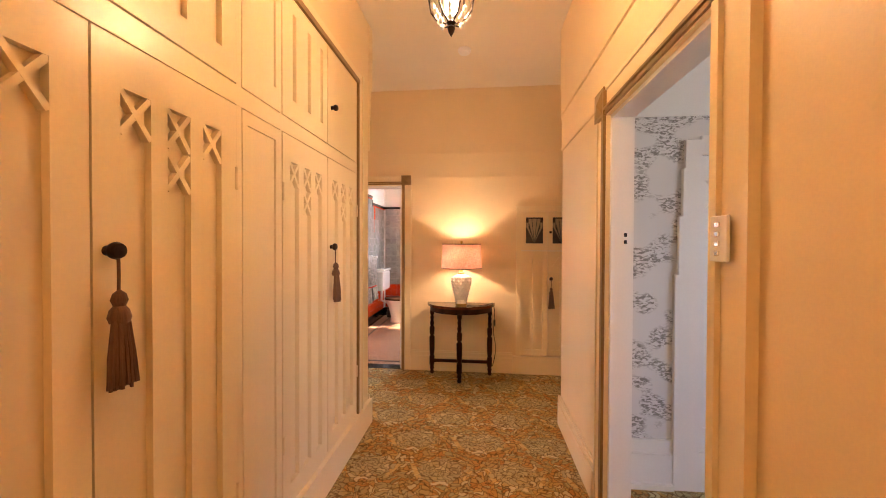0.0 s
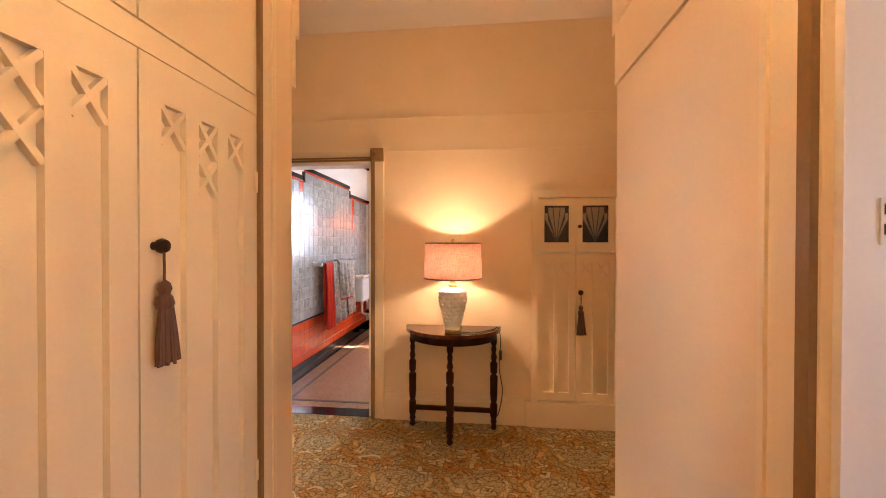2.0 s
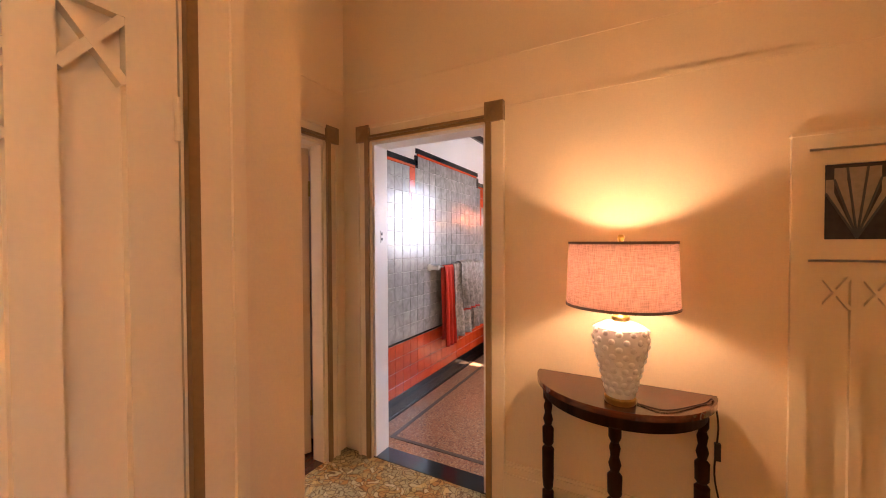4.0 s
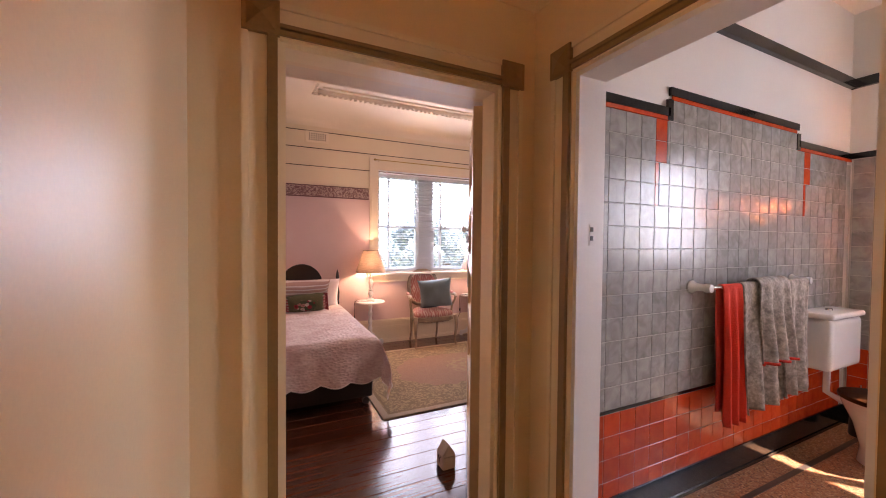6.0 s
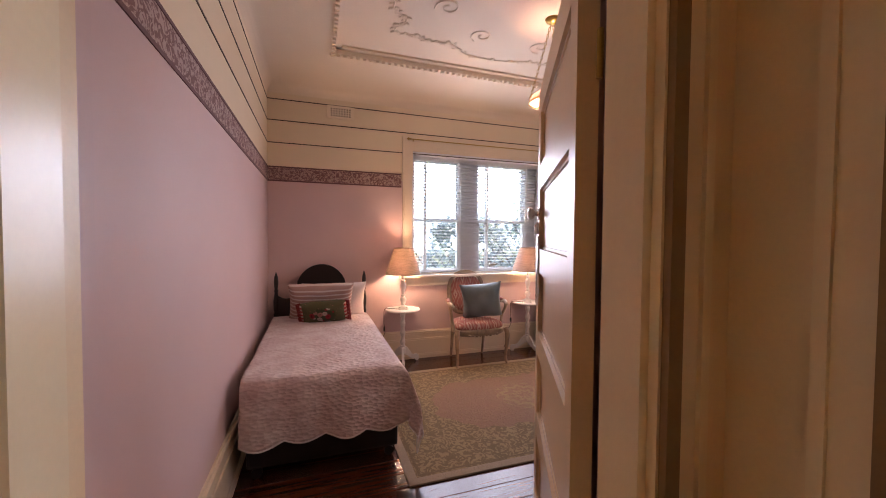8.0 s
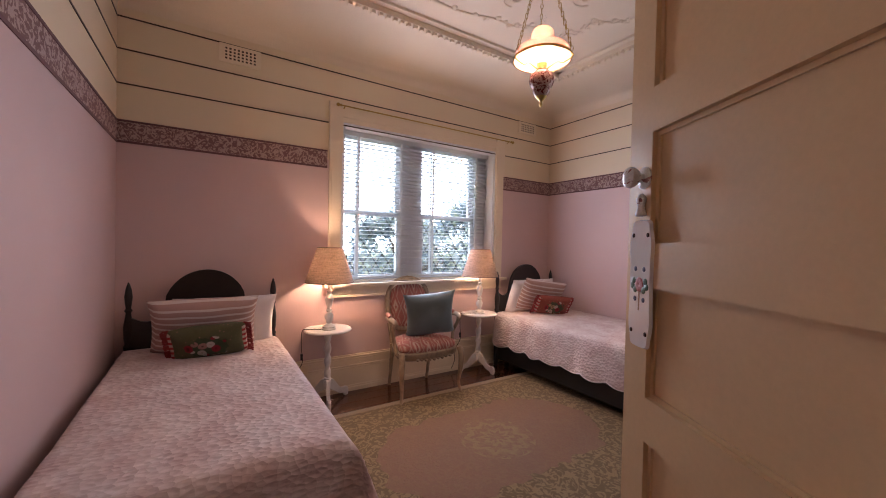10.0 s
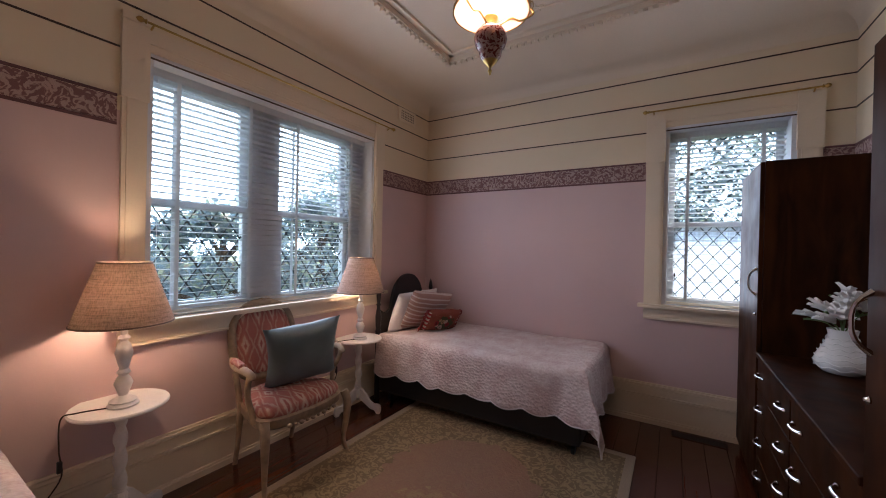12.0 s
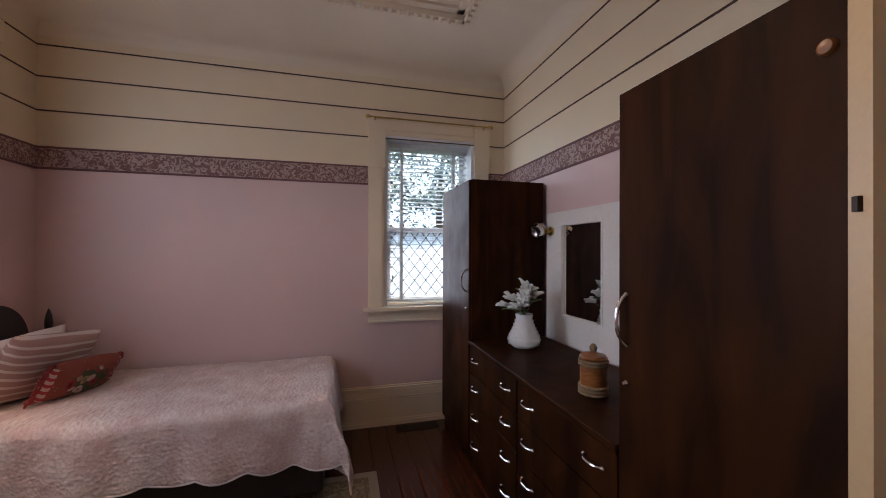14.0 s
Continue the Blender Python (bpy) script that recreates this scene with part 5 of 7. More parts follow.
window("window_1", west, 4.41, 6.15, [(4.44, 5.07), (5.285, 5.985)], "white double sash window with leaded diamond lower panes", "low")
window("window_2", north, -3.28, -2.50, [(-3.25, -2.53)], "white sash window with leaded diamond panes", "all")


def casing(name, to, u0, u1, w):
    bm = bmesh.new()
    for a, b in ((u0 - w, u0), (u1, u1 + w)):
        box(bm, a, b, 0.955, 2.09, -0.02, 0)
        box(bm, a + 0.018, b - 0.018, 0.955, 2.09, -0.026, -0.02)
        box(bm, a - 0.006, b + 0.006, 2.09, 2.475, -0.028, 0)
        for k in range(3):
            bar(bm, (a + 0.015, 2.16 + k * 0.1), (b - 0.015, 2.21 + k * 0.1), 0.003, -0.0292, -0.0278)
        box(bm, a - 0.006, b + 0.006, 2.475, 2.515, -0.034, 0)
    box(bm, u0, u1, 2.36, 2.40, -0.012, 0)
    box(bm, u0, u1, 2.40, 2.44, -0.022, 0)
    box(bm, u0, u1, 2.44, 2.475, -0.016, 0)
    ob = setting(name, placed(bm, to), BEDCREAM, "cream timber window casing with stepped capitals", "window casing")
    sill = bmesh.new()
    box(sill, u0 - w - 0.04, u1 + w + 0.04, 0.93, 0.957, -0.075, 0.0)
    box(sill, u0 + 0.03, u1 - 0.03, 0.9655, 0.968, 0.0, 0.16)
    box(sill, u0 - w, u1 + w, 0.845, 0.93, -0.018, 0.0)
    box(sill, u0 - w, u1 + w, 0.835, 0.85, -0.026, 0.0)
    part("window_sill", placed(sill, to), BEDCREAM, ob)
    return ob


casing("trim_window_west", west, 4.41, 6.15, 0.105)
casing("trim_window_north", north, -3.28, -2.50, 0.125)


def blind(to, u0, u1, tapes, label):
    b = thing("venetian_blind", tuple(to(Vector(((u0 + u1) / 2, 2.33, 0.12)))), label, "blind", "window blinds")
    inv = b.matrix_world.inverted()

    def add(nm, bm, material=BLIND):
        o = part(nm, placed(bm, to), material, b)
        o.matrix_parent_inverse = inv
        return o
    add("headrail", box(bmesh.new(), u0, u1, 2.285, 2.33, 0.09, 0.14))
    add("bottom_rail", box(bmesh.new(), u0, u1, 0.985, 1.0, 0.095, 0.135))
    flat = bmesh.new()
    n = 6
    rows = []
    for i in range(n + 1):
        s = i / n - 0.5
        rows.append([flat.verts.new((u, 0.003 * (1 - 4 * s * s) - s * 0.005, s * 0.044)) for u in (u0, u1)])
    for p, q in zip(rows, rows[1:]):
        flat.faces.new((p[0], p[1], q[1], q[0]))
    bmesh.ops.solidify(flat, geom=flat.faces[:], thickness=0.0018)
    base = mesh_of("slat", flat, BLIND)
    turn = Matrix(((0, 0, -1, 0), (1, 0, 0, 0), (0, 1, 0, 0), (0, 0, 0, 1))) if to is west else Matrix(((1, 0, 0, 0), (0, 0, 1, 0), (0, 1, 0, 0), (0, 0, 0, 1)))
    base.transform(turn)
    count = 35
    for i in range(count):
        o = new("slat", base)
        z = 1.03 + i * (2.27 - 1.03) / (count - 1)
        o.parent = b
        o.matrix_parent_inverse = inv
        o.location = (BX0 - 0.115, 0, z) if to is west else (0, BY1 + 0.115, z)
    for u in tapes:
        bm = box(bmesh.new(), u - 0.011, u + 0.011, 1.0, 2.29, 0.0885, 0.0895)
        box(bm, u - 0.011, u + 0.011, 1.0, 2.29, 0.1405, 0.1415)
        add("ladder_tape", bm)
    bm = tube([to(Vector((u0 + 0.05, 2.27, 0.082))), to(Vector((u0 + 0.052, 1.7, 0.078))), to(Vector((u0 + 0.05, 1.2, 0.08)))], 0.0015, 6)
    o = part("cord", bm, BLIND, b)
    o.matrix_parent_inverse = inv
    bm = lathe([(0.002, 0.03), (0.007, 0.012), (0.008, 0.0), (0.003, -0.004)], 10, None, tuple(to(Vector((u0 + 0.05, 1.18, 0.08)))))
    o = part("cord_weight", bm, BRONZE, b)
    o.matrix_parent_inverse = inv
    return b


blind(west, 4.445, 6.115, (4.60, 5.03, 5.40, 5.95), "white timber venetian blind lowered with open slats")
blind(north, -3.245, -2.535, (-3.12, -2.66), "white venetian blind lowered in the single window")


def curtain_rod(to, u0, u1):
    r = thing("curtain_rod", tuple(to(Vector(((u0 + u1) / 2, 2.48, -0.07)))), "thin brass curtain rod with turned finials", "curtain rod", "curtain rods")
    inv = r.matrix_world.inverted()
    bits = [("rod", tube([to(Vector((u0, 2.48, -0.07))), to(Vector((u1, 2.48, -0.07)))], 0.006, 8))]
    for u, s in ((u0, -1), (u1, 1)):
        bm = bmesh.new()
        prof = [(0.006, 0), (0.013, 0.004), (0.007, 0.012), (0.016, 0.026), (0.012, 0.038), (0.003, 0.046)]
        tube([to(Vector((u + s * z, 2.48, -0.07))) for _, z in prof], [q for q, _ in prof], 12, bm)
        bits.append(("finial", bm))
        bits.append(("bracket", tube([to(Vector((u - s * 0.03, 2.48, -0.07))), to(Vector((u - s * 0.03, 2.465, -0.034)))], 0.005, 6)))
    for nm, bm in bits:
        o = part(nm, bm, BRASS, r, smooth=True)
        o.matrix_parent_inverse = inv


curtain_rod(west, 4.385, 6.31)
curtain_rod(north, -3.39, -2.40)

# wall vents
for y in (3.63, 6.62):
    v = thing("wall_vent", (BX0, y, 2.70), "cream plaster wall vent with rows of square holes", "vent", "wall vents")
    bm = soft_box(0, 0.012, -0.14, 0.14, -0.068, 0.068, 0.004)
    part("plate", bm, BEDCREAM, v)
    bm = bmesh.new()
    for i in range(8):
        for k in range(4):
            box(bm, 0.0121, 0.0125, -0.1 + i * 0.027, -0.1 + i * 0.027 + 0.014, -0.043 + k * 0.024, -0.043 + k * 0.024 + 0.013)
    part("holes", bm, LINE, v)
fv = thing("floor_vent", (-3.02, 6.90, 0.0), "dark slotted metal floor vent in the boards", "vent")
part("plate", soft_box(-0.17, 0.17, -0.05, 0.05, 0.0, 0.004, 0.0015), BRONZE, fv)
for i in range(4):
    part("slot", soft_box(-0.15, 0.15, -0.037 + i * 0.02, -0.027 + i * 0.02, 0.004, 0.0055, 0.0005), BLACKPLASTIC, fv)

# ---- bedroom door, standing open ----
HINGE, FREE = Vector((-2.065, 3.905)), Vector((-2.855, 4.332))
DW = (FREE - HINGE).length
da = math.degrees(math.atan2(FREE.y - HINGE.y, FREE.x - HINGE.x))
door = thing("door_1", (HINGE.x, HINGE.y, 0.008), "cream five-panel timber door standing open", "door", turn=da)
door["kind"] = "structure"
bm = bmesh.new()
H, T = 2.015, 0.044
panels = [(0.28, 0.53), (0.63, 0.88), (0.98, 1.23), (1.33, 1.58), (1.68, 1.905)]
st = 0.085
box(bm, 0, st, -T / 2, T / 2, 0, H)
box(bm, DW - st, DW, -T / 2, T / 2, 0, H)
z = 0.0
for lo, hi in panels + [(H, H)]:
    box(bm, st, DW - st, -T / 2, T / 2, z, lo)
    z = hi
for lo, hi in panels:
    box(bm, st, DW - st, -0.005, 0.005, lo, hi)
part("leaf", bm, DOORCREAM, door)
bm = bmesh.new()
for lo, hi in panels:
    for s in (-1, 1):
        y0, y1 = sorted((s * 0.005, s * 0.010))
        for q in ((st, st + 0.01, lo, hi), (DW - st - 0.01, DW - st, lo, hi), (st + 0.01, DW - st - 0.01, lo, lo + 0.01), (st + 0.01, DW - st - 0.01, hi - 0.01, hi)):
            box(bm, q[0], q[1], y0, y1, q[2], q[3])
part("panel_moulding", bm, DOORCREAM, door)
kx = DW - 0.062
KNOB_Z, PLATE_Z = 1.48, 1.236
PAINTED = damask_mat("white china with flower sprays", (0.78, 0.76, 0.74), (0.28, 0.10, 0.10), 26.0, 0.63, 0.66, rough=0.12, third=None)
for s in (1, -1):
    bm = lathe([(0.025, 0), (0.026, 0.004), (0.011, 0.008), (0.010, 0.018), (0.019, 0.023), (0.0245, 0.033), (0.023, 0.042), (0.011, 0.048), (0.002, 0.049)], 24)
    bmesh.ops.transform(bm, matrix=pose(kx, s * T / 2, KNOB_Z, -90 * s, 0, 0), verts=bm.verts[:])
    part("knob", bm, PAINTED if s == 1 else BRONZE, door, "white china knob painted with flowers" if s == 1 else "dark metal knob", smooth=True)
bm = bmesh.new()
outline = []
for i in range(48):
    a = 2 * math.pi * i / 48
    cx, cz = math.cos(a), math.sin(a)
    w = 0.042 * (abs(cx) ** 0.35) * (1 - 0.05 * math.cos(8 * a)) * (1 if cx >= 0 else -1)
    h = 0.148 * (abs(cz) ** 0.5) * (1 if cz >= 0 else -1)
    outline.append((kx + w, PLATE_Z + h))
lo = [bm.verts.new((u, T / 2, v)) for u, v in outline]
hi = [bm.verts.new((kx + (u - kx) * 0.93, T / 2 + 0.007, PLATE_Z + (v - PLATE_Z) * 0.985)) for u, v in outline]
bm.faces.new(hi)
for i in range(48):
    bm.faces.new((lo[i], lo[(i + 1) % 48], hi[(i + 1) % 48], hi[i]))
fp = part("finger_plate", bm, PORCELAIN, door, "white china finger plate with a flower spray")
bm = bmesh.new()
for i in range(9):
    a = i * 0.7
    ball(bm, (kx + 0.008 * math.cos(a), T / 2 + 0.0072, PLATE_Z - 0.002 + 0.009 * math.sin(a)), 0.0085, 0.2, 8, 5, "y")
part("painted_rose", bm, plain("rose paint", (0.38, 0.10, 0.08), 0.3), fp)
for sx0 in (-1, 1):
    bm = bmesh.new()
    for dx0, dz0 in ((0.022, 0.006), (0.026, -0.006), (0.016, -0.014)):
        ball(bm, (kx + sx0 * dx0, T / 2 + 0.0070, PLATE_Z + dz0), 0.0085, 0.25, 8, 5, "y")
    part("painted_leaf", bm, plain("leaf paint", (0.07, 0.12, 0.075), 0.3), fp)
    for dz0 in (0.034, -0.036):
        part("painted_bud", ball(bmesh.new(), (kx + sx0 * 0.016, T / 2 + 0.0070, PLATE_Z + dz0), 0.0062, 0.25, 8, 5, "y"), plain("bud paint", (0.07, 0.08, 0.16), 0.3), fp)
    for dz0 in (0.112, -0.112):
        part("screw", ball(bmesh.new(), (kx + sx0 * 0.027, T / 2 + 0.0070, PLATE_Z + dz0), 0.0055, 0.4, 8, 5, "y"), BRONZE, fp, "small dark screw head")
part("painted_stem", soft_box(kx - 0.0025, kx + 0.0025, T / 2 + 0.0065, T / 2 + 0.0078, PLATE_Z - 0.062, PLATE_Z - 0.014, 0.0008), plain("stem paint", (0.30, 0.20, 0.13), 0.3), fp)
part("key_cover", lathe([(0.010, 0), (0.012, 0.003), (0.007, 0.02), (0.011, 0.035), (0.004, 0.045)], 14, None, (0, 0, 0)), PAINTED, door, smooth=True, at=pose(kx, T / 2 + 0.008, 1.392) @ Matrix.Diagonal((1.2, 1.0, 1.15, 1.0)))
part("latch", soft_box(DW, DW + 0.007, -0.006, 0.006, KNOB_Z - 0.012, KNOB_Z + 0.012, 0.001), BRONZE, door)
for z in (0.3, 1.75):
    part("hinge", lathe([(0.006, -0.05), (0.007, -0.048), (0.007, 0.048), (0.006, 0.05)], 10, None, (-0.004, -T / 2, z)), BRASS, door)
ds = thing("door_stop", (-2.665, 4.055, 0.0), "cream fabric door stop shaped like a small house", "door stop")
bm = bmesh.new()
box(bm, -0.05, 0.05, -0.045, 0.045, 0.0, 0.085)
tip = [(-0.05, 0, 0.155), (0.05, 0, 0.155)]
v = [bm.verts.new(p) for p in ((-0.05, -0.045, 0.085), (0.05, -0.045, 0.085), (0.05, 0.045, 0.085), (-0.05, 0.045, 0.085), *tip)]
for f in ((0, 1, 5, 4), (2, 3, 4, 5), (0, 4, 3), (1, 2, 5)):
    bm.faces.new([v[i] for i in f])
bmesh.ops.bevel(bm, geom=bm.edges[:], offset=0.008, segments=2, affect="EDGES")
part("body", bm, plain("cream canvas", (0.70, 0.60, 0.47), 0.9, var=0.12), ds, smooth=True)
bm = bmesh.new()
bar(bm, (-0.018, 0.075), (0.0, 0.055), 0.003, 0, 0.002)
bar(bm, (0.018, 0.075), (0.0, 0.055), 0.003, 0, 0.002)
bar(bm, (0.0, 0.055), (0.0, 0.03), 0.003, 0, 0.002)
for q in bm.verts:
    q.co = Vector((q.co.x, -0.046 - q.co.z, q.co.y))
part("motif", bm, BRONZE, ds)


# ---- beds ----
def pillow(name, w, h, t, material, label, at, pinch=0.06, group="", fringe=None, seed=1):
    rnd = random.Random(seed)
    ph = rnd.random() * 6

    def side(s):
        def fn(u, v):
            a, b = 2 * u - 1, 2 * v - 1
            k = max(0.0, (1 - a ** 4) * (1 - b ** 4)) ** 0.55
            ear = 1 - pinch * (1 - a * a) * b * b
            ear2 = 1 - pinch * (1 - b * b) * a * a
            wr = 0.006 * math.sin(7 * a + ph) * math.sin(5 * b + ph) * k
            return Vector((a * w / 2 * ear2, s * (t / 2 * k) + wr, b * h / 2 * ear))
        return fn
    bm = grid_sheet(side(1), 22, 18)
    grid_sheet(side(-1), 22, 18, bm)
    bmesh.ops.remove_doubles(bm, verts=bm.verts[:], dist=0.0008)
    if not fringe:
        ob = part(name, bm, material, smooth=True, angle=80, at=at)
        return tagged(ob, label, "cushion" if "cushion" in name else "pillow", group)
    th = new(name)
    th.matrix_world = at
    tagged(th, label, "cushion", group)
    part("cover", bm, material, th, smooth=True, angle=80)
    for s in (-1, 1):
        fr = bmesh.new()
        for i in range(24):
            zz = (i / 23 - 0.5) * h * 0.98
            tube([(s * w / 2 * 0.93, 0, zz), (s * (w / 2 + 0.012), rnd.uniform(-0.008, 0.008), zz - 0.006), (s * (w / 2 + 0.026), rnd.uniform(-0.01, 0.01), zz - 0.014)], 0.006, 5, fr)
        part("fringe", fr, fringe, th, "red fringe")
        part("end_band", placed(soft_box(-0.026, 0.026, -t * 0.24, t * 0.24, -h * 0.44, h * 0.44, 0.02), lambda p, s=s: Vector((p.x + s * w * 0.43, p.y, p.z))), REDSTRIPE, th, "red and cream striped end band")
    return th


def bed(y0, y1, near, label):
    """y0 < y1 the sides; near: the side (+1 is y1) that is open to the room."""
    x0, x1 = -5.47, -3.66
    b = thing("bed", (x0, (y0 + y1) / 2, 0.0), label, "bed", "beds")
    inv = b.matrix_world.inverted()

    def add(nm, bm, material=BLACKWOOD, lab="", smooth=False, angle=40):
        o = part(nm, bm, material, b, lab, smooth, angle)
        o.matrix_parent_inverse = inv
        return o
    post = [(0.022, 0), (0.024, 0.02), (0.024, 0.60), (0.027, 0.61), (0.018, 0.63), (0.024, 0.66), (0.027, 0.74), (0.018, 0.80), (0.014, 0.83), (0.022, 0.845), (0.014, 0.86), (0.018, 0.89), (0.022, 0.935), (0.016, 0.985), (0.006, 1.02), (0.001, 1.03)]
    for y in (y0 + 0.02, y1 - 0.02):
        add("post", lathe(post, 18, None, (x0 + 0.02, y, 0)), smooth=True)
    bm = bmesh.new()
    yc, hw, n = (y0 + y1) / 2, (y1 - y0) / 2 - 0.03, 40
    prof = []
    for i in range(n + 1):
        s = -1 + 2 * i / n
        yy = abs(s * hw)
        arch = 0.25
        z = 0.835 + math.sqrt(max(0.0, 1 - (yy / arch) ** 2)) * 0.27 if yy < arch else (0.80 - 0.035 * math.sin((yy - arch) / (hw - arch) * math.pi))
        prof.append((yc + s * hw, z))
    f = [bm.verts.new((x0 + 0.035, y, z)) for y, z in prof]
    k = [bm.verts.new((x0 + 0.008, y, z)) for y, z in prof]
    f0, k0 = [bm.verts.new((x0 + 0.035, y, 0.28)) for y, _ in prof], [bm.verts.new((x0 + 0.008, y, 0.28)) for y, _ in prof]
    for i in range(n):
        bm.faces.new((f[i], f[i + 1], k[i + 1], k[i]))
        bm.faces.new((f0[i], f0[i + 1], f[i + 1], f[i]))
        bm.faces.new((k[i], k[i + 1], k0[i + 1], k0[i]))
        bm.faces.new((f0[i], k0[i], k0[i + 1], f0[i + 1]))
    bm.faces.new((f0[0], f[0], k[0], k0[0]))
    bm.faces.new((f0[n], k0[n], k[n], f[n]))
    add("headboard", bm, BLACKWOOD, "arched near-black timber headboard")
    add("base", soft_box(x0 + 0.04, x1 - 0.04, y0 + 0.02, y1 - 0.02, 0.075, 0.36, 0.02), BLACKPLASTIC, "black fabric bed base")
    add("mattress", soft_box(x0 + 0.04, x1 - 0.015, y0 + 0.012, y1 - 0.012, 0.36, 0.575, 0.05, 4), COTTON)
    for x in (x0 + 0.14, x1 - 0.09):
        for y in (y0 + 0.07, y1 - 0.07):
            bm = tube([(x - 0.012, y, 0.03), (x + 0.012, y, 0.03)], 0.03, 16)
            box(bm, x - 0.006, x + 0.006, y - 0.008, y + 0.008, 0.03, 0.08)
            add("castor", bm, BLACKPLASTIC, smooth=True)
    # quilt
    top, hang, rr = 0.588, 0.34, 0.05
    ylen = (y1 - y0) + hang
    sgn, edge_y = (1, y1) if near > 0 else (-1, y0)
    wall_y = y0 + 0.0 if near > 0 else y1 - 0.0

    def fold(d):
        """Over an edge: sideways and down for a length d past the start of the bend."""
        if d <= 0:
            return 0.0, 0.0
        q = rr * math.pi / 2
        if d < q:
            a = d / rr
            return rr * math.sin(a), rr * (1 - math.cos(a))
        return rr, rr + d - q

    def drape(u, v):
        a = u * ((x1 - x0) - 0.05 + hang)
        c = v * ylen
        scal = 0.03 * (1 - abs(math.sin(a * 14.0))) * max(0.0, (v - 0.85) / 0.15) + 0.03 * (1 - abs(math.sin(c * 14.0))) * max(0.0, (u - 0.9) / 0.1)
        dx = max(0.0, a - ((x1 - x0) - 0.05 - rr))
        dy = max(0.0, c - ((y1 - y0) - rr + 0.02))
        ox, zx = fold(dx)
        oy, zy = fold(dy)
        drop = math.hypot(zx, zy) if min(zx, zy) > 0 else zx + zy
        drop = min(drop, 0.50)
        both = min(1.0, min(zx, zy) / 0.15)
        x = x0 + 0.05 + min(a, (x1 - x0) - 0.05 - rr) + ox
        yy = min(c, (y1 - y0) - rr + 0.02) + oy
        flare = both * 0.05
        rip = drop * (0.055 * math.sin(a * 11 + 0.7) + 0.03 * math.sin(a * 23)) if zy > 0.05 else 0
        rip2 = drop * (0.05 * math.sin(c * 12 + 0.3) + 0.03 * math.sin(c * 25)) if zx > 0.05 else 0
        z = top - drop + (scal if drop > 0.1 else 0)
        if drop < 0.02:
            z += 0.010 * noise.noise(Vector((x * 3, c * 3, 0.3))) + 0.004 * noise.noise(Vector((x * 11, c * 11, 1.3)))
        return Vector((x + rip2 + flare + 0.10 * drop * (zx > 0), wall_y + sgn * (yy + rip + flare + 0.07 * drop * (zy > 0)), z))
    bm = grid_sheet(drape, 110, 64)
    q = part("quilt", bm, QUILT, smooth=True, angle=180)
    mod = q.modifiers.new("thick", "SOLIDIFY")
    mod.thickness, mod.offset = 0.008, 0.0
    end = [drape(i / 90, 1.0) for i in range(91)] + [drape(1.0, 1 - i / 50) for i in range(1, 51)]
    part("hem", tube(end, 0.0065, 6), COTTON, q, "rolled pale hem", smooth=True)
    tagged(q, "faded pink and white quilted bedspread with scalloped hem", "bedspread", "bedspreads")
    return b


bed(2.985, 3.885, 1, "single bed with near-black arched headboard beside the pink wall")
bed(6.105, 6.985, -1, "single bed with near-black arched headboard in the corner")

pillow("pillow", 0.62, 0.40, 0.15, COTTON, "white cotton pillow with a frilled edge", pose(-5.335, 3.555, 0.745, 20, 0, 90), group="bed pillows", seed=3)
pillow("pillow", 0.60, 0.40, 0.15, STRIPE, "pink and white striped pillow against the headboard", pose(-5.215, 3.43, 0.765, 26, 0, 90), group="bed pillows", seed=4)
pillow("cushion", 0.42, 0.23, 0.12, NEEDLE, "green floral needlepoint cushion with red fringe", pose(-5.05, 3.45, 0.69, 28, -4, 82), fringe=FRINGE, seed=5)
pillow("pillow", 0.62, 0.40, 0.15, COTTON, "white cotton pillow with a frilled edge", pose(-5.335, 6.50, 0.765, 20, 0, 90), group="bed pillows", seed=6)
pillow("pillow", 0.58, 0.40, 0.15, STRIPE, "pink and white striped pillow against the headboard", pose(-5.23, 6.55, 0.77, 28, 8, 84), group="bed pillows", seed=7)
pillow("cushion", 0.40, 0.22, 0.12, NEEDLERED, "red floral needlepoint cushion with fringe", pose(-5.05, 6.55, 0.695, 28, 5, 74), fringe=FRINGE, seed=8)


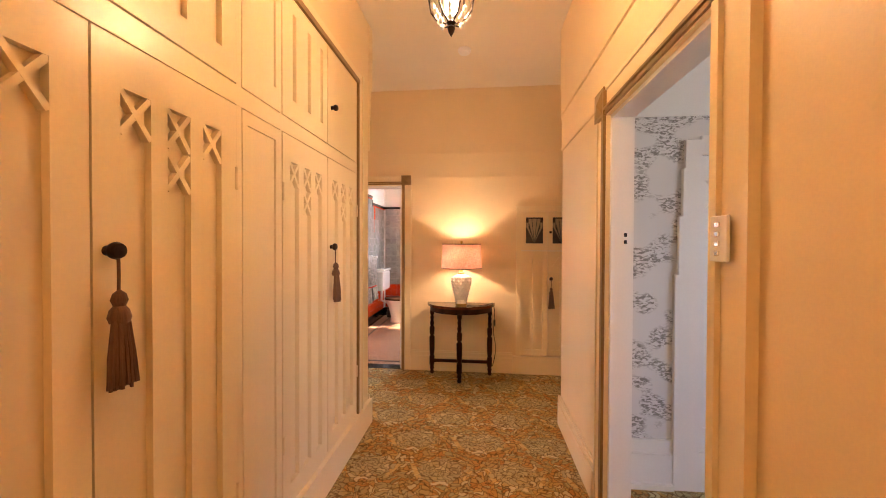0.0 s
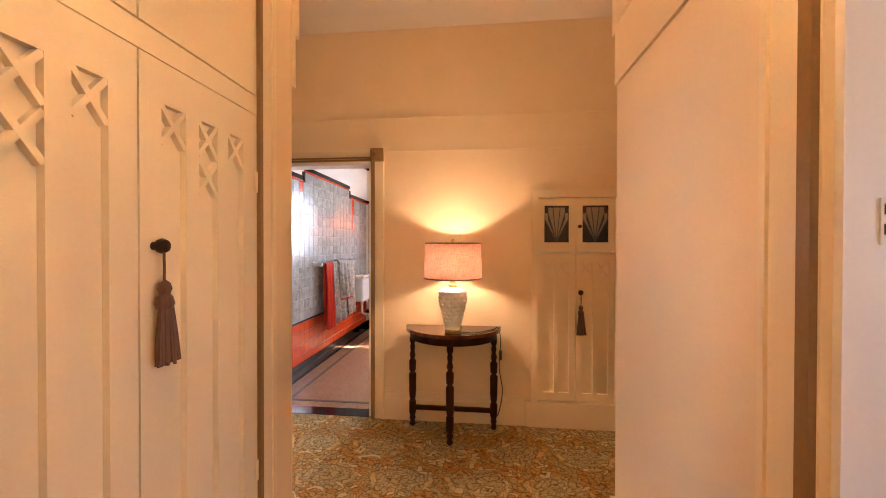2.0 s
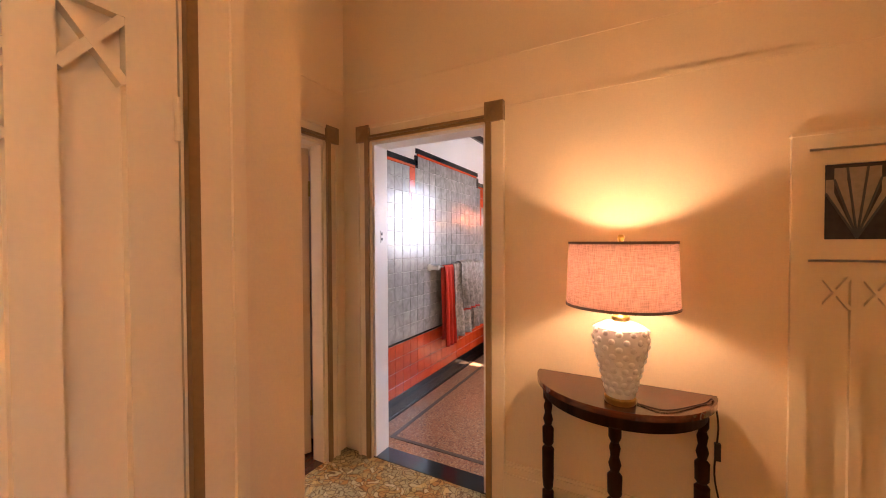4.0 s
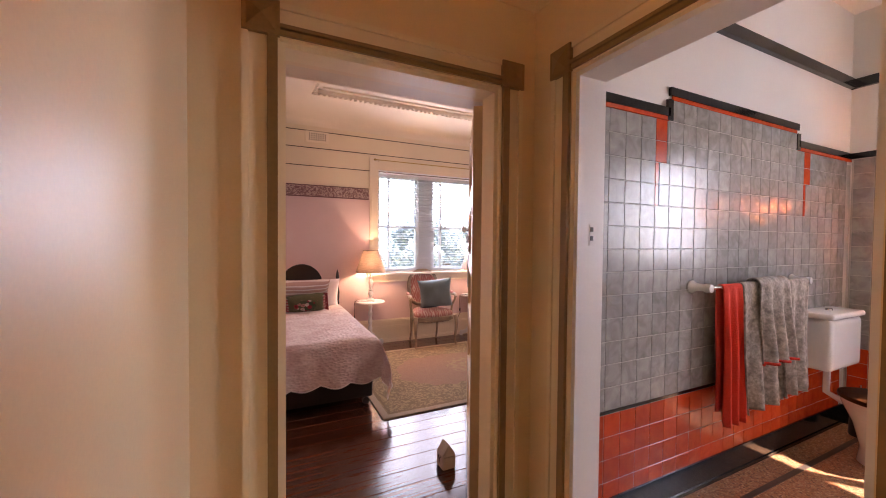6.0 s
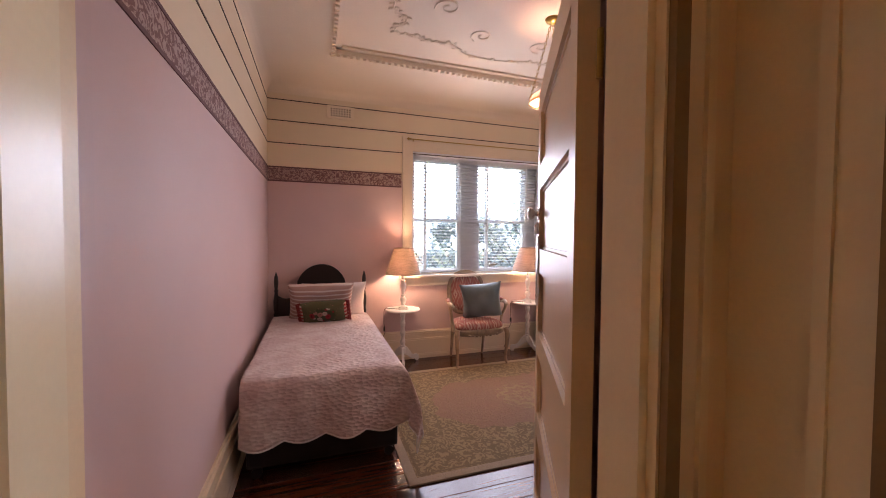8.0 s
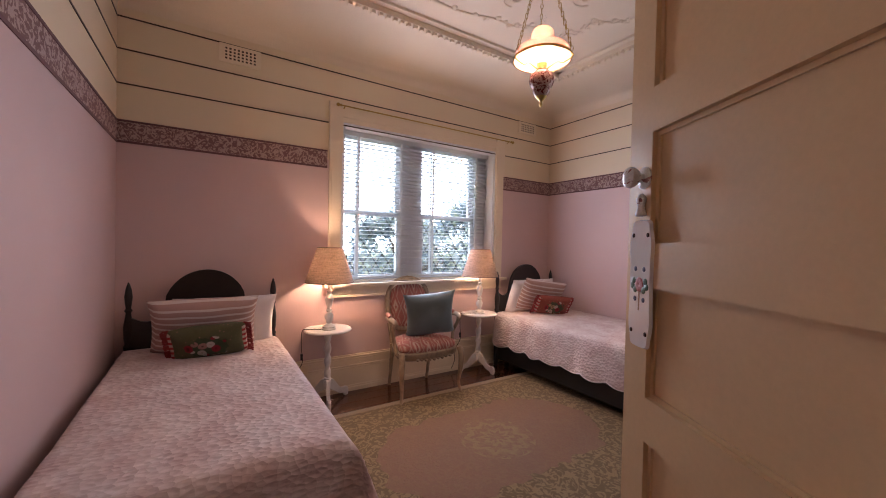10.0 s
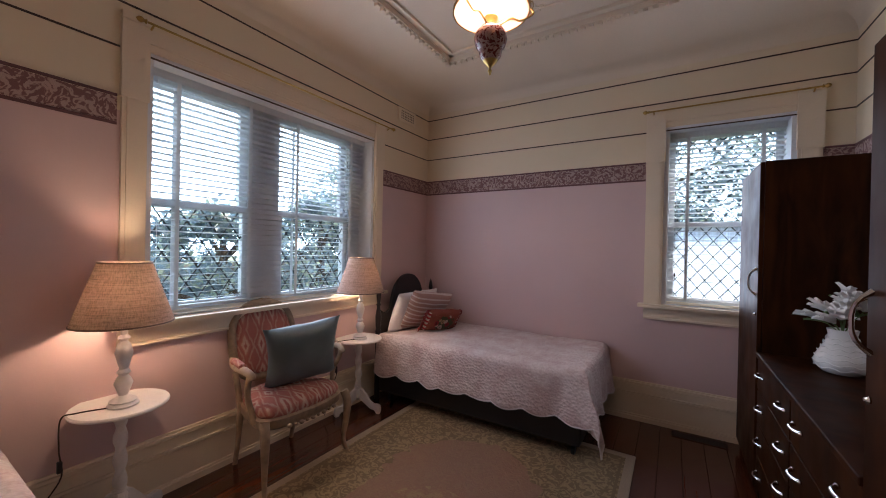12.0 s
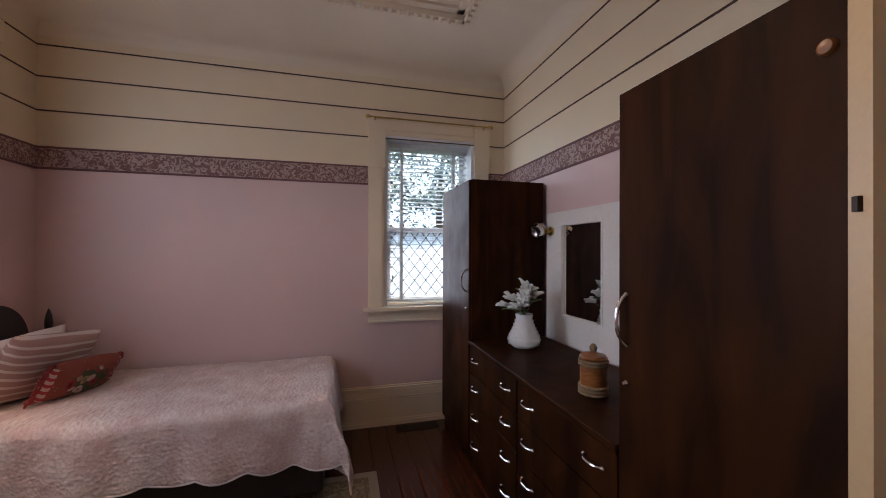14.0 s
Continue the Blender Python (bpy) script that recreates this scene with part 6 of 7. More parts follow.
# ---- bedside tables and lamps ----
def side_table(x, y, turn):
    t = thing("bedside_table", (x, y, 0.0), "small round white pedestal table with a twisted column", "table", "bedside tables", turn)
    part("tabletop", lathe([(0.165, 0.585), (0.185, 0.590), (0.188, 0.598), (0.183, 0.606), (0.0, 0.607)], 44), WHITEWOOD, t, smooth=True)
    bm = bmesh.new()
    n, seg = 60, 20
    rings = []
    for i in range(n + 1):
        z = 0.20 + 0.36 * i / n
        ring = []
        for k in range(seg):
            a = 2 * math.pi * k / seg
            r = 0.023 + 0.0055 * math.cos(2 * (a - 22 * (z - 0.2) * 1.4))
            ring.append(bm.verts.new((r * math.cos(a), r * math.sin(a), z)))
        rings.append(ring)
    for p, q in zip(rings, rings[1:]):
        for k in range(seg):
            bm.faces.new((p[k], p[(k + 1) % seg], q[(k + 1) % seg], q[k]))
    part("column", bm, WHITEWOOD, t, "white barley-twist column", smooth=True, angle=180)
    part("collar", lathe([(0.024, 0.555), (0.034, 0.565), (0.024, 0.572), (0.05, 0.586)], 20), WHITEWOOD, t, smooth=True)
    part("hub", lathe([(0.012, 0.10), (0.030, 0.115), (0.032, 0.17), (0.022, 0.185), (0.030, 0.195), (0.024, 0.205)], 20), WHITEWOOD, t, smooth=True)
    side = [(0.018, 0.19), (0.05, 0.178), (0.085, 0.135), (0.115, 0.088), (0.15, 0.070), (0.185, 0.078), (0.205, 0.066), (0.212, 0.035), (0.205, 0.0), (0.172, 0.0), (0.168, 0.022), (0.15, 0.034), (0.125, 0.030), (0.10, 0.045), (0.07, 0.075), (0.018, 0.10)]
    for i in range(3):
        bm = bmesh.new()
        f = [[bm.verts.new((x, y, z)) for x, z in side] for y in (-0.013, 0.013)]
        bm.faces.new(f[0])
        bm.faces.new(list(reversed(f[1])))
        for k in range(len(side)):
            j = (k + 1) % len(side)
            bm.faces.new((f[0][k], f[0][j], f[1][j], f[1][k]))
        bmesh.ops.bevel(bm, geom=bm.edges[:], offset=0.003, segments=1, affect="EDGES")
        part("foot", bm, WHITEWOOD, t, "flat scrolled white foot", at=pose(0, 0, 0, 0, 0, -20 + 120 * i))
    return t


def side_lamp(x, y):
    lamp = thing("bedside_lamp", (x, y, 0.607), "lit white turned lamp with a natural linen shade", "lamp", "bedside lamps")
    part("base", lathe([(0.058, 0), (0.06, 0.008), (0.05, 0.018), (0.054, 0.026), (0.04, 0.036), (0.018, 0.05), (0.028, 0.08), (0.036, 0.105), (0.026, 0.13), (0.016, 0.14), (0.027, 0.155), (0.016, 0.17), (0.024, 0.20), (0.034, 0.245), (0.024, 0.285), (0.013, 0.30), (0.024, 0.315), (0.013, 0.33), (0.016, 0.37), (0.012, 0.385)], 26), WHITEWOOD, lamp, smooth=True)
    part("holder", lathe([(0.010, 0.385), (0.015, 0.40), (0.015, 0.44), (0.008, 0.45)], 14), BRASS, lamp)
    part("bulb", ball(bmesh.new(), (0, 0, 0.455), 0.022, 1.2), BULB, lamp)
    s = part("shade", ring_shell([(0.190, 0.385), (0.100, 0.665)], 0.002), SHADE_LINEN, lamp, "natural linen shade", smooth=True)
    part("trim_band", ring_shell([(0.1915, 0.383), (0.189, 0.390)], 0.004), TRIM_DARK, s)
    part("trim_band", ring_shell([(0.1020, 0.660), (0.1005, 0.667)], 0.004), TRIM_DARK, s)
    part("spider", tube([(-0.099, 0, 0.655), (0.0, 0, 0.645), (0.099, 0, 0.655)], 0.002, 6), BRASS, lamp)
    part("flex", tube(curve_points([(0.0, -0.06, 0.006), (-0.04, -0.15, 0.006), (-0.06, -0.195, -0.01), (-0.055, -0.2, -0.14), (-0.06, -0.19, -0.26), (-0.09, -0.24, -0.38), (-0.11, -0.22, -0.48), (-0.12, -0.25, -0.57)], 6), 0.003, 6), BRONZE, lamp, "dark flex")
    part("switch", soft_box(-0.066, -0.05, -0.205, -0.188, -0.24, -0.19, 0.003), BLACKPLASTIC, lamp)
    return lamp


side_table(-5.41, 4.28, 10)
side_lamp(-5.37, 4.275)
side_table(-5.42, 5.855, 35)
side_lamp(-5.385, 5.83)

# ---- armchair ----
ch = thing("armchair", (-5.26, 5.075, 0.0), "French carved beech armchair in rose ikat fabric", "armchair")
FX, RXX = 0.205, -0.19


def cabriole(x, y, front):
    s = 1 if y > 0 else -1
    if front:
        pts = [(x - 0.012, y, 0.40), (x + 0.012, y + s * 0.010, 0.33), (x + 0.006, y + s * 0.006, 0.2), (x - 0.006, y - s * 0.002, 0.09), (x + 0.008, y + s * 0.006, 0.025), (x + 0.016, y + s * 0.012, 0.0)]
        rad = [0.026, 0.027, 0.020, 0.0145, 0.0135, 0.018]
    else:
        pts = [(x + 0.01, y, 0.40), (x, y, 0.28), (x - 0.02, y, 0.12), (x - 0.045, y, 0.0)]
        rad = [0.021, 0.019, 0.015, 0.014]
    c = curve_points(pts, 5)
    rr = np.interp(np.linspace(0, len(pts) - 1, len(c)), range(len(pts)), rad)
    part("leg", tube(c, list(rr), 12), CHAIRWOOD, ch, smooth=True)


for y in (-0.285, 0.285):
    cabriole(FX, y, True)
for y in (-0.20, 0.20):
    cabriole(RXX, y, False)


def seat_outline(g):
    pts = []
    for i in range(60):
        a = 2 * math.pi * i / 60
        cx, cy = math.cos(a), math.sin(a)
        x = (abs(cx) ** 0.45) * (1 if cx > 0 else -1) * (0.215 + g)
        hw = 0.255 + 0.05 * (x / 0.215)
        y = (abs(cy) ** 0.45) * (1 if cy > 0 else -1) * (hw + g)
        if x > 0.15:
            x += 0.018 * math.cos(y / 0.3 * 2.6)
        pts.append((x, y))
    return pts


def slab(outlines):
    """A solid through closed outlines at rising heights."""
    bm = bmesh.new()
    rings = [[bm.verts.new((x, y, z)) for x, y in pts] for pts, z in outlines]
    for a, b in zip(rings, rings[1:]):
        n = len(a)
        for i in range(n):
            bm.faces.new((a[i], a[(i + 1) % n], b[(i + 1) % n], b[i]))
    bm.faces.new(list(reversed(rings[0])))
    bm.faces.new(rings[-1])
    return bm


part("seat_rail", slab([(seat_outline(-0.012), 0.335), (seat_outline(0.006), 0.35), (seat_outline(0.008), 0.395), (seat_outline(-0.006), 0.405)]), CHAIRWOOD, ch, smooth=True, angle=50)
part("seat", slab([(seat_outline(-0.008), 0.40), (seat_outline(0.0), 0.425), (seat_outline(-0.012), 0.455), (seat_outline(-0.05), 0.475), (seat_outline(-0.12), 0.485)]), IKAT, ch, "rose ikat upholstered seat", smooth=True, angle=70)
bm = bmesh.new()
for i in range(9):
    y = -0.16 + i * 0.04
    ball(bm, (0.238 - 0.0 * y, y, 0.352 - 0.012 * math.cos(y / 0.16 * 1.5)), 0.011 if i % 2 else 0.015, 0.8, 8, 6)
part("carving", bm, CHAIRWOOD, ch, smooth=True)


def back_point(s, t, k=1.0):
    """s: angle round the oval back; t: offset outward."""
    cx, cy = math.cos(s), math.sin(s)
    y = (abs(cx) ** 0.62) * (1 if cx > 0 else -1) * (0.215 + t) * k
    z = 0.735 + (abs(cy) ** 0.72) * (1 if cy > 0 else -1) * (0.225 + t) * k + (0.018 * math.exp(-(cx * 4) ** 2) if cy > 0 else 0)
    return Vector((-0.205 - 0.20 * (z - 0.45), y, z))


loop = [back_point(2 * math.pi * i / 64, 0.0) for i in range(65)]
part("back_frame", tube(loop, 0.025, 12), CHAIRWOOD, ch, smooth=True)
bm = bmesh.new()
rings = []
for k, bulge in ((0.97, 0.006), (0.9, 0.022), (0.7, 0.034), (0.4, 0.04), (0.02, 0.042)):
    rings.append([bm.verts.new(back_point(2 * math.pi * i / 48, -0.01, k) + Vector((bulge, 0, 0))) for i in range(48)])
for a, b in zip(rings, rings[1:]):
    for i in range(48):
        bm.faces.new((a[i], a[(i + 1) % 48], b[(i + 1) % 48], b[i]))
rear = [bm.verts.new(back_point(2 * math.pi * i / 48, -0.01, 0.97) + Vector((-0.012, 0, 0))) for i in range(48)]
bm.faces.new(rear)
for i in range(48):
    bm.faces.new((rings[0][i], rings[0][(i + 1) % 48], rear[(i + 1) % 48], rear[i]))
part("backrest", bm, IKAT, ch, "rose ikat upholstered back", smooth=True, angle=70)
bm = bmesh.new()
for i in range(5):
    ball(bm, (-0.30, -0.04 + 0.02 * i, 0.983 + 0.006 * (2 - abs(i - 2))), 0.012, 1.0, 8, 6)
part("crest_carving", bm, CHAIRWOOD, ch, smooth=True)
for s in (-1, 1):
    part("back_post", tube(curve_points([(-0.195, s * 0.20, 0.36), (-0.20, s * 0.205, 0.46), (-0.225, s * 0.215, 0.58)], 5), 0.018, 10), CHAIRWOOD, ch, smooth=True)
    arm = curve_points([(-0.245, s * 0.225, 0.66), (-0.15, s * 0.27, 0.655), (-0.02, s * 0.315, 0.668), (0.08, s * 0.33, 0.672), (0.125, s * 0.325, 0.655), (0.135, s * 0.322, 0.635)], 6)
    a = part("arm", tube(arm, [0.016 + 0.006 * math.sin(i / len(arm) * 3.0) for i in range(len(arm))], 12, flat=0.75), CHAIRWOOD, ch, smooth=True)
    part("arm_pad", tube(curve_points([(-0.13, s * 0.278, 0.678), (-0.06, s * 0.302, 0.69), (0.01, s * 0.318, 0.69), (0.05, s * 0.325, 0.685)], 5), [0.008, 0.02, 0.022, 0.02] + [0.02] * 11 + [0.008], 12), IKAT, a, smooth=True)
    part("arm_support", tube(curve_points([(0.115, s * 0.325, 0.655), (0.10, s * 0.325, 0.60), (0.065, s * 0.305, 0.52), (0.075, s * 0.29, 0.44), (0.10, s * 0.285, 0.37)], 6), 0.016, 12), CHAIRWOOD, ch, smooth=True)
pillow("cushion", 0.46, 0.46, 0.15, BLUE, "grey blue silk cushion propped on the armchair", pose(-5.19, 5.12, 0.692, 24, -6, 68), pinch=0.12, seed=11)

# ---- rug ----
RUGC, RUGH = (-4.25, 5.115), (0.86, 1.25)
rb = soft_box(-RUGH[0], RUGH[0], -RUGH[1], RUGH[1], 0.0, 0.012, 0.004)
tagged(part("rug", rb, rug_mat(*RUGC, *RUGH), at=pose(*RUGC, 0.0)), "dusty rose and beige sculpted wool rug with medallion", "rug")

# ---- pendant oil lamp ----
pl = thing("oil_lamp_pendant", (-3.93, 5.12, 2.155), "hanging oil-style lamp with opal shade and painted china font", "pendant lamp")
part("finial", lathe([(0.001, 0), (0.006, 0.01), (0.010, 0.022), (0.005, 0.032), (0.010, 0.04), (0.028, 0.058), (0.034, 0.066)], 16), BRASS, pl, smooth=True)
FONT = damask_mat("red and white painted china", (0.42, 0.26, 0.22), (0.16, 0.03, 0.025), 30.0, 0.52, 0.56, rough=0.1)
part("font", lathe([(0.03, 0.062), (0.048, 0.085), (0.052, 0.10), (0.050, 0.112), (0.066, 0.13), (0.075, 0.16), (0.070, 0.19), (0.052, 0.21), (0.03, 0.217)], 28), FONT, pl, "painted red and white china font", smooth=True)
part("burner", lathe([(0.03, 0.215), (0.034, 0.225), (0.028, 0.235), (0.032, 0.26), (0.024, 0.27)], 20), BRASS, pl, "brass burner", smooth=True)
part("shade", ring_shell([(0.170, 0.285), (0.168, 0.31), (0.150, 0.345), (0.10, 0.375), (0.062, 0.39), (0.058, 0.405), (0.066, 0.43), (0.060, 0.455), (0.045, 0.47)], 0.003), OPAL, pl, "opal glass shade", smooth=True)
part("chimney", ring_shell([(0.024, 0.27), (0.03, 0.31), (0.02, 0.37), (0.018, 0.54)], 0.0015, 20), GLASS, pl, smooth=True)
part("gallery", ring_shell([(0.174, 0.283), (0.174, 0.296)], 0.005), BRASS, pl)
part("bulb", ball(bmesh.new(), (0, 0, 0.315), 0.022, 1.4), BULB, pl)
for i in range(3):
    a = radians(20 + 120 * i)
    part("scroll_arm", tube(curve_points([(0.17 * math.cos(a), 0.17 * math.sin(a), 0.29), (0.185 * math.cos(a), 0.185 * math.sin(a), 0.26), (0.13 * math.cos(a), 0.13 * math.sin(a), 0.235), (0.09 * math.cos(a), 0.09 * math.sin(a), 0.25), (0.034 * math.cos(a), 0.034 * math.sin(a), 0.225)], 6), 0.0045, 8), BRASS, pl, smooth=True)
    bm = bmesh.new()
    for k in range(22):
        f = k / 22
        r = 0.178 * (1 - f) + 0.012 * f
        c = Vector((r * math.cos(a), r * math.sin(a), 0.30 + f * 0.60))
        q = [Vector((0.0085 * math.cos(w), 0, 0.018 * math.sin(w))) for w in (0, 1.05, 2.1, 3.14, 4.2, 5.24, 6.283)]
        rot = Matrix.Rotation(a + (math.pi / 2 if k % 2 else 0), 3, "Z")
        tube([c + rot @ p for p in q], 0.0022, 5, bm)
    part("chain", bm, BRASS, pl)
part("ceiling_rose", lathe([(0.012, 0.885), (0.05, 0.905), (0.06, 0.922), (0.062, 0.925)], 24), BRASS, pl, smooth=True)

# ---- wardrobes, chest of drawers, mirror ----
def handle(parent, where, length, axis, material, out=0.03, name="handle"):
    """A bowed pull on a front that faces -x. axis: z upright, y level."""
    x, y, z = where
    n = 10
    pts = []
    for i in range(n + 1):
        s = i / n * 2 - 1
        o = out * (1 - abs(s) ** 3.0)
        pts.append((x - o, y + (s * length / 2 if axis == "y" else 0), z + (s * length / 2 if axis == "z" else 0)))
    bm = tube(pts, [0.008 if i in (0, n) else 0.0055 for i in range(n + 1)], 8)
    return part(name, bm, material, parent, smooth=True)


def wardrobe(y0, y1, knob_y, label):
    w = thing("wardrobe", ((-2.80 + BX1) / 2, (y0 + y1) / 2, 0.0), label, "wardrobe", "wardrobes")
    inv = w.matrix_world.inverted()

    def add(nm, bm, material=DARKWOOD, lab="", smooth=False):
        o = part(nm, bm, material, w, lab, smooth)
        o.matrix_parent_inverse = inv
        return o
    add("body", soft_box(-2.778, BX1 - 0.03, y0, y1, 0.0, 1.892, 0.003))
    d = add("door", soft_box(-2.800, -2.780, y0 + 0.003, y1 - 0.003, 0.07, 1.888, 0.003))
    handle(d, (-2.80, knob_y, 1.215), 0.15, "z", CHROME, 0.036)
    part("lock", lathe([(0.008, 0), (0.009, 0.004), (0.004, 0.012)], 12), CHROME, d, smooth=True, at=pose(-2.80, knob_y, 1.03, 0, -90, 0))
    return w


wardrobe(4.37, 4.905, 4.87, "tall dark brown veneer wardrobe behind the open door")
wardrobe(6.285, 6.95, 6.33, "tall dark brown veneer wardrobe beside the window")
hk = tagged(part("door_catch", lathe([(0.015, 0.0), (0.015, 0.005), (0.011, 0.010), (0.0, 0.011)], 20), CANE, smooth=True, at=pose(-2.80, 4.400, 1.768, 0, -90, 0)), "small round brown catch on the wardrobe door", "catch")


def drawers(y0, y1, label):
    c = thing("chest_of_drawers", ((-2.79 + BX1) / 2, (y0 + y1) / 2, 0.0), label, "chest of drawers", "chests of drawers")
    inv = c.matrix_world.inverted()

    def add(nm, bm, material=DARKWOOD, lab="", smooth=False):
        o = part(nm, bm, material, c, lab, smooth)
        o.matrix_parent_inverse = inv
        return o
    add("body", soft_box(-2.772, BX1 - 0.03, y0, y1, 0.0, 0.80, 0.003))
    add("plinth", soft_box(-2.776, -2.772, y0 + 0.01, y1 - 0.01, 0.0, 0.085, 0.001))
    for k in range(4):
        z0 = 0.092 + k * 0.177
        d = add("drawer_front", soft_box(-2.793, -2.773, y0 + 0.006, y1 - 0.006, z0, z0 + 0.171, 0.004))
        for y in (y0 + 0.115, y1 - 0.115):
            handle(d, (-2.793, y, z0 + 0.095), 0.095, "y", CHROME, 0.026)
            for s in (-1, 1):
                part("handle_foot", ball(bmesh.new(), (-2.796, y + s * 0.0475, z0 + 0.095), 0.011, 0.8, 10, 6), CHROME, d, smooth=True)
    return c


drawers(4.91, 5.593, "dark brown four-drawer chest with bowed steel handles")
drawers(5.597, 6.28, "dark brown four-drawer chest with bowed steel handles")
tp = tagged(part("dresser_top", soft_box(-2.805, BX1 - 0.03, 4.91, 6.28, 0.802, 0.826, 0.006, 3), DARKWOOD), "polished dark brown top spanning both chests", "dresser top")

mir = thing("wall_mirror", (BX1, 5.88, 0.83), "mirror in a wide white painted frame above the chests", "mirror")
bm = bmesh.new()
for a, b, lo, hi in ((-0.37, -0.195, 0.0, 0.842), (0.20, 0.37, 0.0, 0.842), (-0.195, 0.20, 0.0, 0.175), (-0.195, 0.20, 0.755, 0.842)):
    box(bm, -0.022, 0.0, a, b, lo, hi)
part("frame", bm, WHITEWOOD, mir)
part("glass", box(bmesh.new(), -0.008, -0.004, -0.195, 0.20, 0.175, 0.755), MIRROR, mir)
bm = bmesh.new()
for a, b, lo, hi in ((-0.20, -0.188, 0.168, 0.762), (0.193, 0.205, 0.168, 0.762), (-0.188, 0.193, 0.168, 0.18), (-0.188, 0.193, 0.75, 0.762)):
    box(bm, -0.027, -0.009, a, b, lo, hi)
part("inner_bead", bm, WHITEWOOD, mir)
sp = thing("wall_spotlight", (BX1 - 0.022, 6.19, 1.55), "round brass and chrome wall spotlight on the mirror frame", "spotlight")
part("mount", lathe([(0.03, 0), (0.03, 0.012), (0.012, 0.018), (0.010, 0.04)], 20), BRASS, sp, smooth=True, at=pose(0, 0, 0, 0, -90, 0))
part("head", lathe([(0.003, -0.05), (0.028, -0.045), (0.042, -0.02), (0.045, 0.01), (0.040, 0.035), (0.036, 0.03), (0.02, 0.02)], 24), CHROME, sp, "chrome globe head", smooth=True, at=pose(-0.085, 0.02, 0.01, 0, -115, 20))
part("collar", lathe([(0.046, -0.006), (0.048, 0), (0.046, 0.006)], 24), BRASS, sp, smooth=True, at=pose(-0.085, 0.02, 0.01, 0, -115, 20))

# vase of flowers
vs = thing("flower_vase", (-2.53, 6.03, 0.826), "white textured vase filled with white magnolia flowers", "vase")
vprof = [(0.045, 0), (0.066, 0.005), (0.094, 0.032), (0.098, 0.050), (0.090, 0.078), (0.070, 0.118), (0.055, 0.155), (0.049, 0.18), (0.054, 0.205), (0.046, 0.203), (0.040, 0.19), (0.04, 0.17)]
vb = part("body", lathe(vprof, 36), CERAMIC, vs, smooth=True)
bm = bmesh.new()
for row in range(7):
    z = 0.03 + row * 0.022
    r = next(r0 + (r1 - r0) * (z - z0) / (z1 - z0) for (r0, z0), (r1, z1) in zip(vprof[1:], vprof[2:]) if z0 <= z <= z1)
    tube([(math.cos(i * math.pi / 15) * (r + 0.002), math.sin(i * math.pi / 15) * (r + 0.002), z + 0.006 * math.sin(i * 1.7 + row)) for i in range(31)], 0.0024, 5, bm)
part("texture_band", bm, CERAMIC, vb, smooth=True)
rnd = random.Random(12)


def petal(bm, base, direction, length, width):
    d = direction.normalized()
    side = d.cross(Vector((0.3, 0.2, 1))).normalized()
    up = side.cross(d)
    fn = lambda u, v: base + d * (length * u) + side * (width * math.sin(math.pi * min(1, u * 0.9 + 0.08)) * (v - 0.5)) + up * (0.3 * width * (v - 0.5) ** 2 * 4 - 0.25 * length * u * u)
    grid_sheet(fn, 5, 4, bm)


for i in range(12):
    a, tilt = i * 2.399, 0.1 + 1.0 * rnd.random()
    L = 0.06 + 0.11 * rnd.random()
    d = Vector((math.cos(a) * math.sin(tilt), math.sin(a) * math.sin(tilt), math.cos(tilt)))
    p0, p1 = Vector((0, 0, 0.18)), Vector((0, 0, 0.19)) + d * L
    part("stem", tube([p0, (p0 + p1) / 2 + Vector((0, 0, 0.01)), p1], 0.0025, 6), STEM, vs)
    bm = bmesh.new()
    for k in range(7):
        b = k * 0.9 + i
        q = (d + (0.35 + 0.4 * (k % 2)) * Vector((math.cos(b), math.sin(b), 0.25 * math.sin(2 * b)))).normalized()
        petal(bm, p1 - d * 0.01, q, 0.055 + 0.03 * rnd.random(), 0.046)
    part("flower", bm, PETAL, vs, "white magnolia flower", smooth=True)
    if i % 3 == 0:
        bm = bmesh.new()
        for k in range(2):
            petal(bm, p1 - d * 0.04, (d + Vector((math.cos(i + k * 3), math.sin(i + k * 3), 0))).normalized(), 0.07, 0.03)
        part("leaf", bm, STEM, vs, smooth=True)

jar = thing("cane_jar", (-2.60, 5.285, 0.826), "amber cane lidded jar bound with rope", "jar")
part("body", lathe([(0.05, 0.0), (0.052, 0.02), (0.052, 0.13), (0.05, 0.145)], 28), CANE, jar, smooth=True)
ROPE = plain("plaited rope", (0.30, 0.20, 0.11), 0.8, var=0.3, grain=120)
for z in (0.008, 0.022, 0.036, 0.125, 0.138):
    part("rope_band", tube([(0.054 * math.cos(i * math.pi / 14), 0.054 * math.sin(i * math.pi / 14), z + 0.0015 * math.sin(i * 3)) for i in range(29)], 0.0065, 7), ROPE, jar, smooth=True)
lid = part("lid", lathe([(0.054, 0.146), (0.056, 0.152), (0.05, 0.162), (0.02, 0.17), (0.01, 0.175)], 28), CANE, jar, smooth=True)
part("lid_knob", lathe([(0.008, 0.17), (0.014, 0.18), (0.016, 0.192), (0.008, 0.205), (0.001, 0.208)], 16), ROPE, lid, smooth=True)

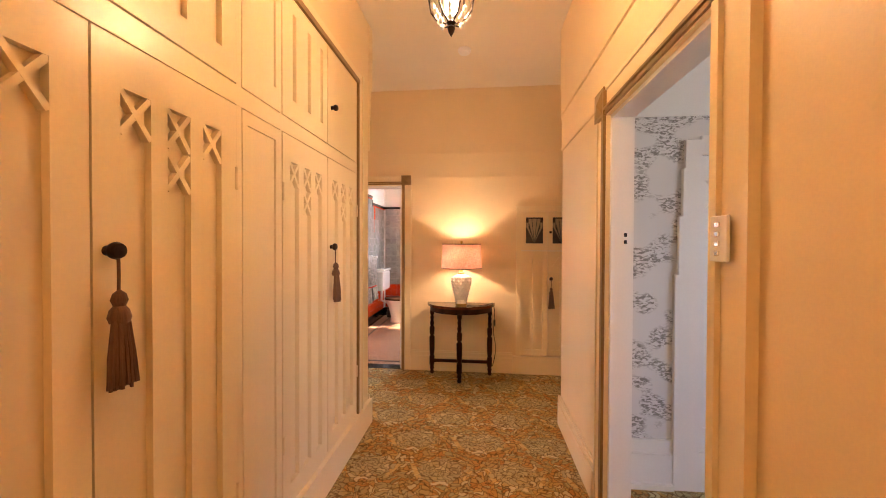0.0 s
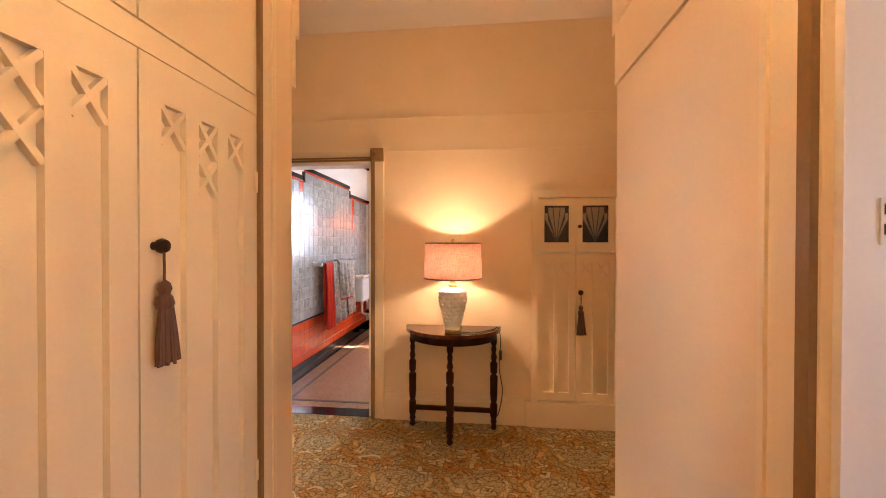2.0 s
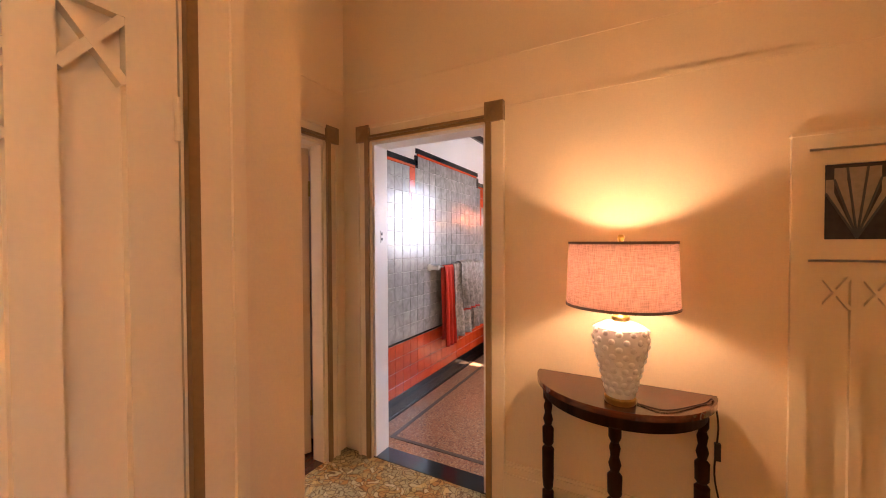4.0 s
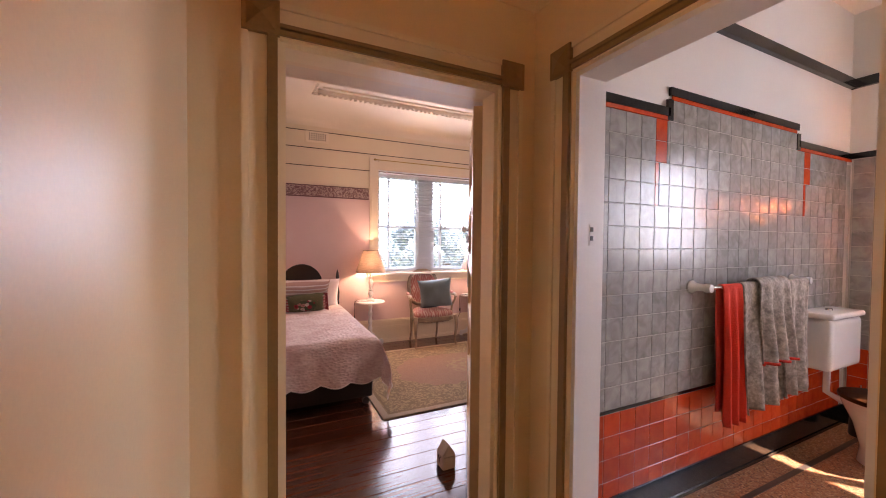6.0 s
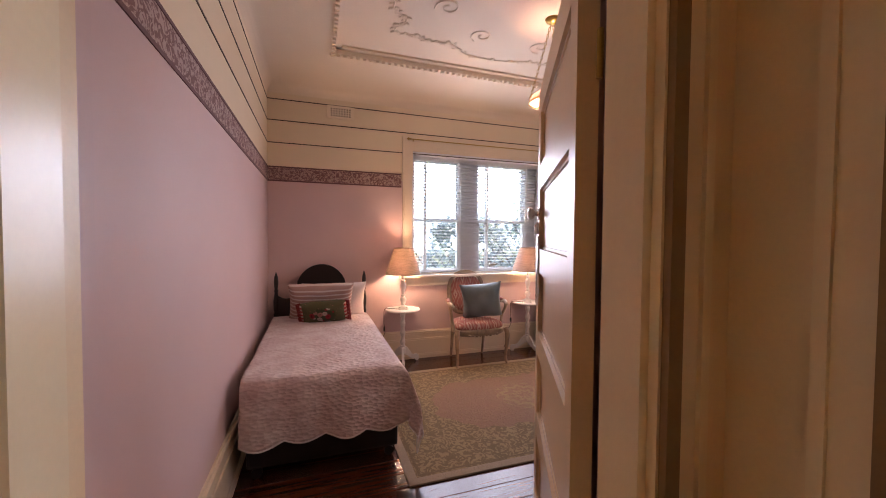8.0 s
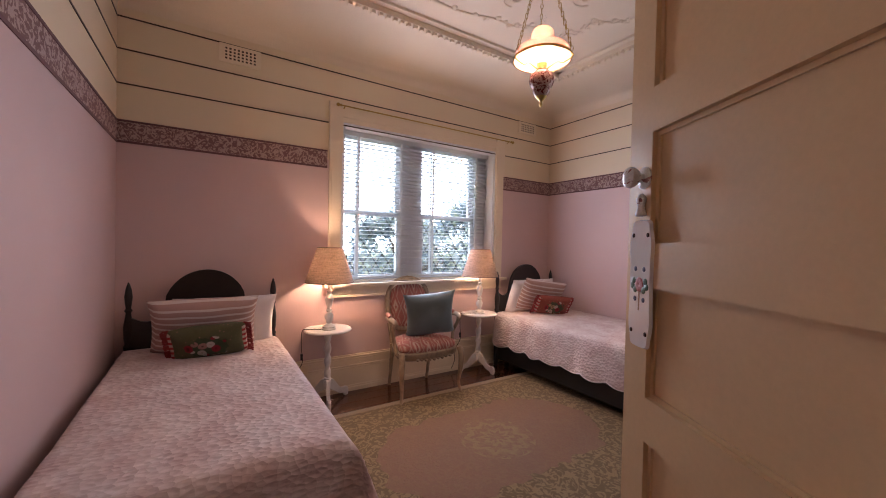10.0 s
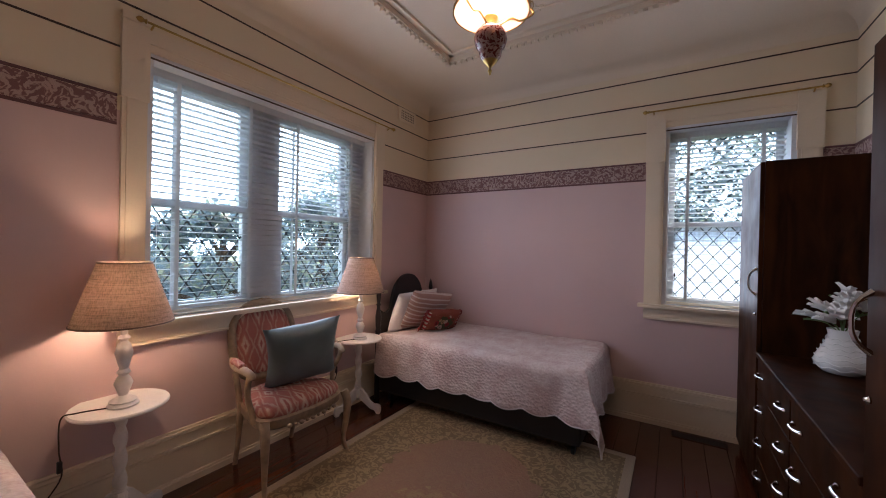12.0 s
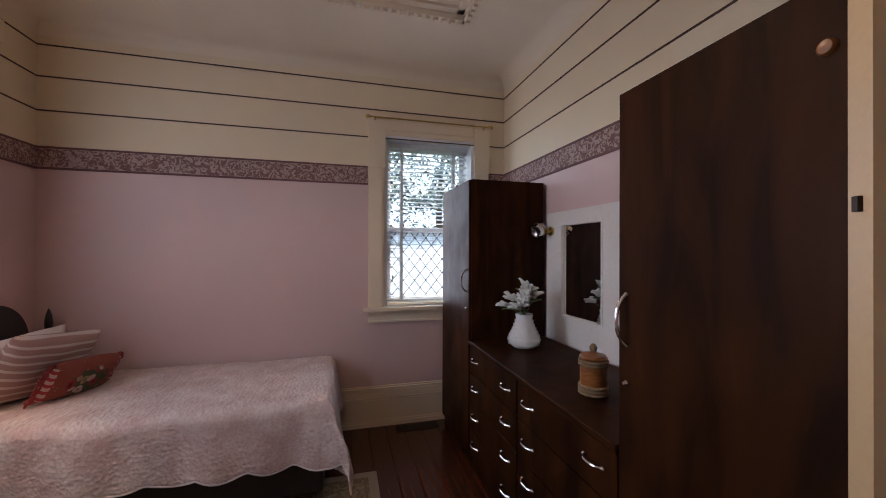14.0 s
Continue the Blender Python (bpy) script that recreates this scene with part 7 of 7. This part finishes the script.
# ---- bathroom things ----
rail = thing("towel_rail", (TX + 0.01, 5.73, 1.17), "white china and steel towel rail on the tiled wall", "towel rail")
part("bar", tube([(0.085, -0.55, 0), (0.085, 0.55, 0)], 0.011, 12), CHROME, rail, smooth=True)
for y in (-0.555, 0.555):
    part("bracket", lathe([(0.034, 0), (0.036, 0.01), (0.022, 0.03), (0.02, 0.07), (0.026, 0.085), (0.022, 0.108), (0.004, 0.112)], 18), PORCELAIN, rail, "white china bracket", smooth=True, at=pose(0, y, 0, 0, 90, 0))


def towel(y0, y1, drop_front, drop_back, material, label, seed, lift=0.0, off=0.0):
    rnd = random.Random(seed)
    ph = rnd.random() * 6
    R = 0.016 + lift

    def fn(u, v):
        s = (u - 0.5) * 2
        y = y0 + (y1 - y0) * v
        if abs(s) < 0.12:
            a = s / 0.12 * math.pi / 2
            x, z = R * math.sin(a), R * math.cos(a)
        else:
            k = (abs(s) - 0.12) / 0.88
            x = (1 if s > 0 else -1) * (R + 0.002) + (k ** 0.7) * 0.030 * math.sin(v * 17 + ph + 0.4 * k) * (1 if s > 0 else 0.25) + (0.02 * k if s > 0 else 0)
            z = -k * (drop_front if s > 0 else drop_back)
        return Vector((TX + 0.095 + x + off, y + 0.012 * math.sin(s * 5 + ph), 1.17 + z))
    ob = part("towel", grid_sheet(fn, 60, 46), material, smooth=True, angle=180)
    mod = ob.modifiers.new("thick", "SOLIDIFY")
    mod.thickness = 0.008
    return tagged(ob, label, "towel", "bath towels")


towel(5.30, 5.50, 0.76, 0.70, TOWELRED, "bright red bath towel hanging on the rail", 2)
towel(5.47, 5.92, 0.72, 0.66, TOWELGREY, "mottled grey bath towel over the rail", 3, 0.006)
towel(5.90, 6.25, 0.70, 0.66, TOWELGREY, "mottled grey bath towel over the rail", 4, 0.004)
hand_towel = towel(5.62, 5.95, 0.46, 0.30, TOWELGREY, "small grey hand towel with a red edge", 9, 0.028)
ph = random.Random(9).random() * 6
hem = [(TX + 0.095 + 0.066 + 0.030 * math.sin(17 * k / 40 + ph + 0.4), 5.62 + 0.33 * k / 40 + 0.012 * math.sin(5 + ph), 0.712) for k in range(41)]
part("hem", tube(hem, 0.009, 6), TOWELRED, hand_towel, "red bound edge", smooth=True)

cis = thing("toilet", (TX, 6.58, 0.0), "white toilet with wall-hung china cistern", "toilet")
part("cistern", soft_box(0.02, 0.21, -0.24, 0.23, 0.57, 0.915, 0.04, 4), PORCELAIN, cis, smooth=True)
part("cistern_lid", soft_box(0.015, 0.222, -0.252, 0.242, 0.915, 0.955, 0.018, 3), PORCELAIN, cis, smooth=True)
part("flush_button", lathe([(0.02, 0.955), (0.018, 0.965), (0.004, 0.967)], 16, None, (0.11, 0, 0)), CHROME, cis)
part("flush_pipe", tube([(0.11, 0, 0.58), (0.11, 0, 0.38), (0.2, 0, 0.34)], 0.02, 12), PORCELAIN, cis, smooth=True)
bm = slab([([(0.42 + r * 1.25 * math.cos(i * math.pi / 16), r * math.sin(i * math.pi / 16)) for i in range(32)], z) for r, z in ((0.12, 0.0), (0.11, 0.1), (0.14, 0.25), (0.185, 0.37), (0.19, 0.40))])
part("pan", bm, PORCELAIN, cis, smooth=True)
bm = slab([([(0.42 + r * 1.25 * math.cos(i * math.pi / 16), r * math.sin(i * math.pi / 16)) for i in range(32)], z) for r, z in ((0.195, 0.402), (0.2, 0.41), (0.198, 0.43), (0.18, 0.436))])
part("seat", bm, DARKWOOD, cis, "dark timber seat", smooth=True)
br = thing("toilet_brush", (TX + 0.16, 6.98, 0.0), "black toilet brush in its holder on the floor", "toilet brush")
part("holder", lathe([(0.05, 0), (0.055, 0.01), (0.05, 0.15), (0.045, 0.155)], 20), BLACKPLASTIC, br, smooth=True)
part("shaft", tube([(0, 0, 0.14), (0.004, 0, 0.38)], 0.008, 8), CHROME, br)

# bathroom window, out of the hall's sight
bm = bmesh.new()
for a, b, lo, hi in ((-0.7, -0.65, 1.2, 2.3), (0.15, 0.2, 1.2, 2.3), (-0.65, 0.15, 1.2, 1.25), (-0.65, 0.15, 2.25, 2.3), (-0.28, -0.22, 1.25, 2.25)):
    box(bm, a, b, 7.2, 7.26, lo, hi)
w3 = setting("window_3", bm, WHITE, "white bathroom window", "window")
gp = part("pane", box(bmesh.new(), -0.65, 0.15, 7.228, 7.232, 1.25, 2.25), GLASS, w3)
gp.visible_shadow = False
bm = bmesh.new()
for q in ((-0.5, -0.45, 0.9, 2.3), (0.85, 0.9, 0.9, 2.3), (-0.45, 0.85, 0.9, 0.95), (-0.45, 0.85, 2.25, 2.3), (0.17, 0.23, 0.95, 2.25)):
    box(bm, 3.72, 3.78, *q)
setting("window_4", bm, WHITE, "white side room window", "window")

wl = thing("bath_wall_light", (-1.115, 7.17, 1.72), "twin wall light with small opal globes", "wall light")
part("plate", soft_box(-0.36, 0.36, -0.02, 0.0, -0.03, 0.03, 0.006), CHROME, wl)
for x in (-0.295, 0.295):
    part("globe", ring_shell([(0.03, -0.07), (0.06, -0.04), (0.07, 0.0), (0.06, 0.04), (0.03, 0.065)], 0.003), OPAL, wl, smooth=True, at=pose(x, -0.11, 0))
    part("arm", tube([(x, -0.02, 0), (x, -0.06, -0.02), (x, -0.11, -0.07)], 0.008, 8), CHROME, wl)

# ---- tiled bathroom wall, tile by tile ----
TS, TG = 0.1125, 0.0025
tiled = setting("tile_backing", along("x", TX, 1, FARY + 0.12, 7.18, 0.0, 2.03, 0.0086), GROUT, "bathroom wall tiling in grey, red and black", "tiling")
upper = along("x", TX, 1, 4.955, 6.33, 2.03, 2.14, 0.0086)
part("backing", upper, GROUT, tiled)


def tile_piece(w, h):
    bm = soft_box(0.0, 0.006, 0.0, w - TG, 0.0, h - TG, 0.0014, 1)
    return bm


grey = mesh_of("tile", tile_piece(TS, TS), GREYTILE)
red = mesh_of("tile", tile_piece(TS, TS), REDTILE)
Z0 = 0.575
YT = 4.178
cols = int((7.18 - YT) / TS)
rows_grey = 13


def lay(mesh, y, z):
    o = new("tile", mesh)
    o.location = (TX + 0.005, y, z)
    o.rotation_euler = (0, radians(rnd.uniform(-0.4, 0.4)), radians(rnd.uniform(-0.4, 0.4)))
    o.parent = tiled


rnd = random.Random(3)
for c in range(cols + 1):
    y = YT + c * TS
    if y + TS > 7.185:
        break
    for r in range(rows_grey + 1):
        z = Z0 + 0.018 + r * TS
        stepped = 4.95 < y < 6.28
        if z + TS > (2.175 if stepped else 2.06):
            continue
        if c in (6, 20) and r >= 9:
            continue
        lay(grey, y, z)
for c in (6, 20):
    y = YT + c * TS
    for wide, rows in ((0.26, range(9, 11)), (0.80, range(11, 13))):
        side = mesh_of("tile", tile_piece(TS * (1 - wide), TS), GREYTILE)
        strip = mesh_of("tile", tile_piece(TS * wide, TS), REDTILE)
        for r in rows:
            lay(side, y + TS * wide, Z0 + 0.018 + r * TS)
            lay(strip, y, Z0 + 0.018 + r * TS)
for c in range(cols):
    for r in range(4):
        if Z0 - (r + 1) * TS > 0.1:
            lay(red, YT + c * TS, Z0 - 0.002 - (r + 1) * TS)
bm = bmesh.new()
box(bm, TX + 0.003, TX + 0.013, 4.212, 7.18, Z0, Z0 + 0.016)
box(bm, TX + 0.003, TX + 0.02, 4.212, 7.18, 0.0, 0.155)
box(bm, TX + 0.003, TX + 0.026, 4.212, 7.18, 0.0, 0.02)
for a, b, z in ((4.212, 4.955, 2.055), (4.955, 6.33, 2.165), (6.33, 7.18, 2.055)):
    box(bm, TX + 0.003, TX + 0.018, a, b, z + 0.022, z + 0.065)
box(bm, TX + 0.003, TX + 0.018, 4.935, 4.977, 2.055, 2.165)
box(bm, TX + 0.003, TX + 0.018, 6.308, 6.35, 2.055, 2.165)
part("black_edging", bm, BLACKTILE, tiled, "black edging and skirting tiles")
bm = bmesh.new()
for a, b, z in ((4.212, 4.955, 2.055), (4.979, 6.306, 2.165), (6.33, 7.18, 2.055)):
    box(bm, TX + 0.003, TX + 0.014, a, b, z, z + 0.02)
part("red_edging", bm, REDTILE, tiled, "orange red edging strip")

endwall = setting("tile_backing_end", along("y", 7.18, -1, TX + 0.02, -0.72, 0.0, 2.10, 0.0086), GROUT, "tiling on the bathroom end wall", "tiling")
flat = soft_box(0.0, TS - TG, -0.006, 0.0, 0.0, TS - TG, 0.0014, 1)
bmesh.ops.translate(flat, verts=flat.verts[:], vec=(0, 7.175, 0))
eg = mesh_of("tile", flat, GREYTILE)
er = eg.copy()
er.materials[0] = REDTILE
for c in range(9):
    for r in range(17):
        z = 0.16 + r * TS
        o = new("tile", er if r < 4 else eg)
        o.location = (TX + 0.03 + c * TS, 0, z)
        o.parent = endwall
bm = bmesh.new()
box(bm, TX + 0.02, -0.72, 7.155, 7.174, 0.0, 0.155)
box(bm, TX + 0.02, -0.72, 7.16, 7.174, 2.075, 2.12)
part("black_edging", bm, BLACKTILE, endwall)

# ---- garden outside the windows ----
bm = bmesh.new()
v = [bm.verts.new(p) for p in ((-900, -900, -0.7), (900, -900, -0.7), (900, 900, -0.7), (-900, 900, -0.7))]
bm.faces.new(v)
setting("ground", bm, GRASS, "mown green lawn round the house", "lawn")


def tree(x, y, height, spread, seed, label, clumps=75):
    rnd = random.Random(seed)
    t = thing("garden_tree", (x, y, -0.7), label, "tree", "garden trees")
    bm = tube(curve_points([(0, 0, -0.1), (0.05, 0.03, height * 0.25), (-0.05, 0.06, height * 0.55), (0.02, 0, height * 0.85)], 4), [0.16 * (1 - i / 14) + 0.02 for i in range(13)], 9)
    for i in range(7):
        a = i * 2.399
        z = height * (0.25 + 0.08 * i)
        tube(curve_points([(0, 0, z), (0.4 * spread * math.cos(a), 0.4 * spread * math.sin(a), z + 0.3), (0.8 * spread * math.cos(a), 0.8 * spread * math.sin(a), z + 0.45)], 3), [0.05, 0.045, 0.04, 0.035, 0.03, 0.02, 0.012], 6, bm)
    part("trunk", bm, BARK, t, smooth=True)
    verts, faces = [], []
    for c in range(clumps):
        a, f = c * 2.399 + rnd.random(), rnd.random()
        z = height * (0.12 + 0.88 * f)
        r = spread * math.sqrt(rnd.random()) * (0.35 + 0.85 * math.sin(math.pi * min(1, 0.15 + f * 0.8)))
        centre = Vector((r * math.cos(a), r * math.sin(a), z))
        for k in range(110):
            p = centre + Vector((rnd.gauss(0, 0.17), rnd.gauss(0, 0.17), rnd.gauss(0, 0.15))) * spread * 0.55
            u = Vector((rnd.gauss(0, 1), rnd.gauss(0, 1), rnd.gauss(0, 0.6))).normalized()
            w = u.cross(Vector((rnd.gauss(0, 1), rnd.gauss(0, 1), rnd.gauss(0, 1)))).normalized()
            s = 0.04 + 0.04 * rnd.random()
            n = len(verts)
            verts += [tuple(p - u * s), tuple(p + w * s * 0.45), tuple(p + u * s), tuple(p - w * s * 0.45)]
            faces.append((n, n + 1, n + 2, n + 3))
    me = bpy.data.meshes.new("crown")
    me.from_pydata(verts, [], faces)
    me.materials.append(LEAF)
    o = new("crown", me)
    o.parent = t
    return t


HAZE = glow("bright hazy sky", (0.70, 0.84, 1.0), 3.6)
bm = bmesh.new()
n = 24
ringv = [[bm.verts.new((70 * math.cos(radians(60 + 150 * i / n)), 70 * math.sin(radians(60 + 150 * i / n)), z)) for i in range(n + 1)] for z in (-0.7, 60)]
for i in range(n):
    bm.faces.new((ringv[0][i], ringv[0][i + 1], ringv[1][i + 1], ringv[1][i]))
bd = setting("backdrop", bm, HAZE, "bright hazy sky beyond the garden", "sky")
bd.visible_shadow = False


tree(-8.8, 6.5, 2.5, 1.2, 1, "dense green garden shrub close to the window")
tree(-9.2, 8.6, 2.8, 1.3, 2, "leafy green garden shrub with sunlit leaves")
tree(-11.5, 11.5, 4.2, 1.8, 3, "tall leafy garden tree by the fence")
tree(-3.4, 13.5, 5.4, 1.8, 5, "tall garden tree beyond the single window", 110)
tree(-1.0, 13.8, 5.6, 1.9, 6, "tall garden tree beyond the single window", 110)
fence = thing("garden_fence", (-14.0, 6.0, -0.7), "plain timber paling fence at the end of the garden", "fence")
pale = mesh_of("paling", soft_box(-0.008, 0.008, 0, 0.11, 0.0, 1.5, 0.003, 1), plain("weathered paling", (0.30, 0.26, 0.21), 0.9, var=0.2, random_tint=0.3))
for i in range(90):
    o = new("paling", pale)
    o.location = (0, -5 + i * 0.115, 0)
    o.parent = fence

# ---- bedroom floorboards, one by one ----
bm = box(bmesh.new(), BX0, BX1 + 0.16, BY0, BY1, -0.1, -0.022)
bf = setting("floor_bedroom", bm, BLACKPLASTIC, "polished dark red brown timber floor", "floor")
BW = 0.135
plank_mesh = mesh_of("floorboard", soft_box(0, BW - 0.0022, BY0, BY1, -0.02, 0.0, 0.0018, 1), BOARD)
for i in range(26):
    o = new("floorboard", plank_mesh)
    o.location = (BX0 + i * BW, 0, 0)
    o.parent = bf
part("threshold", soft_box(BX0 + 26 * BW, BDX - 0.001, 3.077, 3.958, -0.06, 0.0, 0.0018, 1), BOARD, bf)
